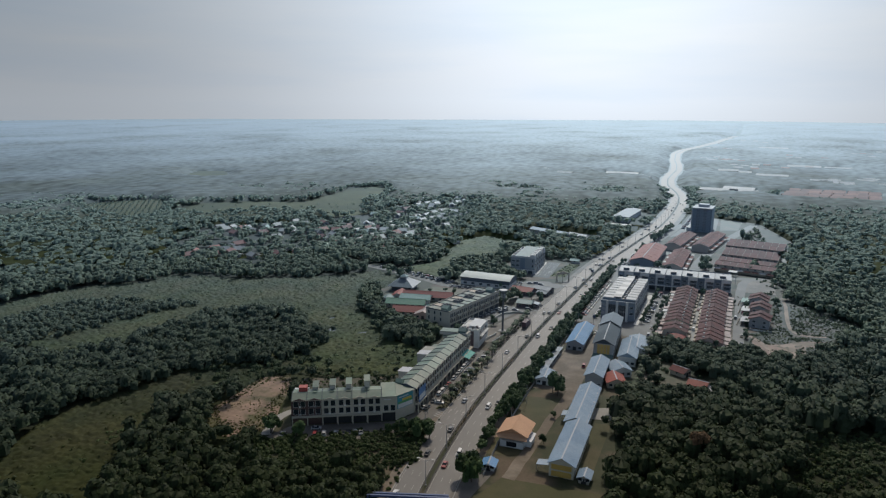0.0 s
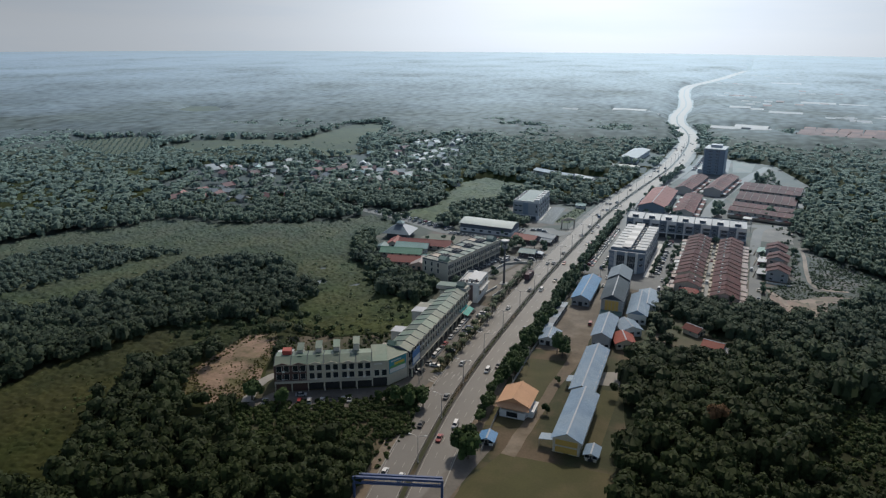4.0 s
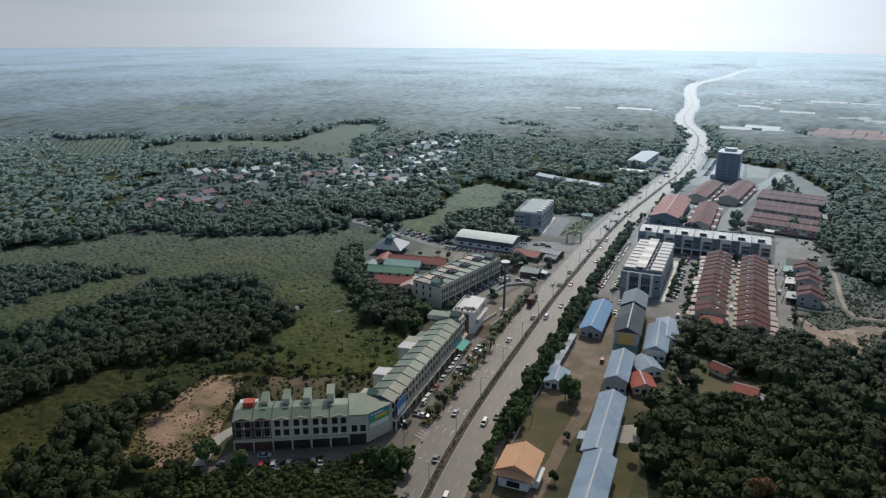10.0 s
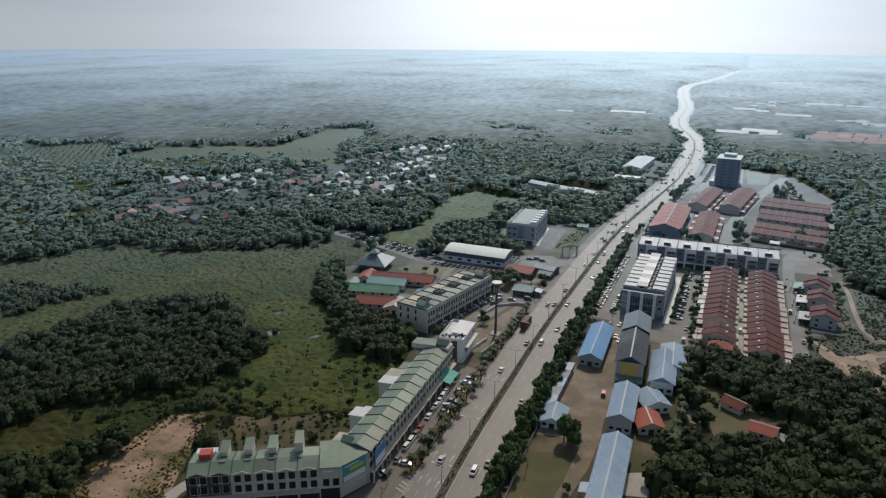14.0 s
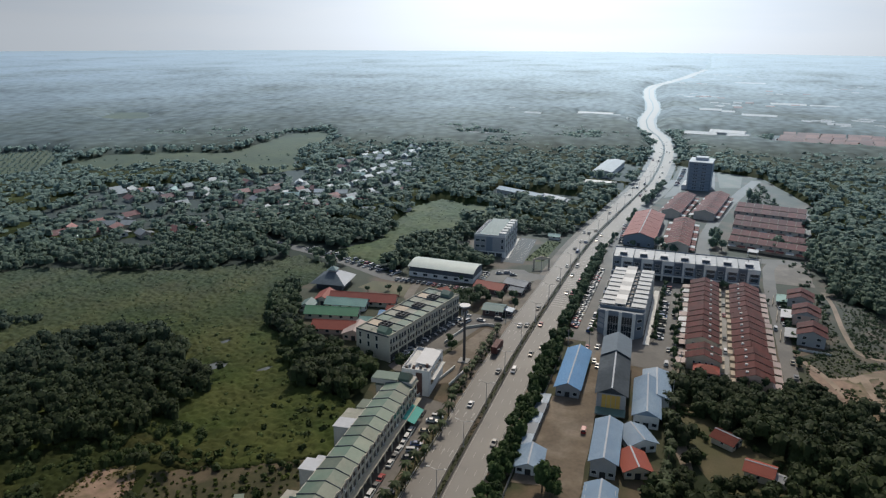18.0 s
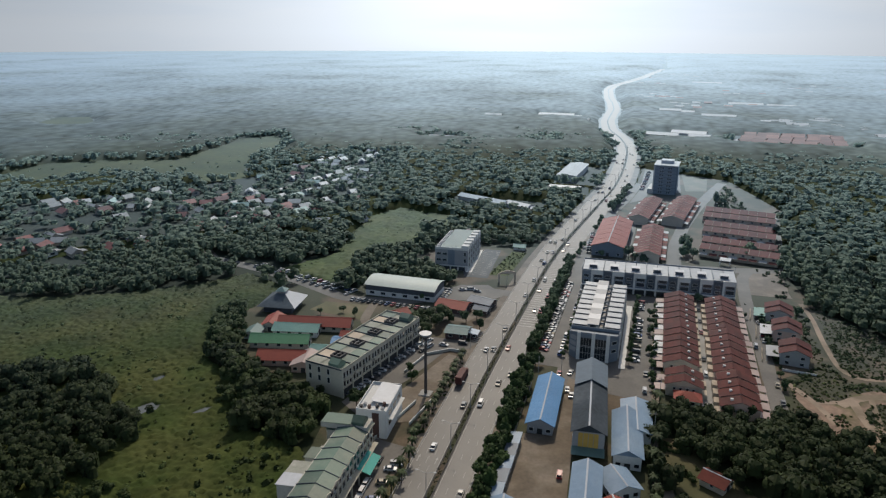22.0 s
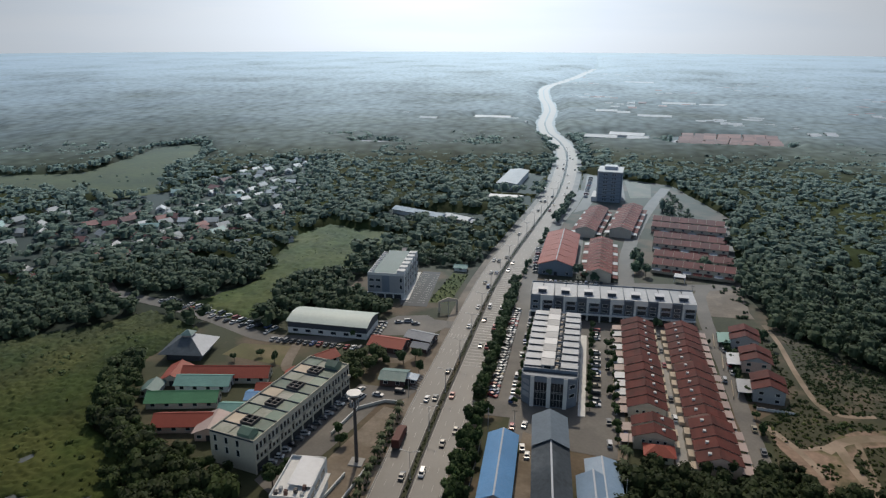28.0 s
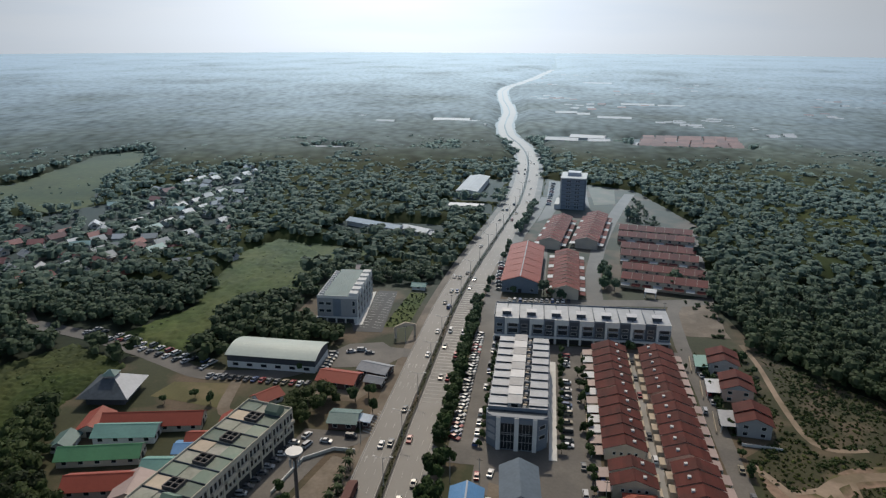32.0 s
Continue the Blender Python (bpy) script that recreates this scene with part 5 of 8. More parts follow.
fill("rust_tree", [(76, 188), (80.5, 188), (80.5, 193), (76, 193)], 3.0, NEAR_T, 2.2, 3.0, 9.0, M_RUST, "tree with rusty brown leaves among green ones")
fill("strip_hedge", [(-5.2, 351), (-2.6, 349), (-1.2, 352), (-1.2, 478), (-3.2, 480), (-4.4, 470)], 1.5, MIDNEAR_T, 0.8, 1.5, 1.0, M_LEAF2, "dense green hedge on the grass strip", (), 0.9, "hedge")
fill("planter_hedge", [(-26.8, 194), (-23.2, 197), (-25.6, 261), (-27.2, 261)], 1.3, SHRUB_T, 0.4, 0.75, 0.3, M_LEAF, "low hedge on the planted strip", (), 0.8, "hedge")
fill("verge_hedge_north", [(rc(y) - 15.5, y) for y in range(272, 340, 8)] + [(rc(y) - 11.5, y) for y in range(336, 270, -8)], 1.6, SHRUB_T, 0.5, 1.0, 0.3, M_LEAF2, "bushes along the highway verge", (), 0.7, "hedge")

# ---- buildings ----
def window_mesh(w, h, name="window"):
    """A window that looks to -y: a frame that stands 7 cm proud, and dark glass set back in it."""
    b = 0.1
    outer, inner = [(-w / 2, 0), (w / 2, 0), (w / 2, h), (-w / 2, h)], [(-w / 2 + b, b), (w / 2 - b, b), (w / 2 - b, h - b), (-w / 2 + b, h - b)]
    v = [(x, -0.07, z) for x, z in outer] + [(x, -0.07, z) for x, z in inner] + [(x, -0.01, z) for x, z in inner] + [(x, 0.03, z) for x, z in outer]
    f = [(i, (i + 1) % 4, 4 + (i + 1) % 4, 4 + i) for i in range(4)] + [(4 + i, 4 + (i + 1) % 4, 8 + (i + 1) % 4, 8 + i) for i in range(4)]
    f += [(12 + i, 12 + (i + 1) % 4, (i + 1) % 4, i) for i in range(4)] + [(8, 9, 10, 11)]
    return quadmesh(name, v, f, [M_FRAME, M_GLASS], [0] * 12 + [1])


WIN_S, WIN_M, WIN_T, WIN_W, WIN_XL, WIN_B = (window_mesh(1.1, 1.2), window_mesh(1.7, 1.4), window_mesh(1.35, 2.4), window_mesh(2.6, 1.5), window_mesh(4.2, 2.2), window_mesh(2.05, 2.65))


def windows(parent, mesh, places, turn=0):
    for x, y, z in places:
        part("window", mesh, None, parent, at=pose(x, y, z, 0, 0, turn))


def gable_roof(w, l, eave, ridge, over=0.7, t=0.15, gover=0.6):
    """Two sloping sheets with the ridge along y, centred on 0, and each with its thickness."""
    a, b = w / 2 + over, l / 2 + gover
    drop = (ridge - eave) * over / (w / 2)
    left = Shape().slab((-a, -b, eave - drop), (0, -b, ridge), (0, b, ridge), (-a, b, eave - drop), t)
    right = Shape().slab((0, -b, ridge), (a, -b, eave - drop), (a, b, eave - drop), (0, b, ridge), t)
    cap = Shape().prism([(-0.28, ridge - 0.06), (0, ridge + 0.10), (0.28, ridge - 0.06), (0, ridge + 0.02)], -b - 0.05, b + 0.05)
    return left, right, cap


def hall(name, x, y, w, l, eave, ridge, rz, roof, wall, label, category="building", group="", gablemat=None, cap=None, doors=True, wins=None, over=0.8, low=None, plain=False):
    ob = thing(name, x, y, 0.05, rz, label, category, group)
    if low and gablemat and low is not gablemat:
        part("wall", Shape().prism([(-w / 2, -0.2), (w / 2, -0.2), (w / 2, eave - 0.16), (-w / 2, eave - 0.16)], -l / 2, l / 2), low, ob)
        for y0 in (-l / 2 + 0.004, l / 2 - 0.204):
            part("gable", Shape().prism([(-w / 2 + 0.01, eave - 0.16), (w / 2 - 0.01, eave - 0.16), (0, ridge - 0.2)], y0, y0 + 0.2), gablemat, ob)
    else:
        part("wall", Shape().prism([(-w / 2, -0.2), (w / 2, -0.2), (w / 2, eave - 0.16), (0, ridge - 0.18), (-w / 2, eave - 0.16)], -l / 2, l / 2), wall if not low else low, ob)
    for sh in gable_roof(w, l, eave, ridge, over)[:2]:
        part("roof_slope", sh, roof, ob)
    if not plain:
        part("ridge_cap", gable_roof(w, l, eave, ridge, over)[2], cap or M_RWHITE, ob)
    n = max(1, int(l / 4.5))
    wm = wins or WIN_M
    if eave > 2.4 and not plain:
        for k in range(n):
            yy = -l / 2 + l * (k + 0.5) / n
            for zz in ([1.0] if eave < 5.4 else [1.0, 4.0]):
                part("window", wm, None, ob, at=pose(w / 2, yy, zz, 0, 0, 90))
                part("window", wm, None, ob, at=pose(-w / 2, yy, zz, 0, 0, -90))
    if doors and not plain:
        # door panel is near-black, the doorway's shade in its colour
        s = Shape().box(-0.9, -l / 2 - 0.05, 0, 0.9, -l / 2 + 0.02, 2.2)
        part("door", s, M_OPENING_SHADE, ob)
        for xx in (-w / 3, w / 3):
            part("window", WIN_M, None, ob, at=pose(xx, -l / 2, 1.0))
    return ob


# -- western shop terraces --
def shop_front(ob, x0, w, y, storeys, fh, gf, wallmat, pier=0.5, bays=3):
    """One bay-wide shop front towards -y: flat near-black panel for the arcade's shade below, tall windows between
    piers above.
    """
    top = gf + fh * (storeys - 1)
    part("pier", Shape().box(x0 - pier / 2, y - 0.28, -0.1, x0 + pier / 2, y, top), wallmat, ob)
    for k in range(storeys):
        z = gf + fh * k
        part("floor_band", Shape().box(x0 + pier / 2, y - 0.22, z - 0.45, x0 + w - pier / 2, y, z), wallmat, ob)
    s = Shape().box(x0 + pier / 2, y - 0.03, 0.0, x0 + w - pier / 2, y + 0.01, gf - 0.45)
    part("shop_opening", s, M_OPENING_SHADE, ob)
    for k in range(storeys - 1):
        z = gf + fh * k + 0.35
        windows(ob, WIN_B if bays == 2 else WIN_T, [(x0 + pier / 2 + (w - pier) * (j + 0.5) / bays, y - 0.02, z) for j in range(bays)])


def shop_wing(x, y, rz, units, w, depth, rear, label, front, dark_first=False, seed=0):
    r = random.Random(seed)
    ob = thing("shop_terrace", x, y, 0.05, rz, label, "building", "green-roofed shops")
    L, gf, fh = units * w, 4.0, 3.3
    top = gf + 2 * fh
    part("wall", Shape().box(0, 0, -0.2, L, depth, top), M_STAIN, ob)
    for u in range(units):
        x0 = u * w
        dm = M_BROWN if dark_first and u < 2 else front
        if dm is M_BROWN:
            part("dark_cladding", Shape().box(x0 - 0.3, -0.32, -0.1, x0 + w + 0.26, -0.29, gf - 0.5), M_BROWN, ob)
        part("front_wall", Shape().box(x0 + 0.26, -0.02, gf - 0.45, x0 + w - 0.26, 0.01, top), dm, ob)
        shop_front(ob, x0, w, -0.02, 3, fh, gf, dm, 0.5, 2)
        for j in range(2):
            if r.random() < 0.6:
                part("air_conditioner", Shape().box(x0 + 2.6 + 0.3 * j, -0.5, gf + fh * j + 0.2, x0 + 3.4 + 0.3 * j, -0.06, gf + fh * j + 0.75), r.choice((M_WHITE, M_GREYW)), ob)
        part("gablet", Shape().prism([(x0 + 0.6, top + 0.3), (x0 + w - 0.6, top + 0.3), (x0 + w / 2, top + 1.15)], -0.95, -0.72), dm, ob)
        # sloping metal roof of the unit and the party wall that stands above it
        ridge = 3.8
        s = Shape().slab((x0 + 0.12, -0.6, top + 0.35), (x0 + w - 0.12, -0.6, top + 0.35), (x0 + w - 0.12, ridge, top + 1.9), (x0 + 0.12, ridge, top + 1.9), 0.15)
        part("front_roof_slope", s, M_RGREEN, ob)
        s = Shape().slab((x0 + 0.12, ridge, top + 1.9), (x0 + w - 0.12, ridge, top + 1.9), (x0 + w - 0.12, depth - 0.6, top + 0.5), (x0 + 0.12, depth - 0.6, top + 0.5), 0.15)
        part("rear_roof_slope", s, M_RGREEN, ob)
        s = Shape().prism([(-0.75, top - 0.1), (-0.75, top + 0.42), (ridge, top + 2.1), (depth - 0.4, top + 0.72), (depth - 0.4, top - 0.1)], x0 - 0.11, x0 + 0.11)
        s.v = [(b, a, c) for a, b, c in s.v]
        s.f = [tuple(reversed(q)) for q in s.f]
        part("party_wall", s, M_RDARK, ob)
        if rear and r.random() < 0.75:
            d2, h2 = r.uniform(rear * 0.5, rear), r.choice((3.6, 6.9, 9.8))
            s = Shape().box(x0 + 0.1, depth, -0.2, x0 + w - 0.1, depth + d2, h2)
            q = part("rear_extension", s, r.choice((M_STAIN, M_WHITE, M_CREAM)), ob)
            part("roof_sheet", Shape().slab((x0, depth + 0.01, h2 + 0.5), (x0 + w, depth + 0.01, h2 + 0.5), (x0 + w, depth + d2 + 0.4, h2 + 0.12), (x0, depth + d2 + 0.4, h2 + 0.12), 0.1), r.choice((M_RGREEN, M_RWHITE, M_FLATR)), q)
    s = Shape().prism([(-0.75, top - 0.1), (-0.75, top + 0.42), (3.8, top + 2.1), (depth - 0.4, top + 0.72), (depth - 0.4, top - 0.1)], L - 0.11, L + 0.11)
    s.v = [(b, a, c) for a, b, c in s.v]
    s.f = [tuple(reversed(q)) for q in s.f]
    part("party_wall", s, M_RDARK, ob)
    part("gutter", Shape().box(0, -0.82, top + 0.02, L, -0.6, top + 0.26), M_CREAM, ob)
    part("arcade_slab", Shape().box(0, -1.9, gf - 0.3, L, -0.3, gf - 0.05), front, ob)
    for u in range(units):
        part("column", Shape().box(u * w + 0.05, -1.85, -0.1, u * w + 0.45, -1.45, gf - 0.3), front, ob)
    return ob


wing = shop_wing(-34.0, 186.5, 90 + 3.5, 13, 5.85, 10.0, 6.0, "long three-storey shop terrace with stepped faded green roofs", M_CREAM, seed=3)
# small dormer and raised end on the roof of the long wing
part("dormer", Shape().prism([(0, 10.6), (3, 10.6), (3, 12.6), (1.5, 13.8), (0, 12.6)], 6.0, 9.0), M_RGREEN, wing)
s = Shape().box(12 * 5.85, -0.3, 10.7, 13 * 5.85 - 0.3, 15.0, 12.4)
part("raised_end_parapet", s, M_STAIN, wing)
part("dormer", Shape().prism([(12 * 5.85 + 0.6, 12.4), (12 * 5.85 + 5, 12.4), (12 * 5.85 + 5, 13.4), (12 * 5.85 + 2.8, 14.9), (12 * 5.85 + 0.6, 13.4)], 1.0, 5.0), M_RGREEN, wing)
part("roof_sheet", Shape().slab((12 * 5.85, 5.2, 12.9), (13 * 5.85, 5.2, 12.9), (13 * 5.85, 15, 12.5), (12 * 5.85, 15, 12.5), 0.12), M_RGREEN, wing)
part("awning", Shape().slab((60.5, -4.6, 2.9), (70.5, -4.6, 2.9), (70.5, -0.35, 4.4), (60.5, -0.35, 4.4), 0.1), M_AWN, wing, "bright turquoise sheet awning")
for k in range(5):
    part("awning_post", Shape().post(60.9 + k * 2.3, -4.4, -0.1, 2.85, 0.06), M_STEEL, wing)

wing2 = shop_wing(-74.5, 155.5, 30.2, 6, 6.1, 11.0, 5.5, "three-storey shop terrace with a dark brown end and roof sheds", M_CREAM, True, seed=8)
for k, (xx, hh) in enumerate(((8.2, 2.8), (15.2, 3.4), (22.0, 3.6), (29.6, 4.6))):
    q = part("roof_shed", Shape().box(xx, 6.0, 10.8, xx + 2.2, 11.5, 10.8 + hh), M_STAIN, wing2)
    part("shed_roof", Shape().slab((xx - 0.2, 5.6, 10.95 + hh), (xx + 2.4, 5.6, 10.95 + hh), (xx + 2.4, 11.7, 11.4 + hh), (xx - 0.2, 11.7, 11.4 + hh), 0.1), M_RGREEN, q)
    part("shed_step", Shape().box(xx + 0.1, 3.2, 10.9, xx + 2.0, 5.9, 12.6), M_RGREEN, wing2)
part("water_tank", Shape().box(2.6, 5.0, 11.0, 6.0, 8.2, 14.0), M_REDBOX, wing2, "red painted tank housing")
# the corner that joins both wings, with two large boards
corner = thing("corner_shop", -41.5, 174.7, 0.05, 30.2, "corner shop block carrying large printed boards", "building", "green-roofed shops")
part("wall", Shape().prism([(-1.6, -0.2), (4.2, -0.2), (4.2, 10.6), (-1.6, 10.6)], 0.02, 11.0), M_CREAM, corner)
s = Shape()
s.add([(4.2, 0.02, -0.2), (12.25, 6.3, -0.2), (4.2, 11.6, -0.2), (4.2, 0.02, 10.6), (12.25, 6.3, 10.6), (4.2, 11.6, 10.6)], [(0, 1, 4, 3), (1, 2, 5, 4), (3, 4, 5)])
part("chamfered_wall", s, M_CREAM, corner)
part("roof", Shape().slab((-1.8, -0.6, 10.95), (4.3, -0.6, 10.95), (4.3, 11.0, 12.4), (-1.8, 11.0, 12.4), 0.2), M_RGREEN, corner)
s = Shape().add([(4.34, -0.6, 10.95), (12.3, 5.6, 10.95), (12.2, 6.4, 11.1), (4.34, 11.4, 12.4), (4.34, -0.6, 10.7), (12.3, 5.6, 10.7), (12.2, 6.4, 10.7), (4.34, 11.4, 10.7)],
                [(0, 1, 2, 3), (0, 4, 5, 1), (1, 5, 6, 2), (2, 6, 7, 3), (3, 7, 4, 0)])
part("corner_roof", s, M_RGREEN, corner)
for x0 in (-0.7, 2.1):
    windows(corner, WIN_B, [(x0 + 0.9, 0.0, z) for z in (4.35,)])
part("shop_opening", Shape().box(-1.4, -0.02, 0, 4.0, 0.03, 3.6), M_OPENING_SHADE, corner)
for x0, y0, x1, y1, mats in ((4.9, 0.55, 11.6, 5.8, (M_BILLT, M_BILLY, M_BILLG)), (-1.2, -0.12, 3.8, -0.12, (M_CREAM, M_WHITE, M_GREYW))):
    d = Vector((x1 - x0, y1 - y0, 0)).normalized()
    nrm = Vector((d.y, -d.x, 0)) * 0.16
    p0, p1 = Vector((x0, y0, 0)) + nrm, Vector((x1, y1, 0)) + nrm

    def band(z0, z1, a=0.0, b=1.0, out=0.0):
        u, v = p0.lerp(p1, a) + nrm * out, p0.lerp(p1, b) + nrm * out
        return Shape().add([(u.x, u.y, z0), (v.x, v.y, z0), (v.x, v.y, z1), (u.x, u.y, z1), (u.x - nrm.x, u.y - nrm.y, z0), (v.x - nrm.x, v.y - nrm.y, z0), (v.x - nrm.x, v.y - nrm.y, z1), (u.x - nrm.x, u.y - nrm.y, z1)],
                           [(0, 1, 2, 3), (5, 4, 7, 6), (3, 2, 6, 7), (0, 4, 5, 1), (1, 5, 6, 2), (4, 0, 3, 7)])
    board = part("printed_board", band(4.6 if x0 > 0 else 8.2, 10.4), mats[0], corner)
    if x0 > 0:
        part("print_band", band(4.8, 6.6, 0.03, 0.97, 0.06), M_WHITE, board)
        part("print_band", band(6.7, 7.6, 0.05, 0.95, 0.06), mats[2], board)
        part("print_band", band(7.65, 8.7, 0.3, 0.9, 0.06), mats[1], board)
    part("lettering_bar", band(9.3, 9.7, 0.1, 0.7, 0.06), M_WHITE, board)
board = thing("wall_board", -33.2, 188.2, 4.3, 93.5, "large blue and white printed board on the shop front", "billboard")
part("panel", Shape().box(0, -0.55, 0, 7.5, -0.4, 5.8), M_BILLB, board)
part("print_band", Shape().box(0.4, -0.6, 0.5, 7.0, -0.555, 2.8), M_WHITE, board)

# -- small white building with a cluttered flat roof --
ob = thing("white_office", -37.2, 270.6, 0.05, 95, "small white three-storey building with a cluttered flat roof", "building")
part("wall", Shape().box(0, 0, -0.2, 19, 10.5, 9.6), M_WHITE, ob)
s = Shape()
for b in ((0, 0, 19, 0.25), (0, 10.25, 19, 10.5), (0, 0.25, 0.25, 10.25), (18.75, 0.25, 19, 10.25)):
    s.box(b[0], b[1], 9.6, b[2], b[3], 10.5)
part("parapet", s, M_WHITE, ob)
part("roof_sheet", Shape().slab((5, 0.4, 10.3), (18.5, 0.4, 10.3), (18.5, 7, 10.9), (5, 7, 10.9), 0.12), M_RWHITE, ob)
part("balcony_slab", Shape().box(2, -1.6, 6.2, 17, -0.02, 6.5), M_WHITE, ob)
part("dark_band", Shape().box(-0.06, 2.6, 0.2, 0.0, 5.0, 9.4), M_BROWN, ob)
windows(ob, WIN_XL, [(4.5 + 5 * k, 0, z) for k in range(3) for z in (3.4, 6.8)])
for k, (a, b) in enumerate(((1.2, 1.4), (2.6, 3.6), (1.4, 6.0), (3.0, 8.0), (1.2, 8.8), (4.0, 1.6))):
    part("roof_unit", Shape().box(a, b, 9.6, a + 1.1, b + 0.9, 10.7 + 0.15 * (k % 3)), (M_GREYW, M_DSTEEL, M_BROWN)[k % 3], ob)

# -- cream shop block --
cream = thing("cream_shop_block", -62.6, 290.8, 0.05, 90 - 11.2, "cream three-storey shop block with stained flat roof", "building")
UL, UW, CD, CH = 9, 6.2, 17.0, 11.0
part("wall", Shape().box(0, 0, -0.2, UL * UW, CD, CH), M_CREAM, cream)
part("roof_deck", Shape().box(0.3, 0.3, CH - 0.1, UL * UW - 0.3, CD - 0.3, CH + 0.05), M_FLATR, cream)
for u in range(UL):
    part("roof_sheet", Shape().slab((u * UW + 0.35, 0.35, CH + 0.22), (u * UW + UW - 0.35, 0.35, CH + 0.22), (u * UW + UW - 0.35, 6.0, CH + 0.3), (u * UW + 0.35, 6.0, CH + 0.3), 0.1), M_RGREEN, cream)
    part("rear_roof_sheet", Shape().slab((u * UW + 0.35, 10.8, CH + 0.3), (u * UW + UW - 0.35, 10.8, CH + 0.3), (u * UW + UW - 0.35, CD - 0.35, CH + 0.2), (u * UW + 0.35, CD - 0.35, CH + 0.2), 0.1), M_RGREEN if u % 3 == 2 else M_BEIGE if u % 3 else M_FLATR, cream)
s = Shape()
s.box(0, 0, CH, UL * UW, 0.25, CH + 0.8).box(0, CD - 0.25, CH, UL * UW, CD, CH + 0.8).box(0, 0.25, CH, 0.25, CD - 0.25, CH + 0.8).box(UL * UW - 0.25, 0.25, CH, UL * UW, CD - 0.25, CH + 0.8)
part("parapet", s, M_CREAM, cream)
for u in range(UL):
    shop_front(cream, u * UW, UW, 0, 3, 3.4, 4.0, M_CREAM, 0.6, 3)
    part("balcony", Shape().box(u * UW + 0.9, -1.2, 7.0, u * UW + UW - 0.9, -0.25, 8.0), M_CREAM, cream)
    if u % 2 == 1:
        s = Shape()
        for a, b, c, d in ((0, 0, 4.6, 0.35), (0, 4.2, 4.6, 4.55), (0, 0.35, 0.35, 4.2), (4.25, 0.35, 4.6, 4.2), (2.1, 0.35, 2.4, 4.2), (0.35, 2.1, 2.1, 2.4), (2.4, 2.1, 4.25, 2.4)):
            s.box(u * UW + 0.8 + a, 6.2 + b, CH + 0.3, u * UW + 0.8 + c, 6.2 + d, CH + 1.3)
        part("roof_light_frame", s, M_DSTEEL, cream, "dark square frame over a roof light")
        part("roof_light_pane", Shape().box(u * UW + 1.1, 6.5, CH + 0.3, u * UW + 5.0, 10.4, CH + 0.5), M_GLASS, cream)
    part("roof_rib", Shape().box(u * UW - 0.12, 0.3, CH + 0.06, u * UW + 0.12, CD - 0.3, CH + 0.6), M_RDARK, cream)
for u in (0.4, UL * UW - 6.2):
    part("dormer", Shape().prism([(u, CH), (u + 4.5, CH), (u + 4.5, CH + 1.8), (u + 2.25, CH + 3.2), (u, CH + 1.8)], 2.0, 6.5), M_RGREEN, cream)
windows(cream, WIN_T, [(0, CD * (k + 0.5) / 4, z) for k in range(1, 4) for z in (4.6, 8.0)], -90)

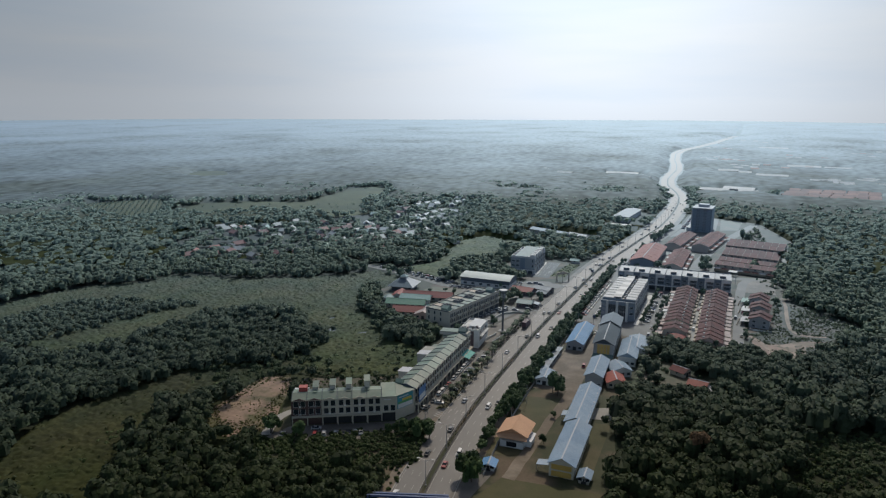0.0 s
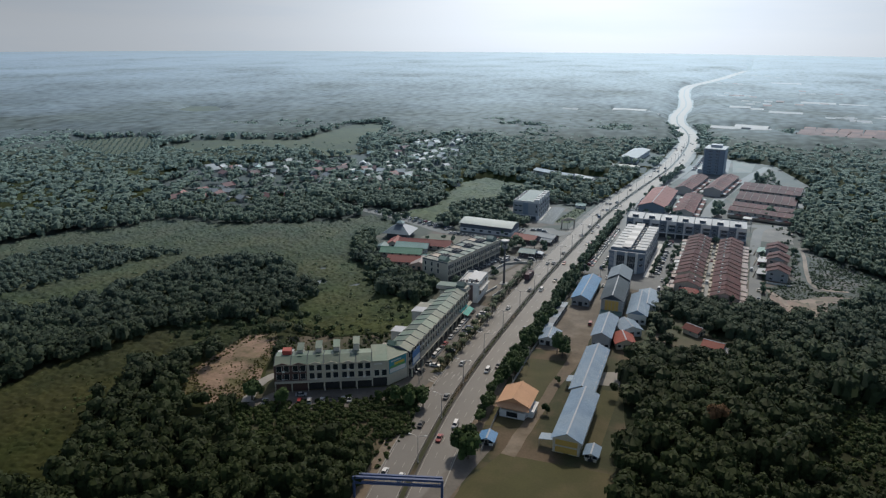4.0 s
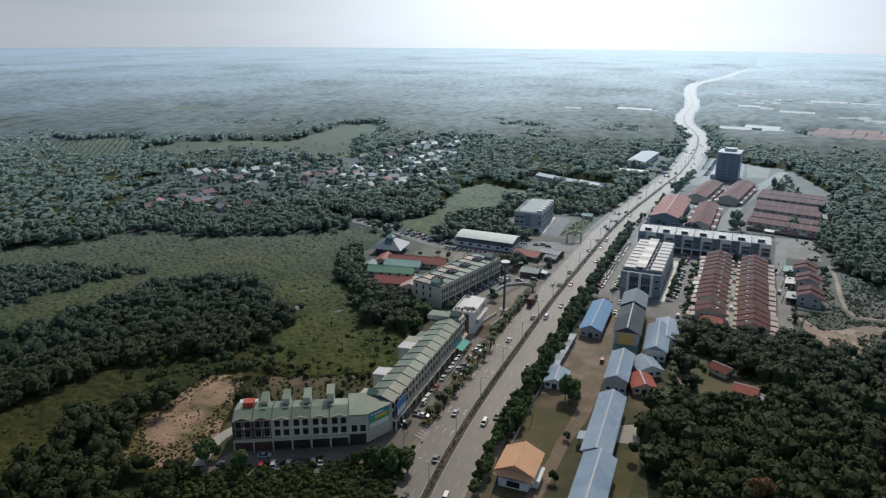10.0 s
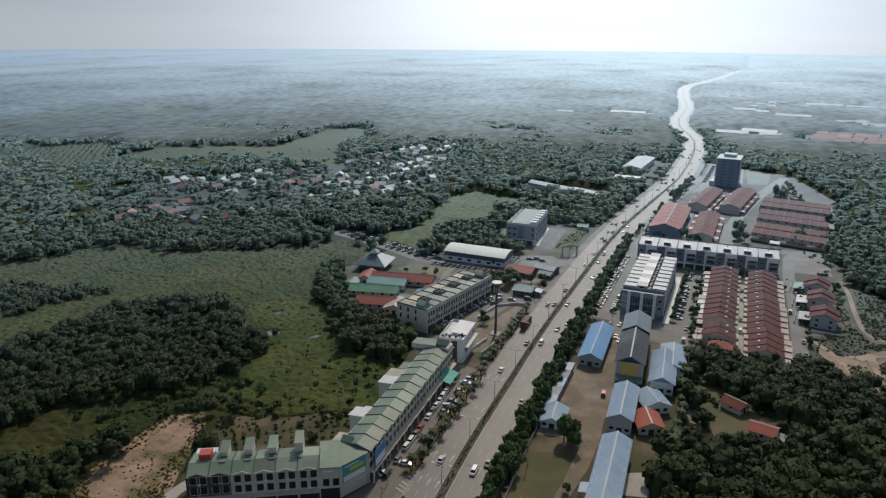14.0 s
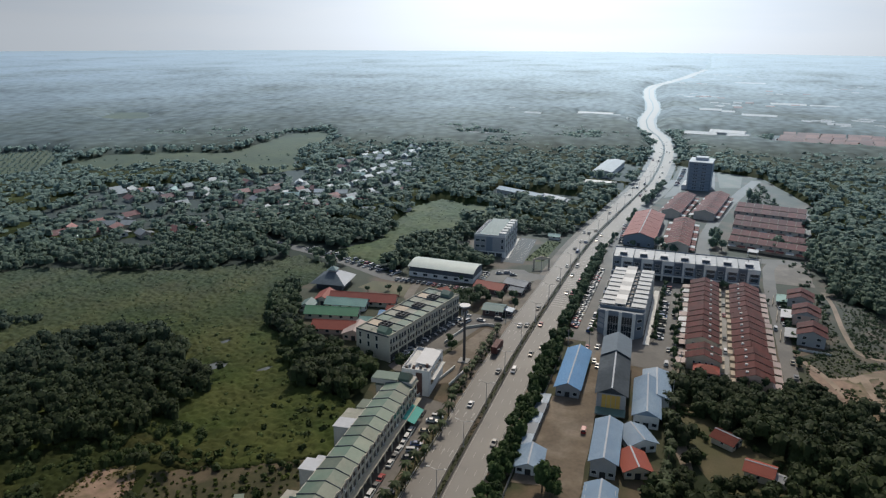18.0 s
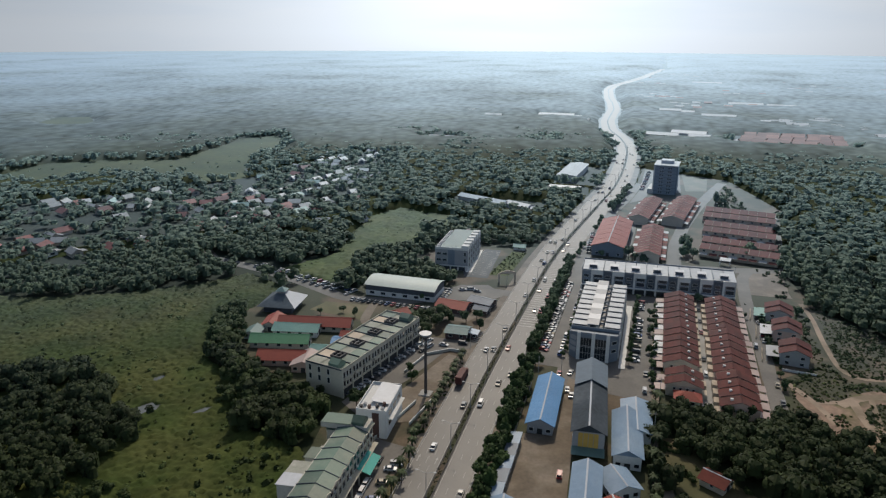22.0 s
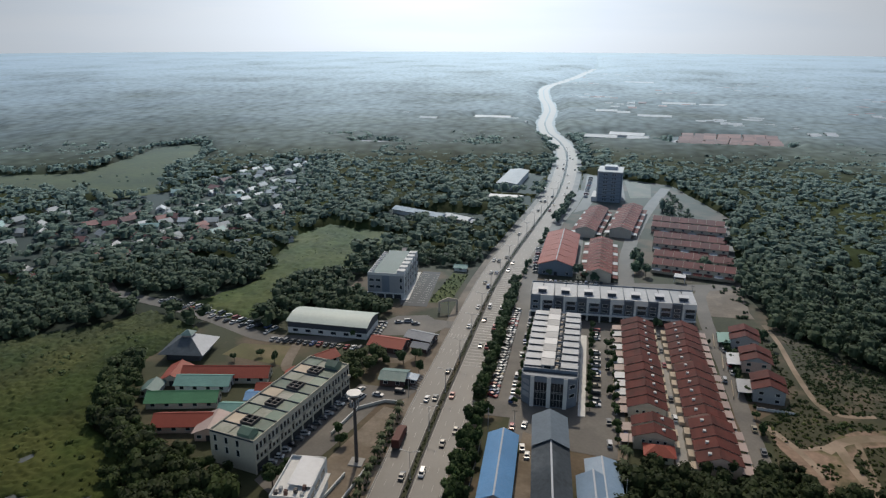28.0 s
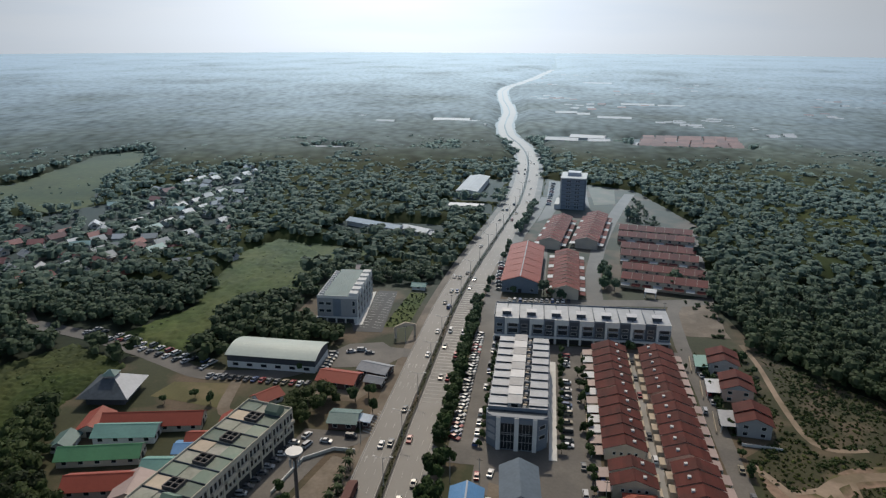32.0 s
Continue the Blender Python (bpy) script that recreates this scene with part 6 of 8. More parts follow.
# -- school --
for nm, x, y, w, l, e, rdg, rz, roof, wall, lab in (
        ("school_block", -102.0, 345.5, 8.5, 33, 3.2, 5.6, 102, M_RRED3, M_CREAM, "long school block with a red metal roof"),
        ("school_block", -121.0, 341.0, 8, 12, 3.0, 5.0, 12, M_RRED3, M_CREAM, "short school block with a red roof"),
        ("school_block", -107.0, 337.6, 8.5, 20, 3.2, 5.0, 101, M_RTEAL, M_WHITE, "school block with a pale teal roof"),
        ("school_block", -107.8, 324.4, 7.5, 25, 3.2, 5.4, 104, M_RGREEN2, M_CREAM, "long school block with a bright green roof"),
        ("school_block", -99.0, 310.6, 8.5, 19, 3.2, 5.4, 104, M_RRED3, M_PINK, "pink school block with a red roof"),
        ("school_block", -87.5, 309.8, 9.5, 11.5, 3.4, 5.2, 12, M_RPINK, M_PINK, "school block with a faded pinkish roof"),
        ("school_hut", -86.8, 322.0, 6.5, 9, 2.8, 4.2, 100, M_RTEAL, M_WHITE, "small hut with a pale teal roof"),
        ("school_hut", -82.0, 331.6, 6.5, 8, 3.0, 4.0, 102, M_RBLUE2, M_WHITE, "hut with a blue sheet roof"),
        ("school_hut", -79.6, 336.8, 8, 9.5, 3.2, 5.2, 100, M_RRED3, M_PINK, "hut with an orange-red roof"),
        ("school_hut", -75.5, 346.5, 5.5, 10, 3.4, 5.0, 12, M_RRED3, M_PINK, "narrow hut with a red roof"),
        ("school_hut", -70.0, 367.2, 7, 9, 3.0, 4.8, -35, M_RRED3, M_WHITE, "hut with a red roof by the playground"),
        ("school_hut", -124.0, 329.2, 6, 8, 2.8, 4.2, 10, M_RTEALD, M_WHITE, "hut with a dull teal roof"),
        ("food_stall", -48.0, 385.2, 9.5, 15, 3.2, 5.0, 84, M_RRED3, M_BROWN, "open food stall under a faded red roof"),
        ("food_stall", -37.6, 357.0, 8.5, 9.5, 3.2, 4.4, 92, M_RTEALD, M_BROWN, "food stall with a dark teal sheet roof"),
        ("food_stall", -31.8, 357.2, 6.0, 4.0, 2.8, 3.2, 0, M_RBLUE, M_BROWN, "small shelter with a pale sheet roof"),
        ("food_stall", -36.0, 395.0, 7.5, 12, 3.0, 4.4, 76, M_RGREY, M_BROWN, "workshop shed with a grey roof"),
        ("food_stall", -34.0, 386.0, 4.5, 7, 2.6, 3.6, 80, M_RGREY, M_BROWN, "lean-to shed with a grey roof"),
        ("house", -70.0, 512.0, 8, 12, 3.2, 5.2, 100, M_RPINK, M_BEIGE, "lone house with a faded pink roof among trees"),
        ("gate_hut", -36.6, 492.0, 4.0, 7, 2.6, 3.6, 90, M_RTEAL, M_WHITE, "little hut with a teal roof by the road")):
    hall(nm, x, y, w, l, e, rdg, rz, roof, wall, lab, cap=roof)

# -- prayer pavilion: hipped roof with a raised lantern --
ob = thing("pavilion", -128.5, 362.5, 0.05, 8, "open pavilion with a grey hipped roof and small lantern", "building")
part("wall", Shape().box(-7, -7, -0.2, 7, 7, 3.4), M_DARKW, ob)
A, B, z0, z1 = 9.5, 2.2, 3.6, 8.2
for k, (p, q) in enumerate((((-A, -A), (A, -A)), ((A, -A), (A, A)), ((A, A), (-A, A)), ((-A, A), (-A, -A)))):
    f = B / A
    s = Shape().slab((p[0], p[1], z0), (q[0], q[1], z0), (q[0] * f, q[1] * f, z1), (p[0] * f, p[1] * f, z1), 0.15)
    # east slope white, the rest dark: its brighter light put into the colour
    part("roof_slope", s, M_RWHITE if k == 1 else M_RDARK, ob)
part("lantern", Shape().box(-1.9, -1.9, 8.0, 1.9, 1.9, 9.2), M_GREYW, ob)
s = Shape().add([(-2.6, -2.6, 9.2), (2.6, -2.6, 9.2), (2.6, 2.6, 9.2), (-2.6, 2.6, 9.2), (0, 0, 11.0)], [(0, 1, 4), (1, 2, 4), (2, 3, 4), (3, 0, 4), (3, 2, 1, 0)])
part("lantern_roof", s, M_RTEALD, ob)

# -- warehouse with a curved roof --
ob = thing("warehouse", -78.5, 399.5, 0.05, 0, "warehouse with a pale green curved metal roof", "building")
W, D = 37.0, 16.5
part("wall", Shape().box(-W / 2, -D / 2, 2.8, W / 2, D / 2, 6.0), M_DARKW, ob, "dark glazed upper wall")
part("plinth_wall", Shape().box(-W / 2 - 0.1, -D / 2 - 0.1, -0.2, W / 2 + 0.1, D / 2 + 0.1, 2.8), M_WHITE, ob)
arc = [(-D / 2 - 0.8 + (D + 1.6) * k / 10, 5.8 + 1.9 * math.sin(math.pi * k / 10)) for k in range(11)]
for k in range(10):
    (ya, za), (yb, zb) = arc[k], arc[k + 1]
    part("roof_sheet", Shape().slab((-W / 2 - 0.6, ya, za), (W / 2 + 0.6, ya, za), (W / 2 + 0.6, yb, zb), (-W / 2 - 0.6, yb, zb), 0.1), M_RPALE, ob)
for xx in (-W / 2, W / 2 - 0.2):
    s = Shape().prism([(y, z - 0.12) for y, z in arc[1:-1]] + [(D / 2, 5.9), (-D / 2, 5.9)], xx, xx + 0.2)
    s.v = [(b, a, c) for a, b, c in s.v]
    part("end_wall", s, M_DARKW, ob)
windows(ob, WIN_W, [(-15 + 6 * k, -D / 2 - 0.1, 0.9) for k in range(6)])

# -- grey office block with stepped roofs --
ob = thing("office_block", -67.5, 461.5, 0.05, 3, "pale grey three-storey office block with stepped sheet roofs", "building")
W, D = 19.0, 37.0
part("wall", Shape().box(-W / 2, -D / 2, -0.2, W / 2, D / 2, 11.6), M_GREYW, ob)
for k in range(6):
    y0 = -D / 2 + D * k / 6
    part("roof_sheet", Shape().slab((-W / 2 + 2.8, y0 + 0.2, 12.0), (W / 2 - 4.2, y0 + 0.2, 12.0), (W / 2 - 4.2, y0 + D / 6 - 0.3, 13.4), (-W / 2 + 2.8, y0 + D / 6 - 0.3, 13.4), 0.12), M_RTEALD, ob)
    part("stair_head", Shape().box(W / 2 - 4.0, y0 + 1.2, 11.6, W / 2, y0 + 5.0, 14.0), M_WHITE, ob)
    part("fin", Shape().box(W / 2, y0 + 0.1, 0, W / 2 + 0.5, y0 + 0.7, 12.4), M_WHITE, ob)
    windows(ob, WIN_XL, [(W / 2, y0 + D / 12 + 0.3, z) for z in (1.0, 4.6, 8.2)], 90)
part("parapet", Shape().box(-W / 2, -D / 2, 11.6, W / 2, -D / 2 + 0.25, 12.9).box(-W / 2, -D / 2 + 0.25, 11.6, -W / 2 + 0.25, D / 2, 12.6), M_WHITE, ob)
part("dark_panel", Shape().box(-1.9, -D / 2 - 0.12, 2.7, 1.9, -D / 2, 11.5), M_SLATE, ob, "blue-grey cladding panel")
windows(ob, WIN_W, [(x, -D / 2, z) for x in (-7.4, -4.0) for z in (4.6, 8.2)])
windows(ob, WIN_T, [(7.9, -D / 2, z) for z in (4.4, 8.2)])
for k in range(4):
    part("shop_opening", Shape().box(-8.6 + 4.4 * k, -D / 2 - 1.44, 0.1, -5.0 + 4.4 * k, -D / 2 - 1.38, 2.2), M_OPENING_SHADE, ob)
for k in range(13):
    part("terrace_post", Shape().box(-W / 2 + 0.3, -D / 2 + 0.8 + 2.8 * k, 11.6, -W / 2 + 2.4, -D / 2 + 1.5 + 2.8 * k, 12.9), M_WHITE, ob)
part("podium", Shape().box(-W / 2 - 0.2, -D / 2 - 1.4, -0.2, W / 2 + 0.2, -D / 2 - 0.15, 2.6), M_WHITE, ob)

# -- mast with a round head --
ob = thing("telecom_mast", -34.6, 303.2, 0.1, 0, "tall dark telecom mast with a pale round head", "mast")
part("pole", Shape().post(0, 0, -0.2, 23.0, 0.62, 0.45, 12), M_DSTEEL, ob)
part("head_disc", Shape().post(0, 0, 24.2, 24.8, 2.3, 2.3, 18), M_STEEL, ob, "pale round platform")
part("head_drum", Shape().post(0, 0, 22.6, 24.2, 0.9, 2.1, 16), M_DSTEEL, ob)
for k in range(9):
    a = k * 2 * math.pi / 9
    part("antenna", Shape().box(-0.16, -0.1, 20.2, 0.16, 0.1, 22.4), M_GREYW, ob, at=pose(1.35 * math.cos(a), 1.35 * math.sin(a), 0, 0, 0, math.degrees(a) + 90))
    part("antenna_bracket", Shape().box(-0.04, -1.3, 21.2, 0.04, -0.4, 21.3), M_DSTEEL, ob, at=pose(0, 0, 0, 0, 0, math.degrees(a)))
part("base_slab", Shape().box(-2.2, -2.2, -0.2, 2.2, 2.2, 0.4), M_CONC, ob)

# -- eastern school halls with blue roofs --
PEACH_X, PEACH_Y = 13.0, 181.6
ob = thing("peach_house", PEACH_X, PEACH_Y, 0.05, 3, "two-storey white house with a peach tiled gable roof", "house")
part("wall", Shape().box(-5, -5.6, -0.2, 5, 5.6, 5.2), M_WHITE, ob)
for sh in gable_roof(10.0, 11.2, 5.3, 7.6, 1.2, 0.2, 1.2)[:2]:
    part("roof_slope", sh, M_RPEACH, ob)
part("ridge_cap", gable_roof(10.0, 11.2, 5.3, 7.6, 1.2, 0.2, 1.2)[2], M_RPEACH, ob)
for ya in (-5.6, 5.4):
    part("gable", Shape().prism([(-5, 5.2), (5, 5.2), (0, 7.35)], ya, ya + 0.2), M_RPEACH, ob)
part("skirt_roof", Shape().slab((-6.2, -8.2, 3.9), (6.2, -8.2, 3.9), (5.6, -5.62, 5.25), (-5.6, -5.62, 5.25), 0.15), M_RPEACH, ob)
part("porch_wall", Shape().box(-4.6, -7.6, -0.2, 4.6, -5.62, 2.7), M_WHITE, ob)
windows(ob, WIN_W, [(-2.4, -5.62, 3.0), (2.4, -5.62, 3.0)])
windows(ob, WIN_XL, [(0, -7.6, 0.4)])
windows(ob, WIN_M, [(5, -3, 3.2), (5, 2.5, 3.2), (5, 2.5, 0.6)], 90)
part("side_wing", Shape().box(5.02, -5.0, -0.2, 7.0, 2.0, 2.6), M_WHITE, ob)
part("wing_roof", Shape().slab((5.02, -5.3, 3.1), (7.4, -5.3, 2.7), (7.4, 2.3, 2.7), (5.02, 2.3, 3.1), 0.12), M_RWHITE, ob)
hall("blue_hut", 10.8, 156.8, 4.2, 4.8, 2.3, 3.2, 8, M_RBLUE2, M_WHITE, "little guard hut with a bright blue roof", "hut", wins=WIN_S)

h1 = hall("hall", 35.6, 177.0, 8.8, 33, 5.6, 7.8, 2.5, M_RBLUE, M_CREAM, "two-storey school hall with pale blue roof and yellow front", "building", "blue-roofed halls", gablemat=M_CREAM, low=M_CREAM, wins=WIN_W)
for z0, z1 in ((0.3, 2.4), (3.0, 4.9)):
    part("yellow_band", Shape().box(-3.6, -16.62, z0, 3.6, -16.52, z1), M_YELLOW, h1)
part("lean_to_roof", Shape().slab((-9.4, -15.5, 3.0), (-4.5, -15.5, 3.6), (-4.5, -11.5, 3.6), (-9.4, -11.5, 3.0), 0.12), M_RBLUE, h1)
for yy in (-15.2, -11.8):
    part("lean_to_post", Shape().post(-9.2, yy, -0.2, 2.95, 0.08), M_STEEL, h1)
h2 = hall("hall", 32.2, 214.0, 8.2, 38, 5.4, 7.4, 3.0, M_RBLUE, M_YELLOW, "long school hall with a pale blue ridged roof", "building", "blue-roofed halls", low=M_CREAM, wins=WIN_W)
part("lean_to_roof", Shape().slab((-7.6, -10, 3.0), (-4.2, -10, 3.6), (-4.2, -5, 3.6), (-7.6, -5, 3.0), 0.12), M_RBLUE, h2)
for yy in (-9.7, -5.3):
    part("lean_to_post", Shape().post(-7.4, yy, -0.2, 2.95, 0.08), M_STEEL, h2)
hall("hall", 29.4, 256.0, 7.6, 24, 6.0, 7.8, 3.5, M_RBLUE, M_YELLOW, "school hall with pale blue roof and ochre gable", "building", "blue-roofed halls", low=M_GREYW, wins=WIN_W)
hall("hall", 44.4, 162.5, 3.6, 5.5, 2.6, 3.3, 2.5, M_RBLUE, M_CREAM, "small annex with a blue roof beside the hall", "building", wins=WIN_S)
dk = hall("dark_roof_hall", 25.6, 304.5, 10.0, 47, 9.0, 11.6, 4.5, M_RDARK, M_GREYW, "tall hall with dark slate-grey roof and ochre front", "building", gablemat=M_RDARK, low=M_GREYW, wins=WIN_W)
for k in range(4):
    part("yellow_panel", Shape().box(-3.2 + k * 1.62, -23.66, 2.6, -1.75 + k * 1.62, -23.55, 8.4), M_YELLOW, dk)
part("raised_ridge", Shape().prism([(-5.8, 9.35), (0, 12.3), (5.8, 9.35), (0, 11.95)], 6, 23.9), M_RDARK2, dk, "paler blue-grey roof section")
part("canopy", Shape().slab((-5.2, -27.5, 2.7), (5.2, -27.5, 2.7), (5.2, -23.6, 3.4), (-5.2, -23.6, 3.4), 0.12), M_RTEALD, dk)
hall("twin_hall", 39.0, 291.0, 8.4, 27, 5.0, 7.2, 4, M_RBLUE, M_CREAM, "hall with a pale blue roof and white gable", "building", "blue-roofed halls", gablemat=M_RBLUE, low=M_WHITE, wins=WIN_W)
hall("twin_hall", 41.4, 304.0, 9.0, 21, 4.2, 5.6, 4, M_RBLUE, M_CREAM, "lower hall with a pale blue roof", "building", "blue-roofed halls", low=M_WHITE, doors=False)
hall("canteen", 38.0, 266.5, 9.0, 10, 3.6, 5.4, 30, M_RBLUE, M_CREAM, "canteen with a blue-green sheet roof", "building", "blue-roofed halls", low=M_WHITE, wins=WIN_S)
hall("red_hut", 38.6, 252.0, 8.0, 10, 3.2, 5.0, 20, M_RRED3, M_BEIGE, "hut with a bright red roof between halls", "building", wins=WIN_S)
hall("long_blue_hall", 10.0, 306.0, 8.6, 34, 4.2, 6.2, 2.4, M_RBLUE2, M_GREYW, "long hall with a bright blue ridged roof", "building", "blue-roofed halls", low=M_GREYW, wins=WIN_M, gablemat=M_GREYW)
hall("blue_shed", 8.0, 242.8, 7.6, 11.0, 3.0, 4.6, 6, M_RBLUE, M_WHITE, "shed with a pale blue roof at the yard corner", "building", wins=WIN_S)
for k in range(5):
    ob = thing("kiosk", 4.4 - 0.1 * k, 252.6 + k * 7.0, 0.05, 2.0, "narrow kiosk with a grey-blue lean-to roof", "kiosk", "kiosks along the yard")
    part("wall", Shape().box(-1.6, -3.3, -0.1, 1.6, 3.3, 2.4), M_GREYW, ob)
    part("roof_sheet", Shape().slab((-2.0, -3.45, 2.6), (2.0, -3.45, 3.0), (2.0, 3.45, 3.0), (-2.0, 3.45, 2.6), 0.1), M_SLATE if k % 2 else M_RBLUE, ob)
    part("counter_opening", Shape().box(1.58, -2.4, 0.9, 1.64, 2.4, 2.1), M_OPENING_SHADE, ob)
hall("red_roof_house", 75.0, 262.2, 6.4, 8.0, 3.2, 4.6, 78, M_RRED3, M_BEIGE, "house with an orange-red roof in a clearing", "house", wins=WIN_S)
hall("red_roof_house", 81.4, 260.0, 3.4, 5.5, 2.4, 3.1, 70, M_RGREY, M_BEIGE, "low annex with a faded grey sheet roof", "house", wins=WIN_S)
hall("brown_roof_house", 65.8, 277.5, 6.0, 7.5, 2.8, 4.2, 60, M_RRED2, M_BEIGE, "old house with brown tiles among trees", "house", wins=WIN_S)

# -- white shop blocks --
ob = thing("white_shop_block", 12.0, 350.0, 0.05, 0, "white shop block with stepped white roof panels", "building", "white shop blocks")
W, N, U, TOP = 20.0, 10, 6.2, 11.6
part("wall", Shape().box(0, 3.2, -0.2, W, N * U, TOP - 0.6), M_GREYW, ob)
s = Shape().add([(3.6, 0.0, -0.2), (W - 3.6, 0.0, -0.2), (W, 3.19, -0.2), (0, 3.19, -0.2), (3.6, 0.0, TOP), (W - 3.6, 0.0, TOP), (W, 3.19, TOP), (0, 3.19, TOP)],
                [(0, 1, 5, 4), (1, 2, 6, 5), (3, 0, 4, 7), (4, 5, 6, 7), (2, 3, 7, 6)])
part("front_bay", s, M_SLATE, ob)
# deck coloured dark to stand for shadow in the gaps between panels
part("roof_deck", Shape().box(0.3, 3.3, TOP - 0.6, W - 0.3, N * U - 0.2, TOP - 0.5), M_RDARK, ob)
for k in range(N):
    y0 = k * U + 0.3
    if k:
        for nm, xa, xb in (("west_roof_panel", 0.2, 6.4), ("east_roof_panel", 13.6, 19.8)):
            part(nm, Shape().slab((xa, y0, TOP - 0.3), (xb, y0, TOP - 0.3), (xb, y0 + 2.1, TOP - 0.1), (xa, y0 + 2.1, TOP - 0.1), 0.12), M_RWHITE, ob)
            part(nm, Shape().slab((xa, y0 + 2.3, TOP + 0.45), (xb, y0 + 2.3, TOP + 0.45), (xb, y0 + U - 0.7, TOP + 0.9), (xa, y0 + U - 0.7, TOP + 0.9), 0.15), M_RPALEBLUE, ob)
        q = part("roof_box", Shape().box(6.6, y0 + 1.4, TOP - 0.7, 11.0, y0 + U - 0.6, TOP + 1.5), M_GREYW, ob)
        part("box_roof", Shape().slab((6.3, y0 + 1.0, TOP + 1.55), (11.3, y0 + 1.0, TOP + 1.55), (11.3, y0 + U - 0.5, TOP + 2.1), (6.3, y0 + U - 0.5, TOP + 2.1), 0.14), M_RGREY if k % 2 else M_RWHITE, q)
        part("window", WIN_W, None, ob, at=pose(8.8, y0 + 1.4, TOP - 0.3))
        for j in range(3):
            part("roof_unit", Shape().box(11.5 + 0.2 * j, y0 + 0.6 + 1.6 * j, TOP - 0.6, 12.6 + 0.2 * j, y0 + 1.6 + 1.6 * j, TOP + 0.4), (M_DSTEEL, M_GREYW, M_BEIGE)[(k + j) % 3], ob)
    part("party_wall", Shape().box(0.1, y0 - 0.42, TOP - 0.6, W - 0.1, y0 - 0.22, TOP + 0.75), M_SLATE, ob)
    for xx, tn in ((0, -90), (W, 90)):
        if k:
            windows(ob, WIN_XL, [(xx, y0 + U / 2, z) for z in (4.4, 8.0)], tn)
            part("pier", Shape().box(xx - 0.3, y0 - 0.6, 0, xx + 0.3, y0 - 0.1, TOP - 0.2), M_WHITE, ob)
            part("shop_opening", Shape().box(xx - 0.03, y0 + 0.5, 0.1, xx + 0.03, y0 + U - 0.6, 3.4), M_OPENING_SHADE, ob)
for x0 in (3.4, 9.3, 15.2):
    part("front_fin", Shape().box(x0, -0.55, -0.1, x0 + 1.4, -0.01, TOP + 0.6), M_WHITE, ob)
for x0 in (4.85, 10.75):
    q = part("tall_glazing", Shape().box(x0 + 0.05, -0.2, 0.6, x0 + 4.4, -0.01, TOP - 1.5), M_GLASS, ob)
    for z in (3.3, 5.9, 6.5):
        part("transom", Shape().box(x0 + 0.05, -0.27, z, x0 + 4.4, -0.205, z + 0.14), M_GREYW, q)
    for dx in (1.1, 2.2, 3.3):
        part("mullion", Shape().box(x0 + dx, -0.29, 0.6, x0 + dx + 0.1, -0.205, TOP - 1.5), M_GREYW, q)
    part("lintel", Shape().box(x0 + 0.03, -0.42, TOP - 1.5, x0 + 4.42, -0.01, TOP + 0.2), M_SLATE, ob)
for sx, tn, xa in ((-1, -41.6, 1.8), (1, 41.6, W - 1.8)):
    part("side_panel", Shape().box(-2.1, -0.1, 0, 2.1, -0.02, TOP), M_SLATE, ob, at=pose(xa, 1.6, 0.0, 0, 0, tn))
    if sx > 0:
        windows(ob, WIN_W, [(xa + sx * 0.08, 1.5, z) for z in (4.2, 7.8)], tn)
    else:
        for z in (3.0, 5.6, 8.2):
            part("sign_panel", Shape().box(-1.8, -0.2, 0, 1.8, -0.12, 1.9), M_RGREY, ob, at=pose(xa, 1.6, z, 0, 0, tn))

ob = thing("white_shop_block", 8.0, 434.0, 0.05, 1.8, "long white shop block with dark glazed bays", "building", "white shop blocks")
N, U, D, TOP = 7, 10.8, 15.0, 11.2
part("wall", Shape().box(0, 0, -0.2, N * U, D, TOP - 0.3), M_SLATE, ob)
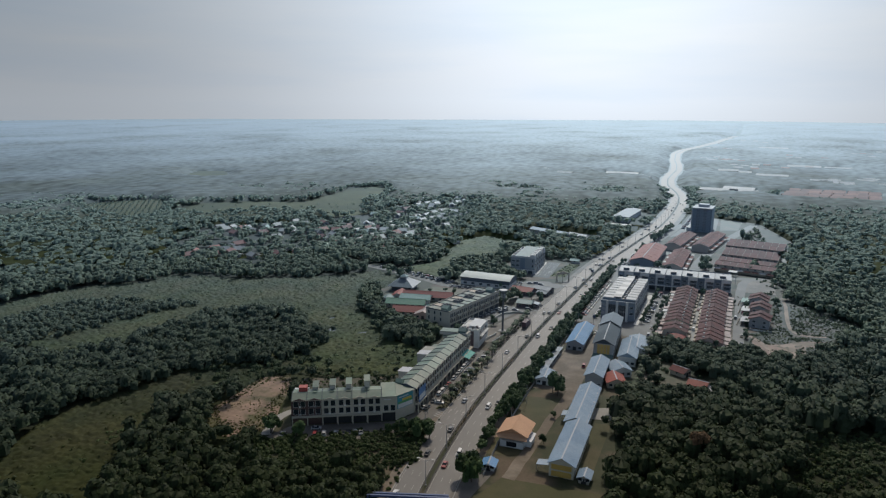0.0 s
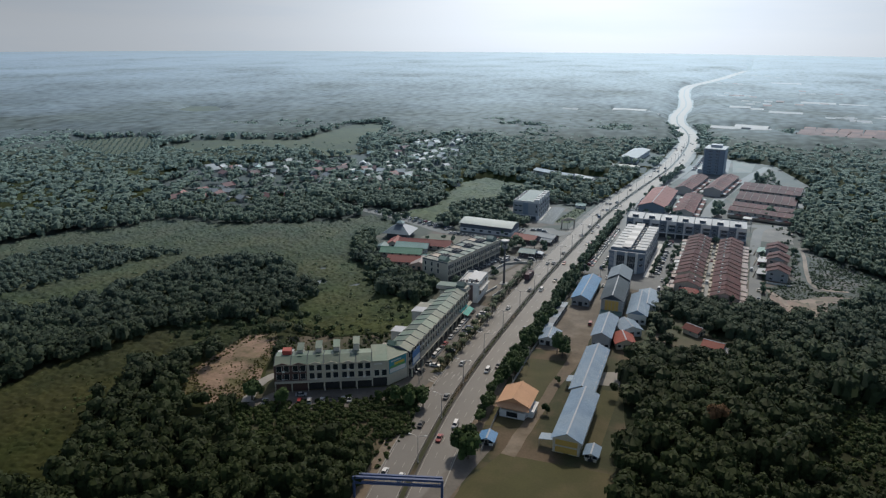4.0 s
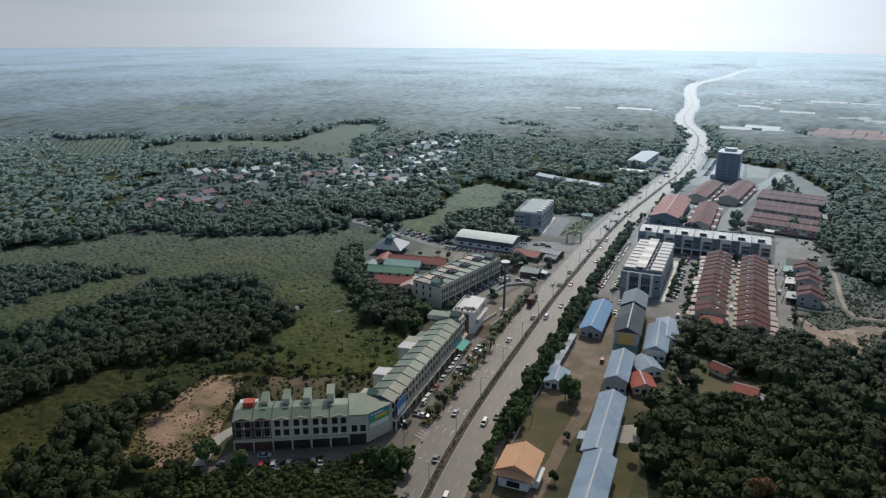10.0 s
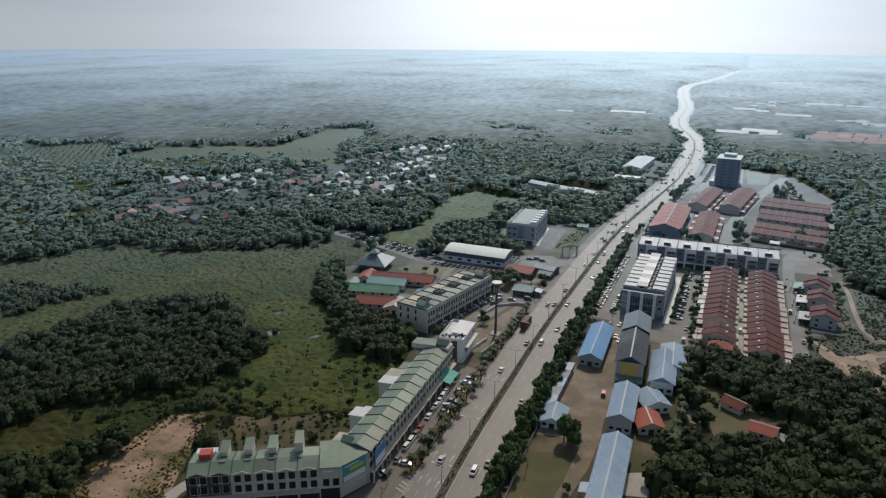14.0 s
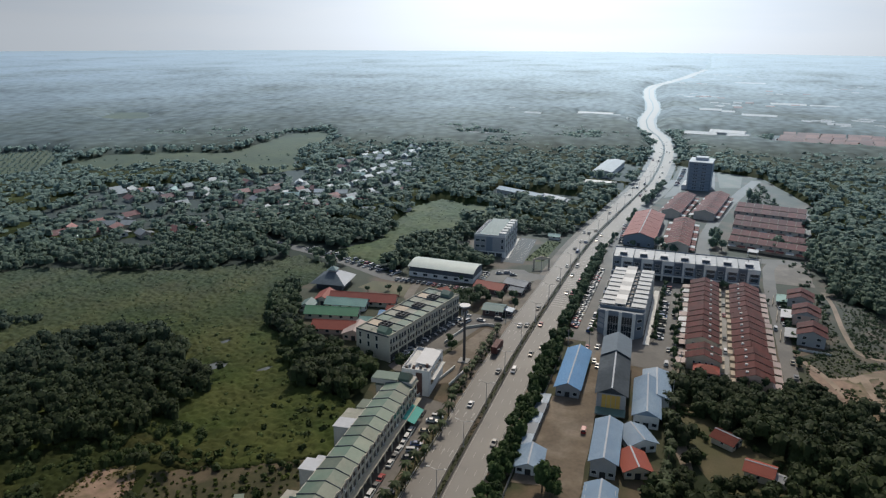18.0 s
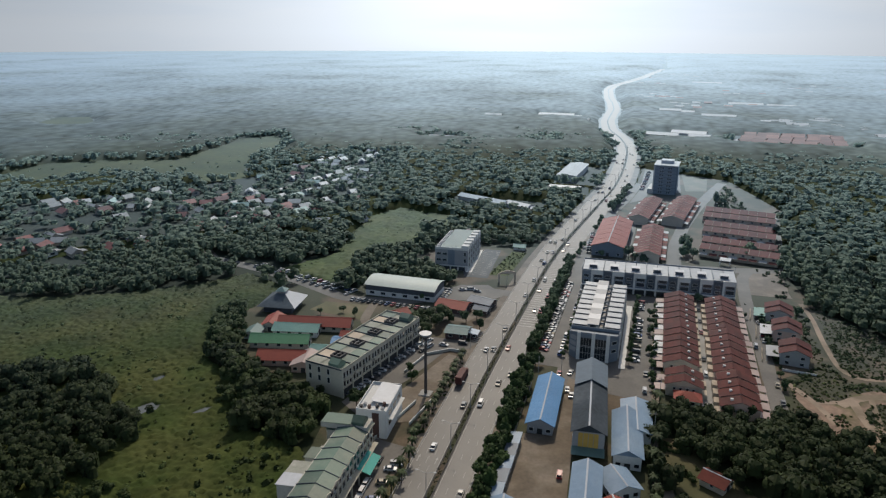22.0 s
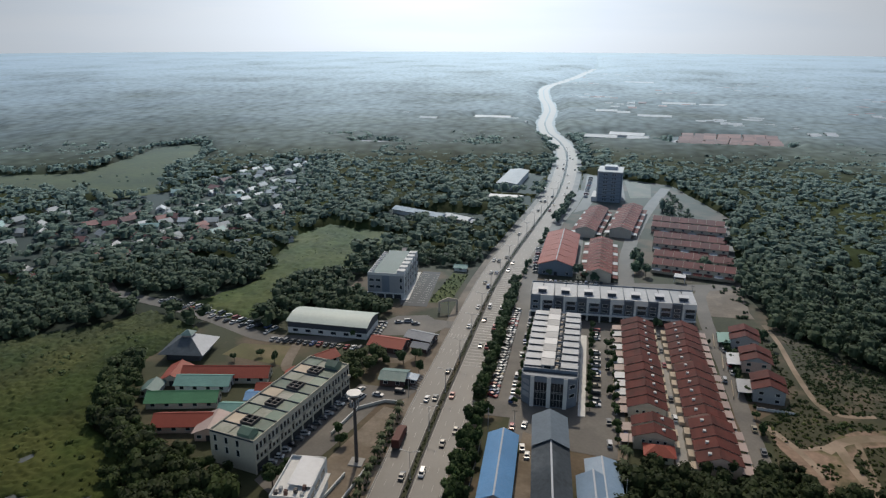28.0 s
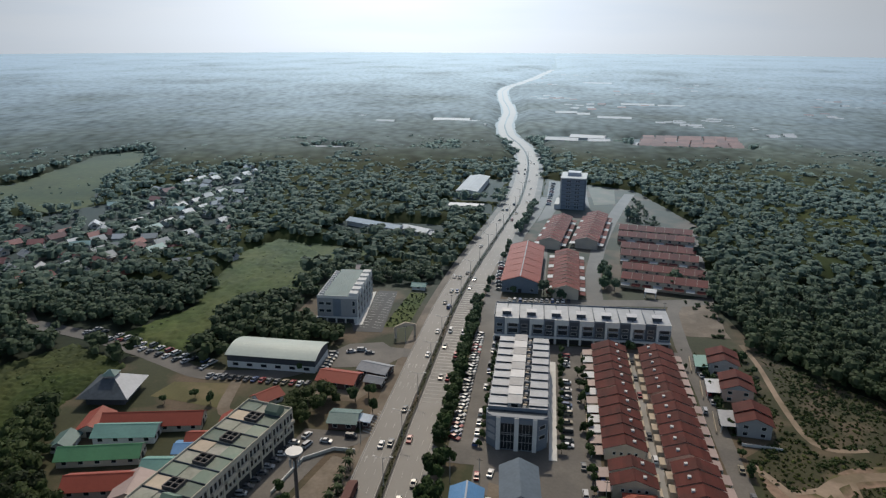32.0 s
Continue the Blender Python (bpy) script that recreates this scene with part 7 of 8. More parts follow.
for k in range(N):
    x0 = k * U
    part("glazed_bay", Shape().box(x0 + 0.4, -0.5, 3.6, x0 + 4.2, -0.01, TOP - 0.6), M_DARKW if k else M_SLATE, ob)
    part("white_fin", Shape().box(x0 + 4.6, -0.9, 0, x0 + 5.6, -0.01, TOP + 0.3), M_WHITE, ob)
    part("white_frame", Shape().box(x0 + 5.62, -0.5, TOP - 2.4, x0 + 10.7, -0.01, TOP + 0.2), M_WHITE, ob)
    windows(ob, WIN_XL, [(x0 + 8.2, 0, z) for z in (4.2, 7.0)])
    windows(ob, WIN_W, [(x0 + 2.3, -0.5, z) for z in (4.4, 7.2)])
    part("shop_opening", Shape().box(x0 + 0.5, -0.04, 0.1, x0 + U - 0.5, 0.02, 3.3), M_OPENING_SHADE, ob)
    part("column", Shape().box(x0 - 0.3, -2.6, -0.1, x0 + 0.3, -2.0, 3.4), M_WHITE, ob)
    for j in range(2):
        xa = x0 + 0.3 + j * U / 2
        part("roof_panel", Shape().slab((xa, 0.3, TOP + 0.05), (xa + U / 2 - 0.3, 0.3, TOP + 0.05), (xa + U / 2 - 0.3, D - 0.3, TOP + 1.0), (xa, D - 0.3, TOP + 1.0), 0.15), M_RPALEBLUE, ob)
    part("party_wall", Shape().box(x0 - 0.12, 0.1, TOP - 0.3, x0 + 0.12, D - 0.1, TOP + 1.3), M_SLATE, ob)
    q = part("roof_box", Shape().box(x0 + 3.4, 3.0, TOP - 0.3, x0 + 7.2, 5.6, TOP + 1.9), M_DARKW, ob)
    part("box_roof", Shape().slab((x0 + 3.1, 2.7, TOP + 1.95), (x0 + 7.5, 2.7, TOP + 1.95), (x0 + 7.5, 5.9, TOP + 2.3), (x0 + 3.1, 5.9, TOP + 2.3), 0.12), M_RWHITE, q)
part("arcade_slab", Shape().box(0, -2.7, 3.4, N * U, -0.95, 3.7), M_WHITE, ob)
part("rear_parapet", Shape().box(0, D - 0.2, TOP - 0.3, N * U, D, TOP + 1.5), M_SLATE, ob)


# -- terraced houses --
def terrace_house(side, wallmat, awn, label):
    """One two-storey house of a row, 5.9 wide along y and 13 deep along x, porch towards side."""
    ob = thing("terraced_house", 0, -900, 0, 0, label, "house", "terraced houses")
    w, l = 12.6, 5.9
    part("wall", Shape().box(-w / 2, -l / 2, -0.6, w / 2, l / 2, 5.6), wallmat, ob)
    a, eave, ridge = w / 2 + 0.7, 5.5, 8.0
    for sgn in (-1, 1):
        n = 5
        for k in range(n):
            x0, x1 = a * k / n, a * (k + 1) / n + 0.06
            za, zb = ridge - (ridge - eave) * k / n, ridge - (ridge - eave) * (k + 1) / n + 0.02
            p = [(sgn * x0, -l / 2 - 0.12, za), (sgn * x1, -l / 2 - 0.12, zb), (sgn * x1, l / 2 - 0.1, zb), (sgn * x0, l / 2 - 0.1, za)]
            part("tile_course", Shape().slab(*p, 0.14), M_RRED, ob)
    part("ridge_cap", Shape().prism([(-0.3, ridge - 0.1), (0, ridge + 0.14), (0.3, ridge - 0.1), (0, ridge - 0.02)], -l / 2 - 0.14, l / 2 - 0.08), M_RRED, ob)
    part("gable", Shape().prism([(-w / 2, 5.6), (w / 2, 5.6), (0, ridge - 0.2)], -l / 2 + 0.01, l / 2 - 0.12), wallmat, ob)
    part("porch_roof", Shape().slab((side * 6.35, -l / 2 + 0.4, 3.1), (side * 10.6, -l / 2 + 0.4, 2.75), (side * 10.6, l / 2 - 0.4, 2.75), (side * 6.35, l / 2 - 0.4, 3.1), 0.12), awn, ob)
    part("rear_kitchen", Shape().box(-side * 6.35 - (2.0 if side > 0 else 0), -l / 2 + 0.5, -0.6, -side * 6.35 + (0 if side > 0 else 2.0), l / 2 - 1.4, 2.9), M_BEIGE, ob)
    for yy in (-l / 2 + 0.5, l / 2 - 0.5):
        part("porch_post", Shape().box(side * 10.3 - 0.12, yy - 0.12, -0.6, side * 10.3 + 0.12, yy + 0.12, 2.72), M_WHITE, ob)
    part("yard_wall", Shape().box(side * 10.9 - 0.1, -l / 2 + 0.1, -0.6, side * 10.9 + 0.1, l / 2 - 0.1, 1.2), M_BEIGE, ob)
    windows(ob, WIN_M, [(side * 6.3, -1.4, 3.4), (side * 6.3, 1.4, 3.4)], 90 * side)
    windows(ob, WIN_M, [(-side * 6.3, 0, 3.6)], -90 * side)
    part("door", Shape().box(side * 6.3 - 0.05, -0.5, 0, side * 6.3 + 0.05, 0.5, 2.1), M_BROWN, ob)
    part("roof_tank", Shape().box(-side * 3.0 - 0.5, -0.5, 6.4, -side * 3.0 + 0.5, 0.5, 7.5), M_WHITE, ob)
    return ob


TYPES = {(-1, 0): terrace_house(-1, M_BEIGE, M_RPINK, "terraced house with stepped red tile roof and pinkish porch"),
         (-1, 1): terrace_house(-1, M_BEIGE, M_RWHITE, "terraced house with stepped red tile roof and white porch"),
         (1, 0): terrace_house(1, M_PINK, M_RPINK, "terraced house with stepped red tile roof and pinkish porch")}
ROWS = [(-1, 56.6, 388.6, 6, 6.1), (-1, 56.6, 349.6, 6, 5.95), (-1, 57.4, 329.5, 2, 6.6), (1, 75.4, 388.0, 6, 6.1), (1, 75.6, 347.0, 6, 6.2), (1, 76.2, 319.5, 4, 6.1)]
used = set()
for side, x, y0, n, step in ROWS:
    for k in range(n):
        key = (side, 1 if side < 0 and RND.random() < 0.4 else 0)
        m = pose(x, y0 + step * (k + 0.5), -1.5 + 0.32 * k + 0.35 * (6 - n) / 2, 0, 0, 0)
        if key in used:
            h = copy_thing(TYPES[key], m)
        else:
            used.add(key)
            h = TYPES[key]
            h.matrix_basis = m
        if k == 0:
            for xx in (-3.4, -1.2, 1.2, 3.4):
                part("window", WIN_S, None, h, at=pose(xx, -2.96, 3.6))
hp = thing("porch_house", 58.6, 326.0, 0.05, 0, "end house porch with a small hipped red roof", "house")
part("wall", Shape().box(-4, -3, -0.1, 4.4, 3.2, 3.0), M_CREAM, hp)
s = Shape().add([(-4.9, -4, 3.0), (5.2, -4, 3.0), (5.2, 3.4, 3.0), (-4.9, 3.4, 3.0), (-1.0, 0, 4.9), (1.4, 0, 4.9)], [(0, 1, 5, 4), (1, 2, 5), (2, 3, 4, 5), (3, 0, 4), (3, 2, 1, 0)])
part("hipped_roof", s, M_RRED3, hp)
windows(hp, WIN_M, [(-1.5, -3, 1.0), (1.8, -3, 1.0)])

for k, (y, x) in enumerate(((376.0, 101.6), (399.5, 101.8), (420.5, 101.4))):
    ob = thing("semi_detached_house", x, y, 0.05, -6, "pair of semi-detached houses with red tiled gables", "house", "semi-detached houses")
    part("wall", Shape().box(-5.4, -6.0, -0.1, 5.4, 6.0, 5.2), M_PINK if k == 1 else M_GREYW, ob)
    for j, (yy, zz) in enumerate(((-3.0, 0.0), (3.2, 0.5))):
        a = 6.2
        for sgn in (-1, 1):
            for c in range(4):
                x0, x1 = a * c / 4, a * (c + 1) / 4 + 0.05
                za, zb = 7.6 + zz - 2.5 * c / 4, 7.6 + zz - 2.5 * (c + 1) / 4
                part("tile_course", Shape().slab((sgn * x0, yy - 3.6, za), (sgn * x1, yy - 3.6, zb), (sgn * x1, yy + 3.0, zb), (sgn * x0, yy + 3.0, za), 0.14), M_RRED, ob)
        part("gable", Shape().prism([(-5.4, 5.2), (5.4, 5.2), (0, 7.3 + zz)], yy - 2.98, yy + 2.6), M_GREYW, ob)
    part("porch_roof", Shape().slab((-10.6, -5.6, 2.8), (-5.45, -5.6, 3.2), (-5.45, 5.6, 3.2), (-10.6, 5.6, 2.8), 0.12), (M_RGREY, M_RWHITE, M_RTEAL)[k], ob)
    for yy in (-5.4, 0, 5.4):
        part("porch_post", Shape().box(-10.4, yy - 0.12, -0.1, -10.16, yy + 0.12, 2.75), M_WHITE, ob)
    windows(ob, WIN_M, [(-2.8, -6.0, 3.2), (2.8, -6.0, 3.2), (-2.8, -6.0, 0.6), (2.8, -6.0, 0.6)])
    windows(ob, WIN_M, [(-5.4, -3, 3.4), (-5.4, 3, 3.4)], -90)
    part("yard_wall", Shape().box(-12.0, -6.6, -0.1, -11.8, 6.6, 1.3), M_BEIGE, ob)
fence = thing("white_fence", 96.0, 364.5, 0.1, -6, "low white balustrade wall round a garden", "fence")
for k in range(9):
    part("fence_panel", Shape().box(k * 1.4, 0, 0, k * 1.4 + 1.2, 0.15, 1.0), M_WHITE, fence)
    part("fence_post", Shape().box(k * 1.4 - 0.18, -0.05, -0.1, k * 1.4 - 0.02, 0.2, 1.25), M_WHITE, fence)

# -- red roofs, rows and tower further along --
rb = hall("market_hall", 17.4, 528.0, 19.0, 66, 6.4, 9.4, -1.5, M_RRED3, M_SLATE, "big market hall with an orange-red metal roof", "building", low=M_SLATE, wins=WIN_XL, gablemat=M_SLATE)
for k in range(7):
    part("roof_seam", Shape().prism([(-10.2, 6.35), (0, 9.5), (10.2, 6.35), (0, 9.4)], -33 + k * 11 - 0.15, -33 + k * 11 + 0.15), M_RRED2, rb)


def row_house_block(x, y, w, l, rz, units, roof, label, eave=5.4, ridge=7.6):
    ob = thing("house_row", x, y, 0.05, rz, label, "house row", "red-roofed house rows")
    part("wall", Shape().box(-w / 2, -l / 2, -0.1, w / 2, l / 2, eave), M_BEIGE, ob)
    u = l / units
    for k in range(units):
        y0 = -l / 2 + k * u
        for sgn in (-1, 1):
            part("roof_slope", Shape().slab((0, y0, ridge), (sgn * (w / 2 + 0.6), y0, eave), (sgn * (w / 2 + 0.6), y0 + u - 0.15, eave), (0, y0 + u - 0.15, ridge), 0.15), roof, ob)
            part("porch_roof", Shape().slab((sgn * w / 2, y0 + 0.4, 3.0), (sgn * (w / 2 + 3.6), y0 + 0.4, 2.7), (sgn * (w / 2 + 3.6), y0 + u - 0.6, 2.7), (sgn * w / 2, y0 + u - 0.6, 3.0), 0.12), M_RRED2 if (k * 7 + int(x)) % 3 else M_RWHITE, ob)
            part("window", WIN_M, None, ob, at=pose(sgn * w / 2, y0 + u / 2, 3.5, 0, 0, 90 * sgn))
        part("party_wall", Shape().prism([(-w / 2 - 0.3, eave + 0.1), (0, ridge + 0.3), (w / 2 + 0.3, eave + 0.1), (0, ridge - 0.3)], y0 - 0.14, y0), M_BEIGE, ob)
    for yy in (-l / 2, l / 2 - 0.2):
        part("gable", Shape().prism([(-w / 2, eave), (w / 2, eave), (0, ridge - 0.2)], yy, yy + 0.2), M_BEIGE, ob)
    return ob


for x, y, w, l, rz, n in ((41.0, 522.0, 13, 66, -1.5, 11), (36.0, 608.0, 13, 66, -8, 11), (60.0, 616.0, 14, 74, -9, 12), (92.0, 512.5, 9.5, 44, 78, 8), (94.0, 529.5, 9.5, 44, 78, 8),
                          (95.5, 555.0, 9.5, 44, 79, 8), (97.0, 571.0, 9.5, 44, 79, 8), (99.0, 596.0, 9.5, 47, 80, 8), (101.0, 613.0, 9.5, 47, 80, 8)):
    row_house_block(x, y, w, l, rz, n, M_RRED2, "row of terraced houses under weathered red tile roofs")
ob = thing("shrine", 83.5, 499.0, 0.1, -12, "small open shelter with a pale roof", "shelter")
part("roof", Shape().slab((-3, -2.4, 3.4), (3, -2.4, 3.4), (3, 2.4, 3.9), (-3, 2.4, 3.9), 0.15), M_RWHITE, ob)
for xx in (-2.7, 2.7):
    for yy in (-2.1, 2.1):
        part("post", Shape().box(xx - 0.12, yy - 0.12, -0.1, xx + 0.12, yy + 0.12, 3.5), M_WHITE, ob)

tw = thing("tower_block", 49.0, 694.0, 0.05, -5, "eight-storey dark grey tower block with white roof edge", "tower block")
part("wall", Shape().box(-9.2, -12, -0.2, 9.2, 12, 24.0), M_SLATE, tw)
part("roof_slab", Shape().box(-9.8, -12.6, 24.0, 9.8, 12.6, 24.8), M_WHITE, tw)
part("roof_house", Shape().box(-5, -3, 24.8, 5, 6, 27.4), M_RWHITE, tw)
for k in range(8):
    z = 0.9 + 2.95 * k
    part("floor_band", Shape().box(-9.35, -12.18, z + 1.75, 9.35, -12.0, z + 2.25), M_DARKW, tw)
    windows(tw, WIN_T if k == 0 else WIN_M, [(x, -12, z) for x in (-4.2, -2.4, 2.4, 4.2)])
    windows(tw, WIN_W, [(-9.2, y, z) for y in (-8, -2.7, 2.7, 8)], -90)
part("corner_pier", Shape().box(-9.7, -12.3, -0.2, -8.7, -11.9, 24.0), M_WHITE, tw)
part("corner_pier", Shape().box(8.7, -12.3, -0.2, 9.7, -11.9, 24.0), M_DARKW, tw)
part("annex", Shape().box(-13.5, -13, -0.2, -9.8, 10, 4.0), M_WHITE, tw)

# -- far sheds and factories --
for nm, x, y, w, l, e, rdg, rz, roof, lab in (
        ("far_shop_hall", -35.0, 741.0, 17, 66, 6.0, 7.2, -4, M_RGREY, "flat grey-roofed hall beside the highway"),
        ("far_shed", -33.0, 672.0, 7, 26, 3.4, 4.6, 88, M_RWHITE, "small white-roofed roadside shed"),
        ("far_shed", -89.0, 606.0, 9, 44, 3.6, 5.2, 67, M_RBLUE, "long pale metal shed among trees"),
        ("far_shed", -58.0, 596.5, 9, 22, 3.6, 5.0, 62, M_RWHITE, "pale metal shed among trees"),
        ("far_shed", -46.0, 590.0, 6, 12, 3.0, 4.2, 60, M_RWHITE, "small pale shed by the road"),
        ("factory", -122.0, 1225.0, 26, 56, 6.0, 7.4, 90, M_RWHITE, "long white factory roof in the haze"),
        ("factory", -90.0, 1205.0, 14, 26, 5.0, 6.4, 90, M_RWHITE, "white shed beside a factory"),
        ("factory", 44.0, 1042.0, 16, 40, 6.0, 7.4, 84, M_RWHITE, "white low factory by the bend"),
        ("factory", 78.0, 1070.0, 18, 44, 6.0, 7.6, 80, M_RWHITE, "white low factory by the bend"),
        ("factory", 90.0, 1040.0, 12, 26, 5.0, 6.4, 80, M_RGREY, "grey shed near the bend"),
        ("factory", 34.0, 968.0, 8, 18, 4.0, 5.2, 70, M_RWHITE, "white shed near the bend"),
        ("factory", 70.0, 1344.0, 14, 46, 5.0, 6.4, 88, M_RWHITE, "far white roof in the haze"),
        ("factory", 145.0, 2030.0, 26, 70, 16.0, 7.4, 88, M_RWHITE, "far long white roof in the haze"),
        ("factory", 126.0, 1255.0, 12, 50, 14.0, 7.4, 84, M_RWHITE, "far pale roof in the haze"),
        ("factory", 54.0, 1321.0, 14, 34, 14.0, 7.4, 88, M_RWHITE, "far pale roof in the haze"),
        ("factory", -73.0, 1141.0, 10, 24, 12.0, 7.4, 80, M_RWHITE, "far white shed in the haze"),
        ("factory", 250.0, 1500.0, 16, 50, 6.0, 7.4, 85, M_RWHITE, "far white roof in the haze"),
        ("factory", 190.0, 1520.0, 16, 60, 6.0, 7.4, 88, M_RGREY, "far grey roof in the haze"),
        ("factory", -228.0, 930.0, 10, 40, 4.0, 5.4, 88, M_RGREY, "long low roof among far woods"),
        ("factory", 300.0, 1700.0, 20, 50, 6.0, 7.4, 88, M_RWHITE, "far pale roof in the haze")):
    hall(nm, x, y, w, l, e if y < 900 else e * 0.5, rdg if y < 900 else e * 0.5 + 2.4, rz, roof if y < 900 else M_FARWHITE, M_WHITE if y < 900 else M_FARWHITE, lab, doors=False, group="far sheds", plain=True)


# -- village houses --
def village_house(w, l, e, rdg, roof, wall, lab, wing_on=True):
    ob = hall("village_house", 0, -950, w, l, e, rdg, 0, roof, wall, lab, "house", "village houses", wins=WIN_S, cap=roof, plain=True)
    part("window", WIN_W, None, ob, at=pose(0, -l / 2, 1.0))
    if wing_on:
        part("lean_to_roof", Shape().slab((w / 2 + 0.1, -l / 3, 2.8), (w / 2 + 3.4, -l / 3, 2.3), (w / 2 + 3.4, l / 3, 2.3), (w / 2 + 0.1, l / 3, 2.8), 0.1), M_RMIX, ob)
    return ob


VILLS = [village_house(6.5, 9, 3.0, 5.0, M_RMIX, M_BEIGE, "village house with a weathered grey sheet roof"),
         village_house(7.5, 10.5, 3.0, 5.0, M_RRED2, M_BEIGE, "village house with a brownish red roof", False),
         village_house(6, 8, 2.8, 4.6, M_RWHITE, M_WHITE, "village house with a pale metal roof"),
         village_house(6.5, 11.5, 3.0, 4.8, M_RTEAL, M_WHITE, "village house with a teal sheet roof"),
         village_house(6, 8.5, 2.8, 4.8, M_RRED3, M_BEIGE, "village house with an orange-red roof", False)]
r = random.Random(21)
spots = [(-279, 506), (-287, 542), (-269, 535), (-257, 541), (-246, 549), (-227, 552), (-196, 532), (-197, 557), (-186, 576), (-174, 587), (-210, 529), (-193, 520), (-157, 521), (-254, 483), (-228, 482), (-210, 476),
         (-208, 496), (-201, 508), (-179, 520), (-218, 615), (-212, 630), (-213, 652), (-211, 683), (-257, 635), (-232, 634), (-280, 651), (-280, 706), (-281, 753), (-266, 796), (-290, 898), (-186, 657), (-194, 622)]
spots += [(-384, 498), (-362, 508), (-338, 498), (-320, 499), (-341, 543), (-268, 563), (-248, 566), (-237, 572), (-236, 530), (-252, 637), (-275, 740), (-223, 669), (-237, 439), (-248, 409), (-275, 412), (-316, 412), (-231, 465),
          (-227, 600), (-180, 629), (-345, 389), (-464, 497), (-349, 486), (-266, 691), (-231, 511), (-243, 493), (-243, 439), (-382, 501), (-328, 406)]
while len(spots) < 150:
    a, b = r.choice(spots[:60])
    x, y = a + r.uniform(-26, 26), b + r.uniform(-22, 22)
    if abs(x - rc(y)) > 150 and not inside(FIELD_FAR, np.array([x]), np.array([y]))[0] and not inside(FIELD_WEST, np.array([x]), np.array([y]))[0] and all(math.hypot(x - p, y - q) > 10.5 for p, q in spots):
        spots.append((x, y))
first = set()
for x, y in spots:
    k = r.choice((0, 0, 0, 1, 2, 2, 3, 0))
    if y > 560 and r.random() < 0.4:
        k = 2
    elif y < 560 and r.random() < 0.35:
        k = r.choice((0, 1, 4))
    m = pose(x, y, 0.05, 0, 0, r.choice((20, 110, 70, -20, 160)) + r.uniform(-8, 8))
    if k in first:
        copy_thing(VILLS[k], m)
    else:
        first.add(k)
        VILLS[k].matrix_basis = m
# far estate: low roofs close together, their haze put into the gloss
def estate_house(roof, lab):
    ob = thing("estate_house", 0, -960, 0, 0, lab, "house", "far estate houses")
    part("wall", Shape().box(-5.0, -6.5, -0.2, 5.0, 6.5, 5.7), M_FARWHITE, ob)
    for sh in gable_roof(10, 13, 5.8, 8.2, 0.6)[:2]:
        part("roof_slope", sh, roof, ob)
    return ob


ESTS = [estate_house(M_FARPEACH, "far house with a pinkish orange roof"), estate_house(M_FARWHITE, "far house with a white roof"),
        estate_house(M_FARPEACH, "far house with a pinkish roof")]
first = set()
places = [(140 + (k % 8) * 14.5 + (k // 8) * 3 + r.uniform(-2, 2), 992 + (k // 8) * 17 + r.uniform(-2, 2), (0, 0, 2)[k % 3]) for k in range(40)]
for a, b, n, w in ((201, 1218, 5, 18), (232, 1173, 5, 18), (274, 1244, 6, 26), (292, 1170, 5, 16), (320, 1157, 5, 14), (324, 1092, 4, 18), (30, 1600, 14, 50), (60, 1420, 6, 40), (150, 1450, 6, 50), (15, 2000, 6, 40), (-120, 1500, 5, 60),
                   (441, 1344, 6, 40), (540, 1490, 8, 50), (610, 1600, 8, 60), (250, 1800, 8, 110), (420, 2000, 8, 120), (60, 2350, 8, 120), (-260, 1180, 3, 60)):
    places += [(a + r.uniform(-w, w), b + r.uniform(-w, w), 1 if b < 1300 or r.random() < 0.7 else 2) for k in range(n)]
for x, y, k in places:
    if abs(x - rc(y)) > 24:
        m = pose(x, y, 0.05, 0, 0, r.uniform(80, 100))
        if k in first:
            copy_thing(ESTS[k], m)
        else:
            first.add(k)
            ESTS[k].matrix_basis = m



# ---- street furniture and vehicles ----
def lamp():
    ob = thing("street_lamp", 0, -800, 0, 0, "twin-armed grey street lamp on the median", "street lamp", "street lamps")
    part("pole", Shape().post(0, 0, 0, 9.6, 0.14, 0.08, 8), M_STEEL, ob)
    for sg in (-1, 1):
        part("arm", Shape().slab((0, -0.06, 9.5), (0, 0.06, 9.5), (sg * 2.3, 0.06, 10.2), (sg * 2.3, -0.06, 10.2), 0.1), M_STEEL, ob)
        part("lamp_head", Shape().box(min(sg * 2.2, sg * 3.1), -0.17, 10.1, max(sg * 2.2, sg * 3.1), 0.17, 10.26), M_WHITE, ob)
    part("base", Shape().box(-0.25, -0.25, -0.05, 0.25, 0.25, 0.5), M_CONC, ob)
    return ob


lm = lamp()
for k, y in enumerate(np.arange(136, 900, 27.0)):
    m = pose(rc(y), y, 0.38, 0, 0, rturn(y))
    if k:
        copy_thing(lm, m)
    else:
        lm.matrix_basis = m

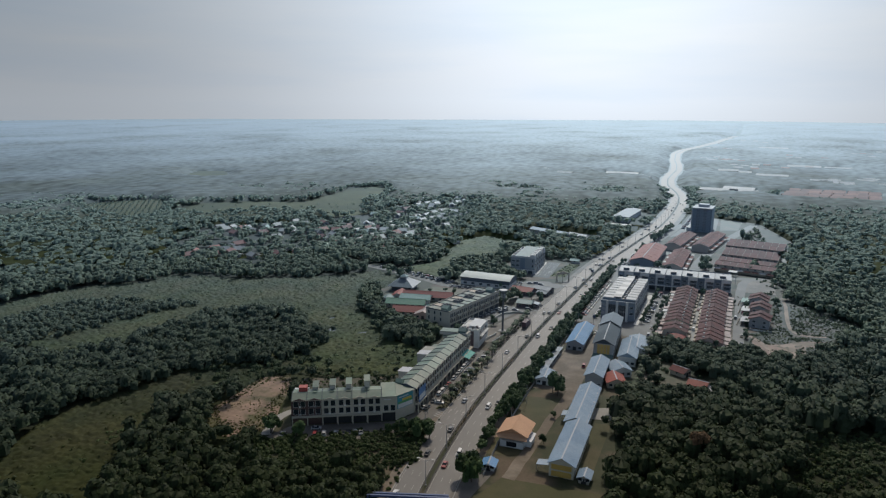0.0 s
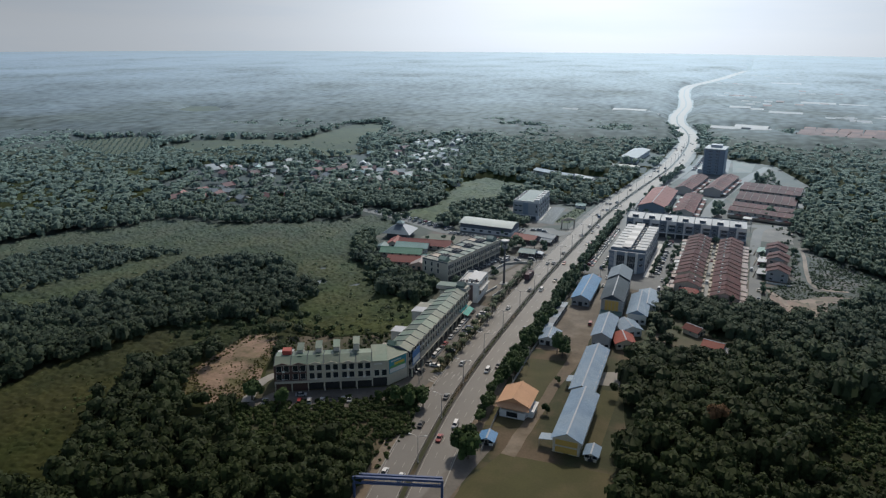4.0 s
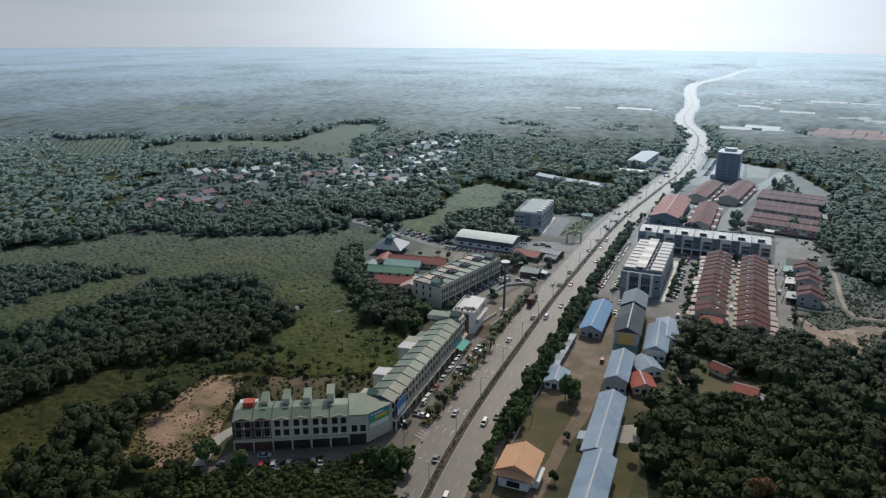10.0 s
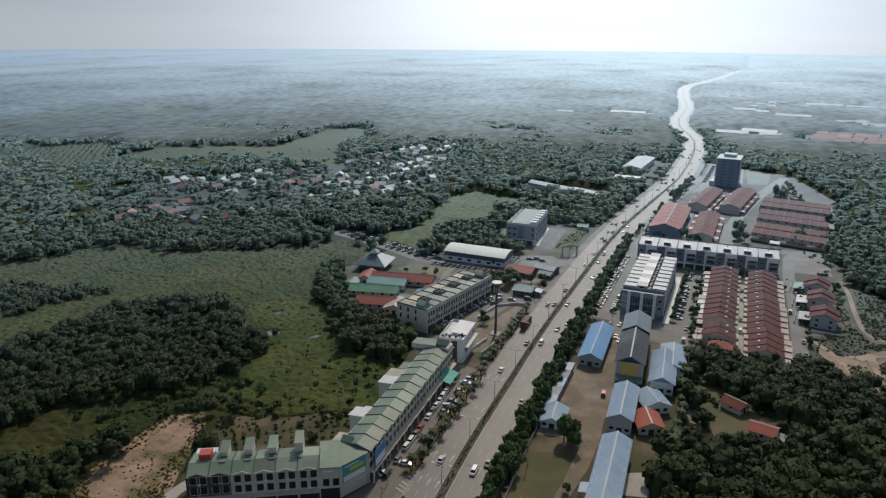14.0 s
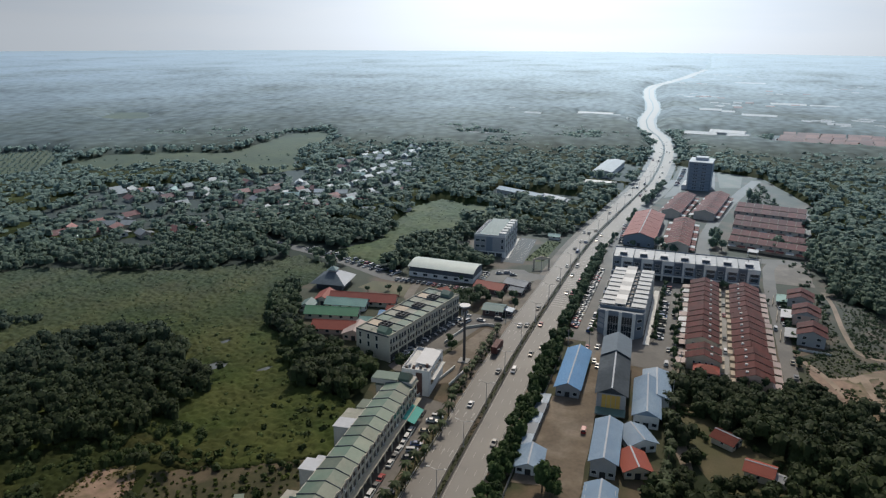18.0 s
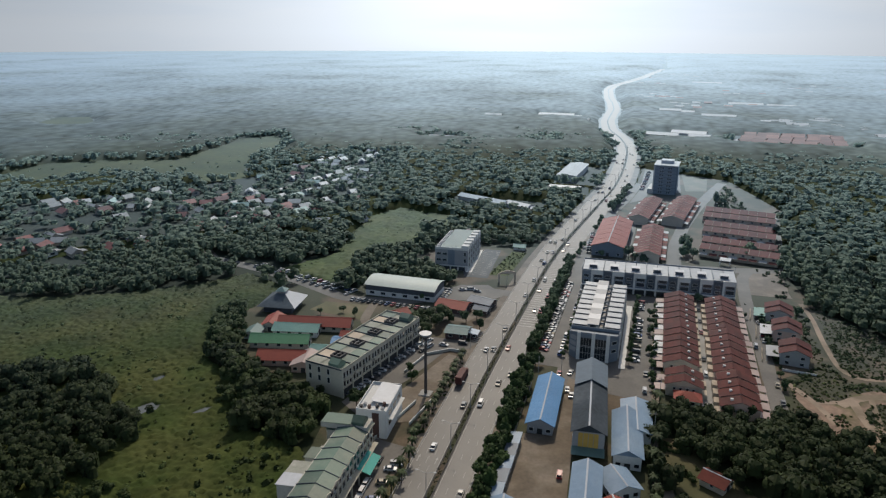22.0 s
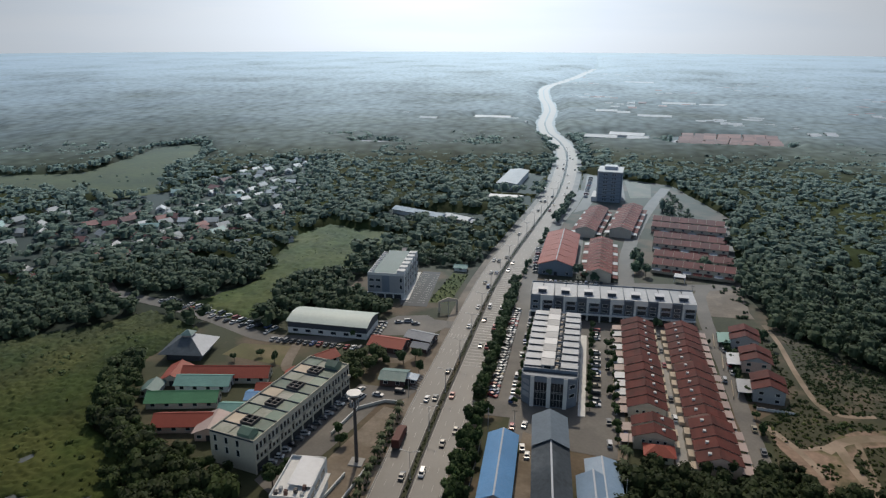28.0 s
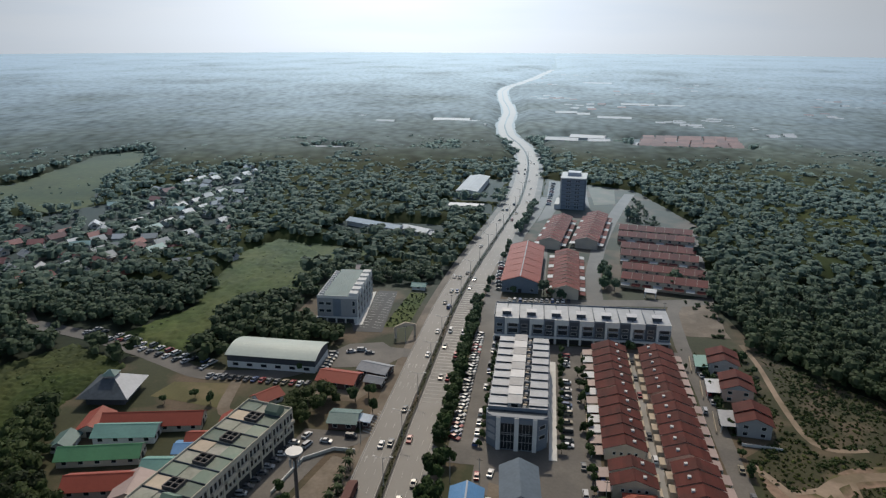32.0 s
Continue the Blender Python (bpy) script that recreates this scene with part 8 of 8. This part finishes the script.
for sg, nm in ((-0.95, "west"), (0.95, "east")):
    rail = thing("guard_rail", 0, 0, 0, 0, "dark steel guard rail along the median", "guard rail", "guard rails")
    for y0 in range(120, 620, 50):
        s = Shape()
        for y in range(y0, y0 + 50, 10):
            xa, xb = rc(y) + sg, rc(y + 10) + sg
            s.add([(xa - 0.05, y, 0.75), (xa + 0.05, y, 0.75), (xb + 0.05, y + 10, 0.75), (xb - 0.05, y + 10, 0.75), (xa - 0.05, y, 1.08), (xa + 0.05, y, 1.08), (xb + 0.05, y + 10, 1.08), (xb - 0.05, y + 10, 1.08)],
                  [(3, 2, 1, 0), (4, 5, 6, 7), (1, 2, 6, 5), (3, 0, 4, 7)])
        part("rail", s, M_DSTEEL, rail)
        for y in range(y0, y0 + 50, 5):
            if y < 420:
                part("post", Shape().box(rc(y) + sg - 0.06, y - 0.06, 0.3, rc(y) + sg + 0.06, y + 0.06, 1.0), M_DSTEEL, rail)

gan = thing("sign_gantry", 0, 0, 0, 0, "navy steel gantry spanning the carriageway", "gantry")
ga = Vector((rc(121) - 12.4, 113.6, 0))
gb = Vector((rc(121) + 11.8, 122.4, 0))
for p in (ga, gb):
    part("post", Shape().post(p.x, p.y, -0.1, 7.2, 0.42, 0.42, 10), M_BLUEST, gan)
gd = (gb - ga).normalized()
gn = Vector((-gd.y, gd.x, 0))
for z, o in ((6.9, 0.0), (5.2, 0.0), (6.9, 1.4)):
    u, v = ga + gn * o, gb + gn * o
    part("beam", Shape().slab((u.x - gn.x * 0.35, u.y - gn.y * 0.35, z + 0.35), (v.x - gn.x * 0.35, v.y - gn.y * 0.35, z + 0.35), (v.x + gn.x * 0.35, v.y + gn.y * 0.35, z + 0.35), (u.x + gn.x * 0.35, u.y + gn.y * 0.35, z + 0.35), 0.7), M_BLUEST, gan)
for k in range(13):
    p = ga.lerp(gb, (k + 0.5) / 13)
    part("strut", Shape().post(p.x, p.y, 5.3, 6.9, 0.08), M_BLUEST, gan)

# roadside fence of the school and utility poles
fence = thing("school_fence", 0, 0, 0, 0, "low concrete post fence along the school", "fence")
for y in range(150, 322, 4):
    x, x2 = rc(y) + 18.2, rc(y + 4) + 18.2
    part("fence_post", Shape().box(x - 0.1, y - 0.1, 0, x + 0.1, y + 0.1, 1.7), M_CONC, fence)
    part("fence_panel", Shape().add([(x - 0.04, y, 0.1), (x2 - 0.04, y + 4, 0.1), (x2 - 0.04, y + 4, 1.5), (x - 0.04, y, 1.5), (x + 0.04, y, 0.1), (x2 + 0.04, y + 4, 0.1), (x2 + 0.04, y + 4, 1.5), (x + 0.04, y, 1.5)],
                                    [(3, 2, 1, 0), (4, 5, 6, 7), (3, 7, 6, 2), (0, 1, 5, 4)]), M_CONC, fence)
for x, y in ((3.2, 330), (12.0, 331), (49.0, 326), (-28.5, 188), (-24.0, 176), (86.0, 470), (-29, 346), (-30, 424), (8.2, 190), (7.0, 215), (47.5, 300)):
    ob = thing("utility_pole", x, y, 0.05, RND.uniform(-10, 10), "thin grey utility pole with crossarm", "utility pole", "utility poles")
    part("pole", Shape().post(0, 0, -0.2, 9.0, 0.14, 0.09, 7), M_CONC, ob)
    part("crossarm", Shape().box(-0.9, -0.06, 8.2, 0.9, 0.06, 8.34), M_DSTEEL, ob)

# walls of the cream block's forecourt
for x0, y0, x1, y1 in ((-44.6, 334, -36.5, 341.0), (-36.5, 341.0, -29.5, 341.0), (-44.6, 334, -48, 316), (-41.0, 268.5, -36.0, 296), (-33.0, 281, -30.5, 300)):
    ob = thing("low_wall", x0, y0, 0.05, math.degrees(math.atan2(y1 - y0, x1 - x0)), "low pale boundary wall", "wall", "boundary walls")
    part("wall_body", Shape().box(0, -0.12, -0.1, math.hypot(x1 - x0, y1 - y0), 0.12, 1.1), M_STAIN, ob)
    part("coping", Shape().box(-0.05, -0.2, 1.1, math.hypot(x1 - x0, y1 - y0) + 0.05, 0.2, 1.25), M_WHITE, ob)
arch = thing("gate_arch", -31.5, 431.0, 0.1, 30, "pale yellow gateway arch at the junction", "gateway")
for x in (-4.5, 4.5):
    part("pillar", Shape().box(x - 0.4, -0.4, -0.1, x + 0.4, 0.4, 5.2), M_BEIGE, arch)
part("lintel", Shape().prism([(-5.4, 5.0), (5.4, 5.0), (4.6, 5.8), (0, 7.2), (-4.6, 5.8)], -0.35, 0.35), M_BEIGE, arch)


def car_meshes(van):
    L, W = (4.4, 1.75)
    if van:
        low = [(-2.2, 0.28), (2.2, 0.28), (2.25, 0.8), (1.75, 1.0), (-2.2, 1.05)]
        cab = [(1.65, 1.0), (0.95, 1.68), (-2.05, 1.72), (-2.2, 1.04)]
    else:
        low = [(-2.2, 0.28), (2.2, 0.28), (2.2, 0.66), (1.2, 0.86), (-1.5, 0.92), (-2.2, 0.84)]
        cab = [(1.15, 0.86), (0.35, 1.40), (-1.0, 1.42), (-1.75, 0.90)]
    b = Shape()
    n = len(low)
    b.v = [(x, -W / 2, z) for x, z in low] + [(x, W / 2, z) for x, z in low]
    b.f = [tuple(range(n)), tuple(range(2 * n - 1, n - 1, -1))] + [(i, n + i, n + (i + 1) % n, (i + 1) % n) for i in range(n)]
    b.m = [0] * len(b.f)
    g2 = Shape()
    i0, i1 = W / 2 - 0.08, W / 2 - 0.22
    wid = [i0, i1, i1, i0]
    g2.add([(x, -w, z) for (x, z), w in zip(cab, wid)] + [(x, w, z) for (x, z), w in zip(cab, wid)], [(0, 3, 2, 1), (4, 5, 6, 7), (0, 1, 5, 4), (1, 2, 6, 5), (2, 3, 7, 6)])
    g2.m[3] = 1
    wh = Shape().post(0, 0, -0.1, 0.1, 0.31, 0.31, 10)
    wh.v = [(x, z, y) for x, y, z in wh.v]
    wh.f = [tuple(reversed(q)) for q in wh.f]
    return b, g2, wh.mesh("wheel", M_TYRE)


WORDS = ["white", "silver", "black", "dark grey", "red", "blue", "gold"]
CARSETS = {}
for van in (0, 1):
    b, g2, wh = car_meshes(van)
    for ci, paint in enumerate(CARS):
        CARSETS[(van, ci)] = (b.mesh("body", paint), g2.mesh("glasshouse", [M_GLASS, paint]), wh)
ncars = 0


def car(x, y, rz, z=0.16, where="parked", group="parked cars"):
    global ncars
    van, ci = (1 if RND.random() < 0.25 else 0), RND.choice((0, 0, 0, 1, 1, 1, 2, 2, 3, 3, 4, 5, 6))
    bm_, gm, wm = CARSETS[(van, ci)]
    ob = thing("car", x, y, z, rz, f"{WORDS[ci]} {'people carrier' if van else 'saloon car'} {where}", "car", group)
    ob.scale = (0.94, 0.96, 0.96)
    part("body", bm_, None, ob)
    part("glasshouse", gm, None, ob, "dark car windows")
    for xx in (-1.35, 1.35):
        for yy in (-0.78, 0.78):
            part("wheel", wm, None, ob, at=pose(xx, yy, 0.31))
    ncars += 1
    return ob


rr = random.Random(4)
y = 132.0
while y < 900:
    for o, d in ((-8.7, 1), (-5.7, 1), (-2.8, 1), (2.9, -1), (5.9, -1), (8.8, -1)):
        if rr.random() < (0.26 if y < 420 else 0.32):
            yy = y + rr.uniform(-6, 6)
            car(rc(yy) + o, yy, 90 + rturn(yy) + (180 if d < 0 else 0), 0.17, "on the highway", "cars on the highway")
    y += 24 if y < 500 else 30
for yy in np.arange(354, 440, 2.55):
    car(1.4, yy, -28 + RND.uniform(-3, 3) + 180 * RND.randrange(2), 0.15, "parked slanted beside the grass strip", "slanted row of parked cars")
for yy in np.arange(352, 430, 6.4):
    if RND.random() < 0.8:
        car(8.6, yy, 90 + RND.uniform(-4, 4), 0.15, "parked before the white shops", "cars by the white shops")
for yy in np.arange(352, 424, 2.9):
    if RND.random() < 0.66:
        car(38.9, yy, RND.uniform(-4, 4) + 180 * RND.randrange(2), 0.15, "parked behind the white shops", "cars by the white shops")
for a in np.arange(0, 30):
    t = a / 29
    if RND.random() < 0.85:
        x = -104 - 70 * t
        car(x + RND.uniform(-0.6, 0.6), 386.5 + 24 * t + RND.uniform(0.5, 2.4) + (0 if a % 2 else 4.2), -19 + 90 + RND.uniform(-8, 8), 0.16, "parked along the lane by the field", "cars along the lane")
for k in range(14):
    car(-100 + k * 3.1, 382.2 - k * 0.06, 82 + RND.uniform(-5, 5), 0.16, "parked before the warehouse", "cars along the lane")
for k in range(7):
    car(-57.6 + RND.uniform(-0.3, 0.3), 392.5 + k * 2.7, 12 + RND.uniform(-4, 4), 0.16, "parked beside the warehouse", "cars along the lane")
for x, yy, a in ((-51, 412, 20), (-47, 414, 15), (-43, 412, 8), (-40.5, 345, -5), (-33, 349, 0), (-48, 347.5, 70), (-46, 342, 70), (-47.5, 337, 70), (-66, 430, 10), (-72, 428, 0)):
    car(x, yy, a, 0.16, "parked at the stalls", "cars at the stalls")
for k in range(15):
    car(-61.6 + k * 0.76, 293.5 + k * 3.5, 10 + RND.uniform(-6, 6) + 180 * RND.randrange(2), 0.16, "parked before the cream shops", "cars by the cream shops")
for k in range(18):
    if RND.random() < 0.6:
        car(-30.7 - k * 0.24, 192 + k * 3.9, 92 + RND.uniform(-4, 4), 0.16, "parked before the green-roofed shops", "cars by the green-roofed shops")
for x, yy, a in ((-28.0, 199, 10), (-27.4, 214, 14), (-29.0, 232, 20), (-29.2, 236, 20), (-29.4, 240, 18), (-29.6, 248, 15), (-29.8, 255, 12), (-28.8, 258, 12), (-31.5, 192, 60)):
    car(x, yy, a, 0.16, "parked under the palms", "cars by the green-roofed shops")
for k, (x, yy) in enumerate(((-63.5, 156.3), (-54, 156.0), (-51.6, 157.6), (-49.5, 158.6), (-47.4, 159.9), (-45.3, 161.0), (-61, 151.8), (-72.8, 146.5), (-58, 153.6), (-33, 171))):
    car(x, yy, 30 if k == 0 else 118 + RND.uniform(-8, 8), 0.16, "parked across from the shops", "cars by the green-roofed shops")
for yy in np.arange(330, 430, 7.0):
    if RND.random() < 0.55:
        car(49.0 if RND.random() < 0.6 else 43.6, yy, 90 + RND.uniform(-5, 5), 0.16, "parked in the terrace street", "cars by the terraces")
    if RND.random() < 0.6:
        car(88.2 if RND.random() < 0.5 else 92.2, yy - 8, 90 + RND.uniform(-5, 5), 0.16, "parked in the residential lane", "cars by the terraces")
    if RND.random() < 0.5:
        car(66.2, yy, 90 + RND.uniform(-4, 4), 0.16, "parked in the back lane", "cars by the terraces")
for x, yy in ((20.5, 268), (17.6, 318), (20.6, 325), (15.6, 322), (11.0, 334), (15, 336), (22, 334), (26, 333)):
    car(x, yy, 90 + RND.uniform(-12, 12), 0.16, "parked in the yard", "cars in the yard")
for k in range(30):
    if RND.random() < 0.75:
        car(30 + (k % 2) * 9 + k * 0.14, 694 + k * 2.9, RND.uniform(-6, 6), 0.15, "parked below the tower block", "cars by the tower")
for k in range(12):
    car(12 + k * 2.7, 482.5 + k * 0.3 + RND.uniform(-0.6, 0.6), 86 + RND.uniform(-6, 6), 0.15, "parked behind the white shop block", "cars behind the white shops")
    if k < 9:
        car(5.6 - 0.2 * k + RND.uniform(-0.4, 0.4), 497 + k * 5.6, 8 + RND.uniform(-8, 8), 0.15, "parked beside the market hall", "cars behind the white shops")

# a lorry with a dark red body
lo = thing("lorry", rc(318) - 8.4, 318, 0.17, 90 + rturn(318), "large dark red lorry on the highway", "lorry")
part("cargo_body", Shape().box(-6.0, -1.25, 1.0, 2.4, 1.25, 3.9), M_LORRY, lo)
part("chassis", Shape().box(-6.0, -1.0, 0.55, 5.0, 1.0, 1.0), M_DSTEEL, lo)
part("cab", Shape().prism([(2.7, 1.0), (5.0, 1.0), (5.0, 2.1), (4.6, 3.0), (2.7, 3.1)], -1.2, 1.2), M_LORRY, lo)
part("windscreen", Shape().slab((5.02, -1.05, 2.15), (5.02, 1.05, 2.15), (4.66, 1.05, 2.95), (4.66, -1.05, 2.95), 0.04), M_GLASS, lo)
wb = Shape().post(0, 0, -0.15, 0.15, 0.5, 0.5, 12)
wb.v = [(x, z, y) for x, y, z in wb.v]
wb.f = [tuple(reversed(q)) for q in wb.f]
wb = wb.mesh("wheel", M_TYRE)
for xx in (-4.8, -3.6, 3.9):
    for yy in (-1.1, 1.1):
        part("wheel", wb, None, lo, at=pose(xx, yy, 0.5))
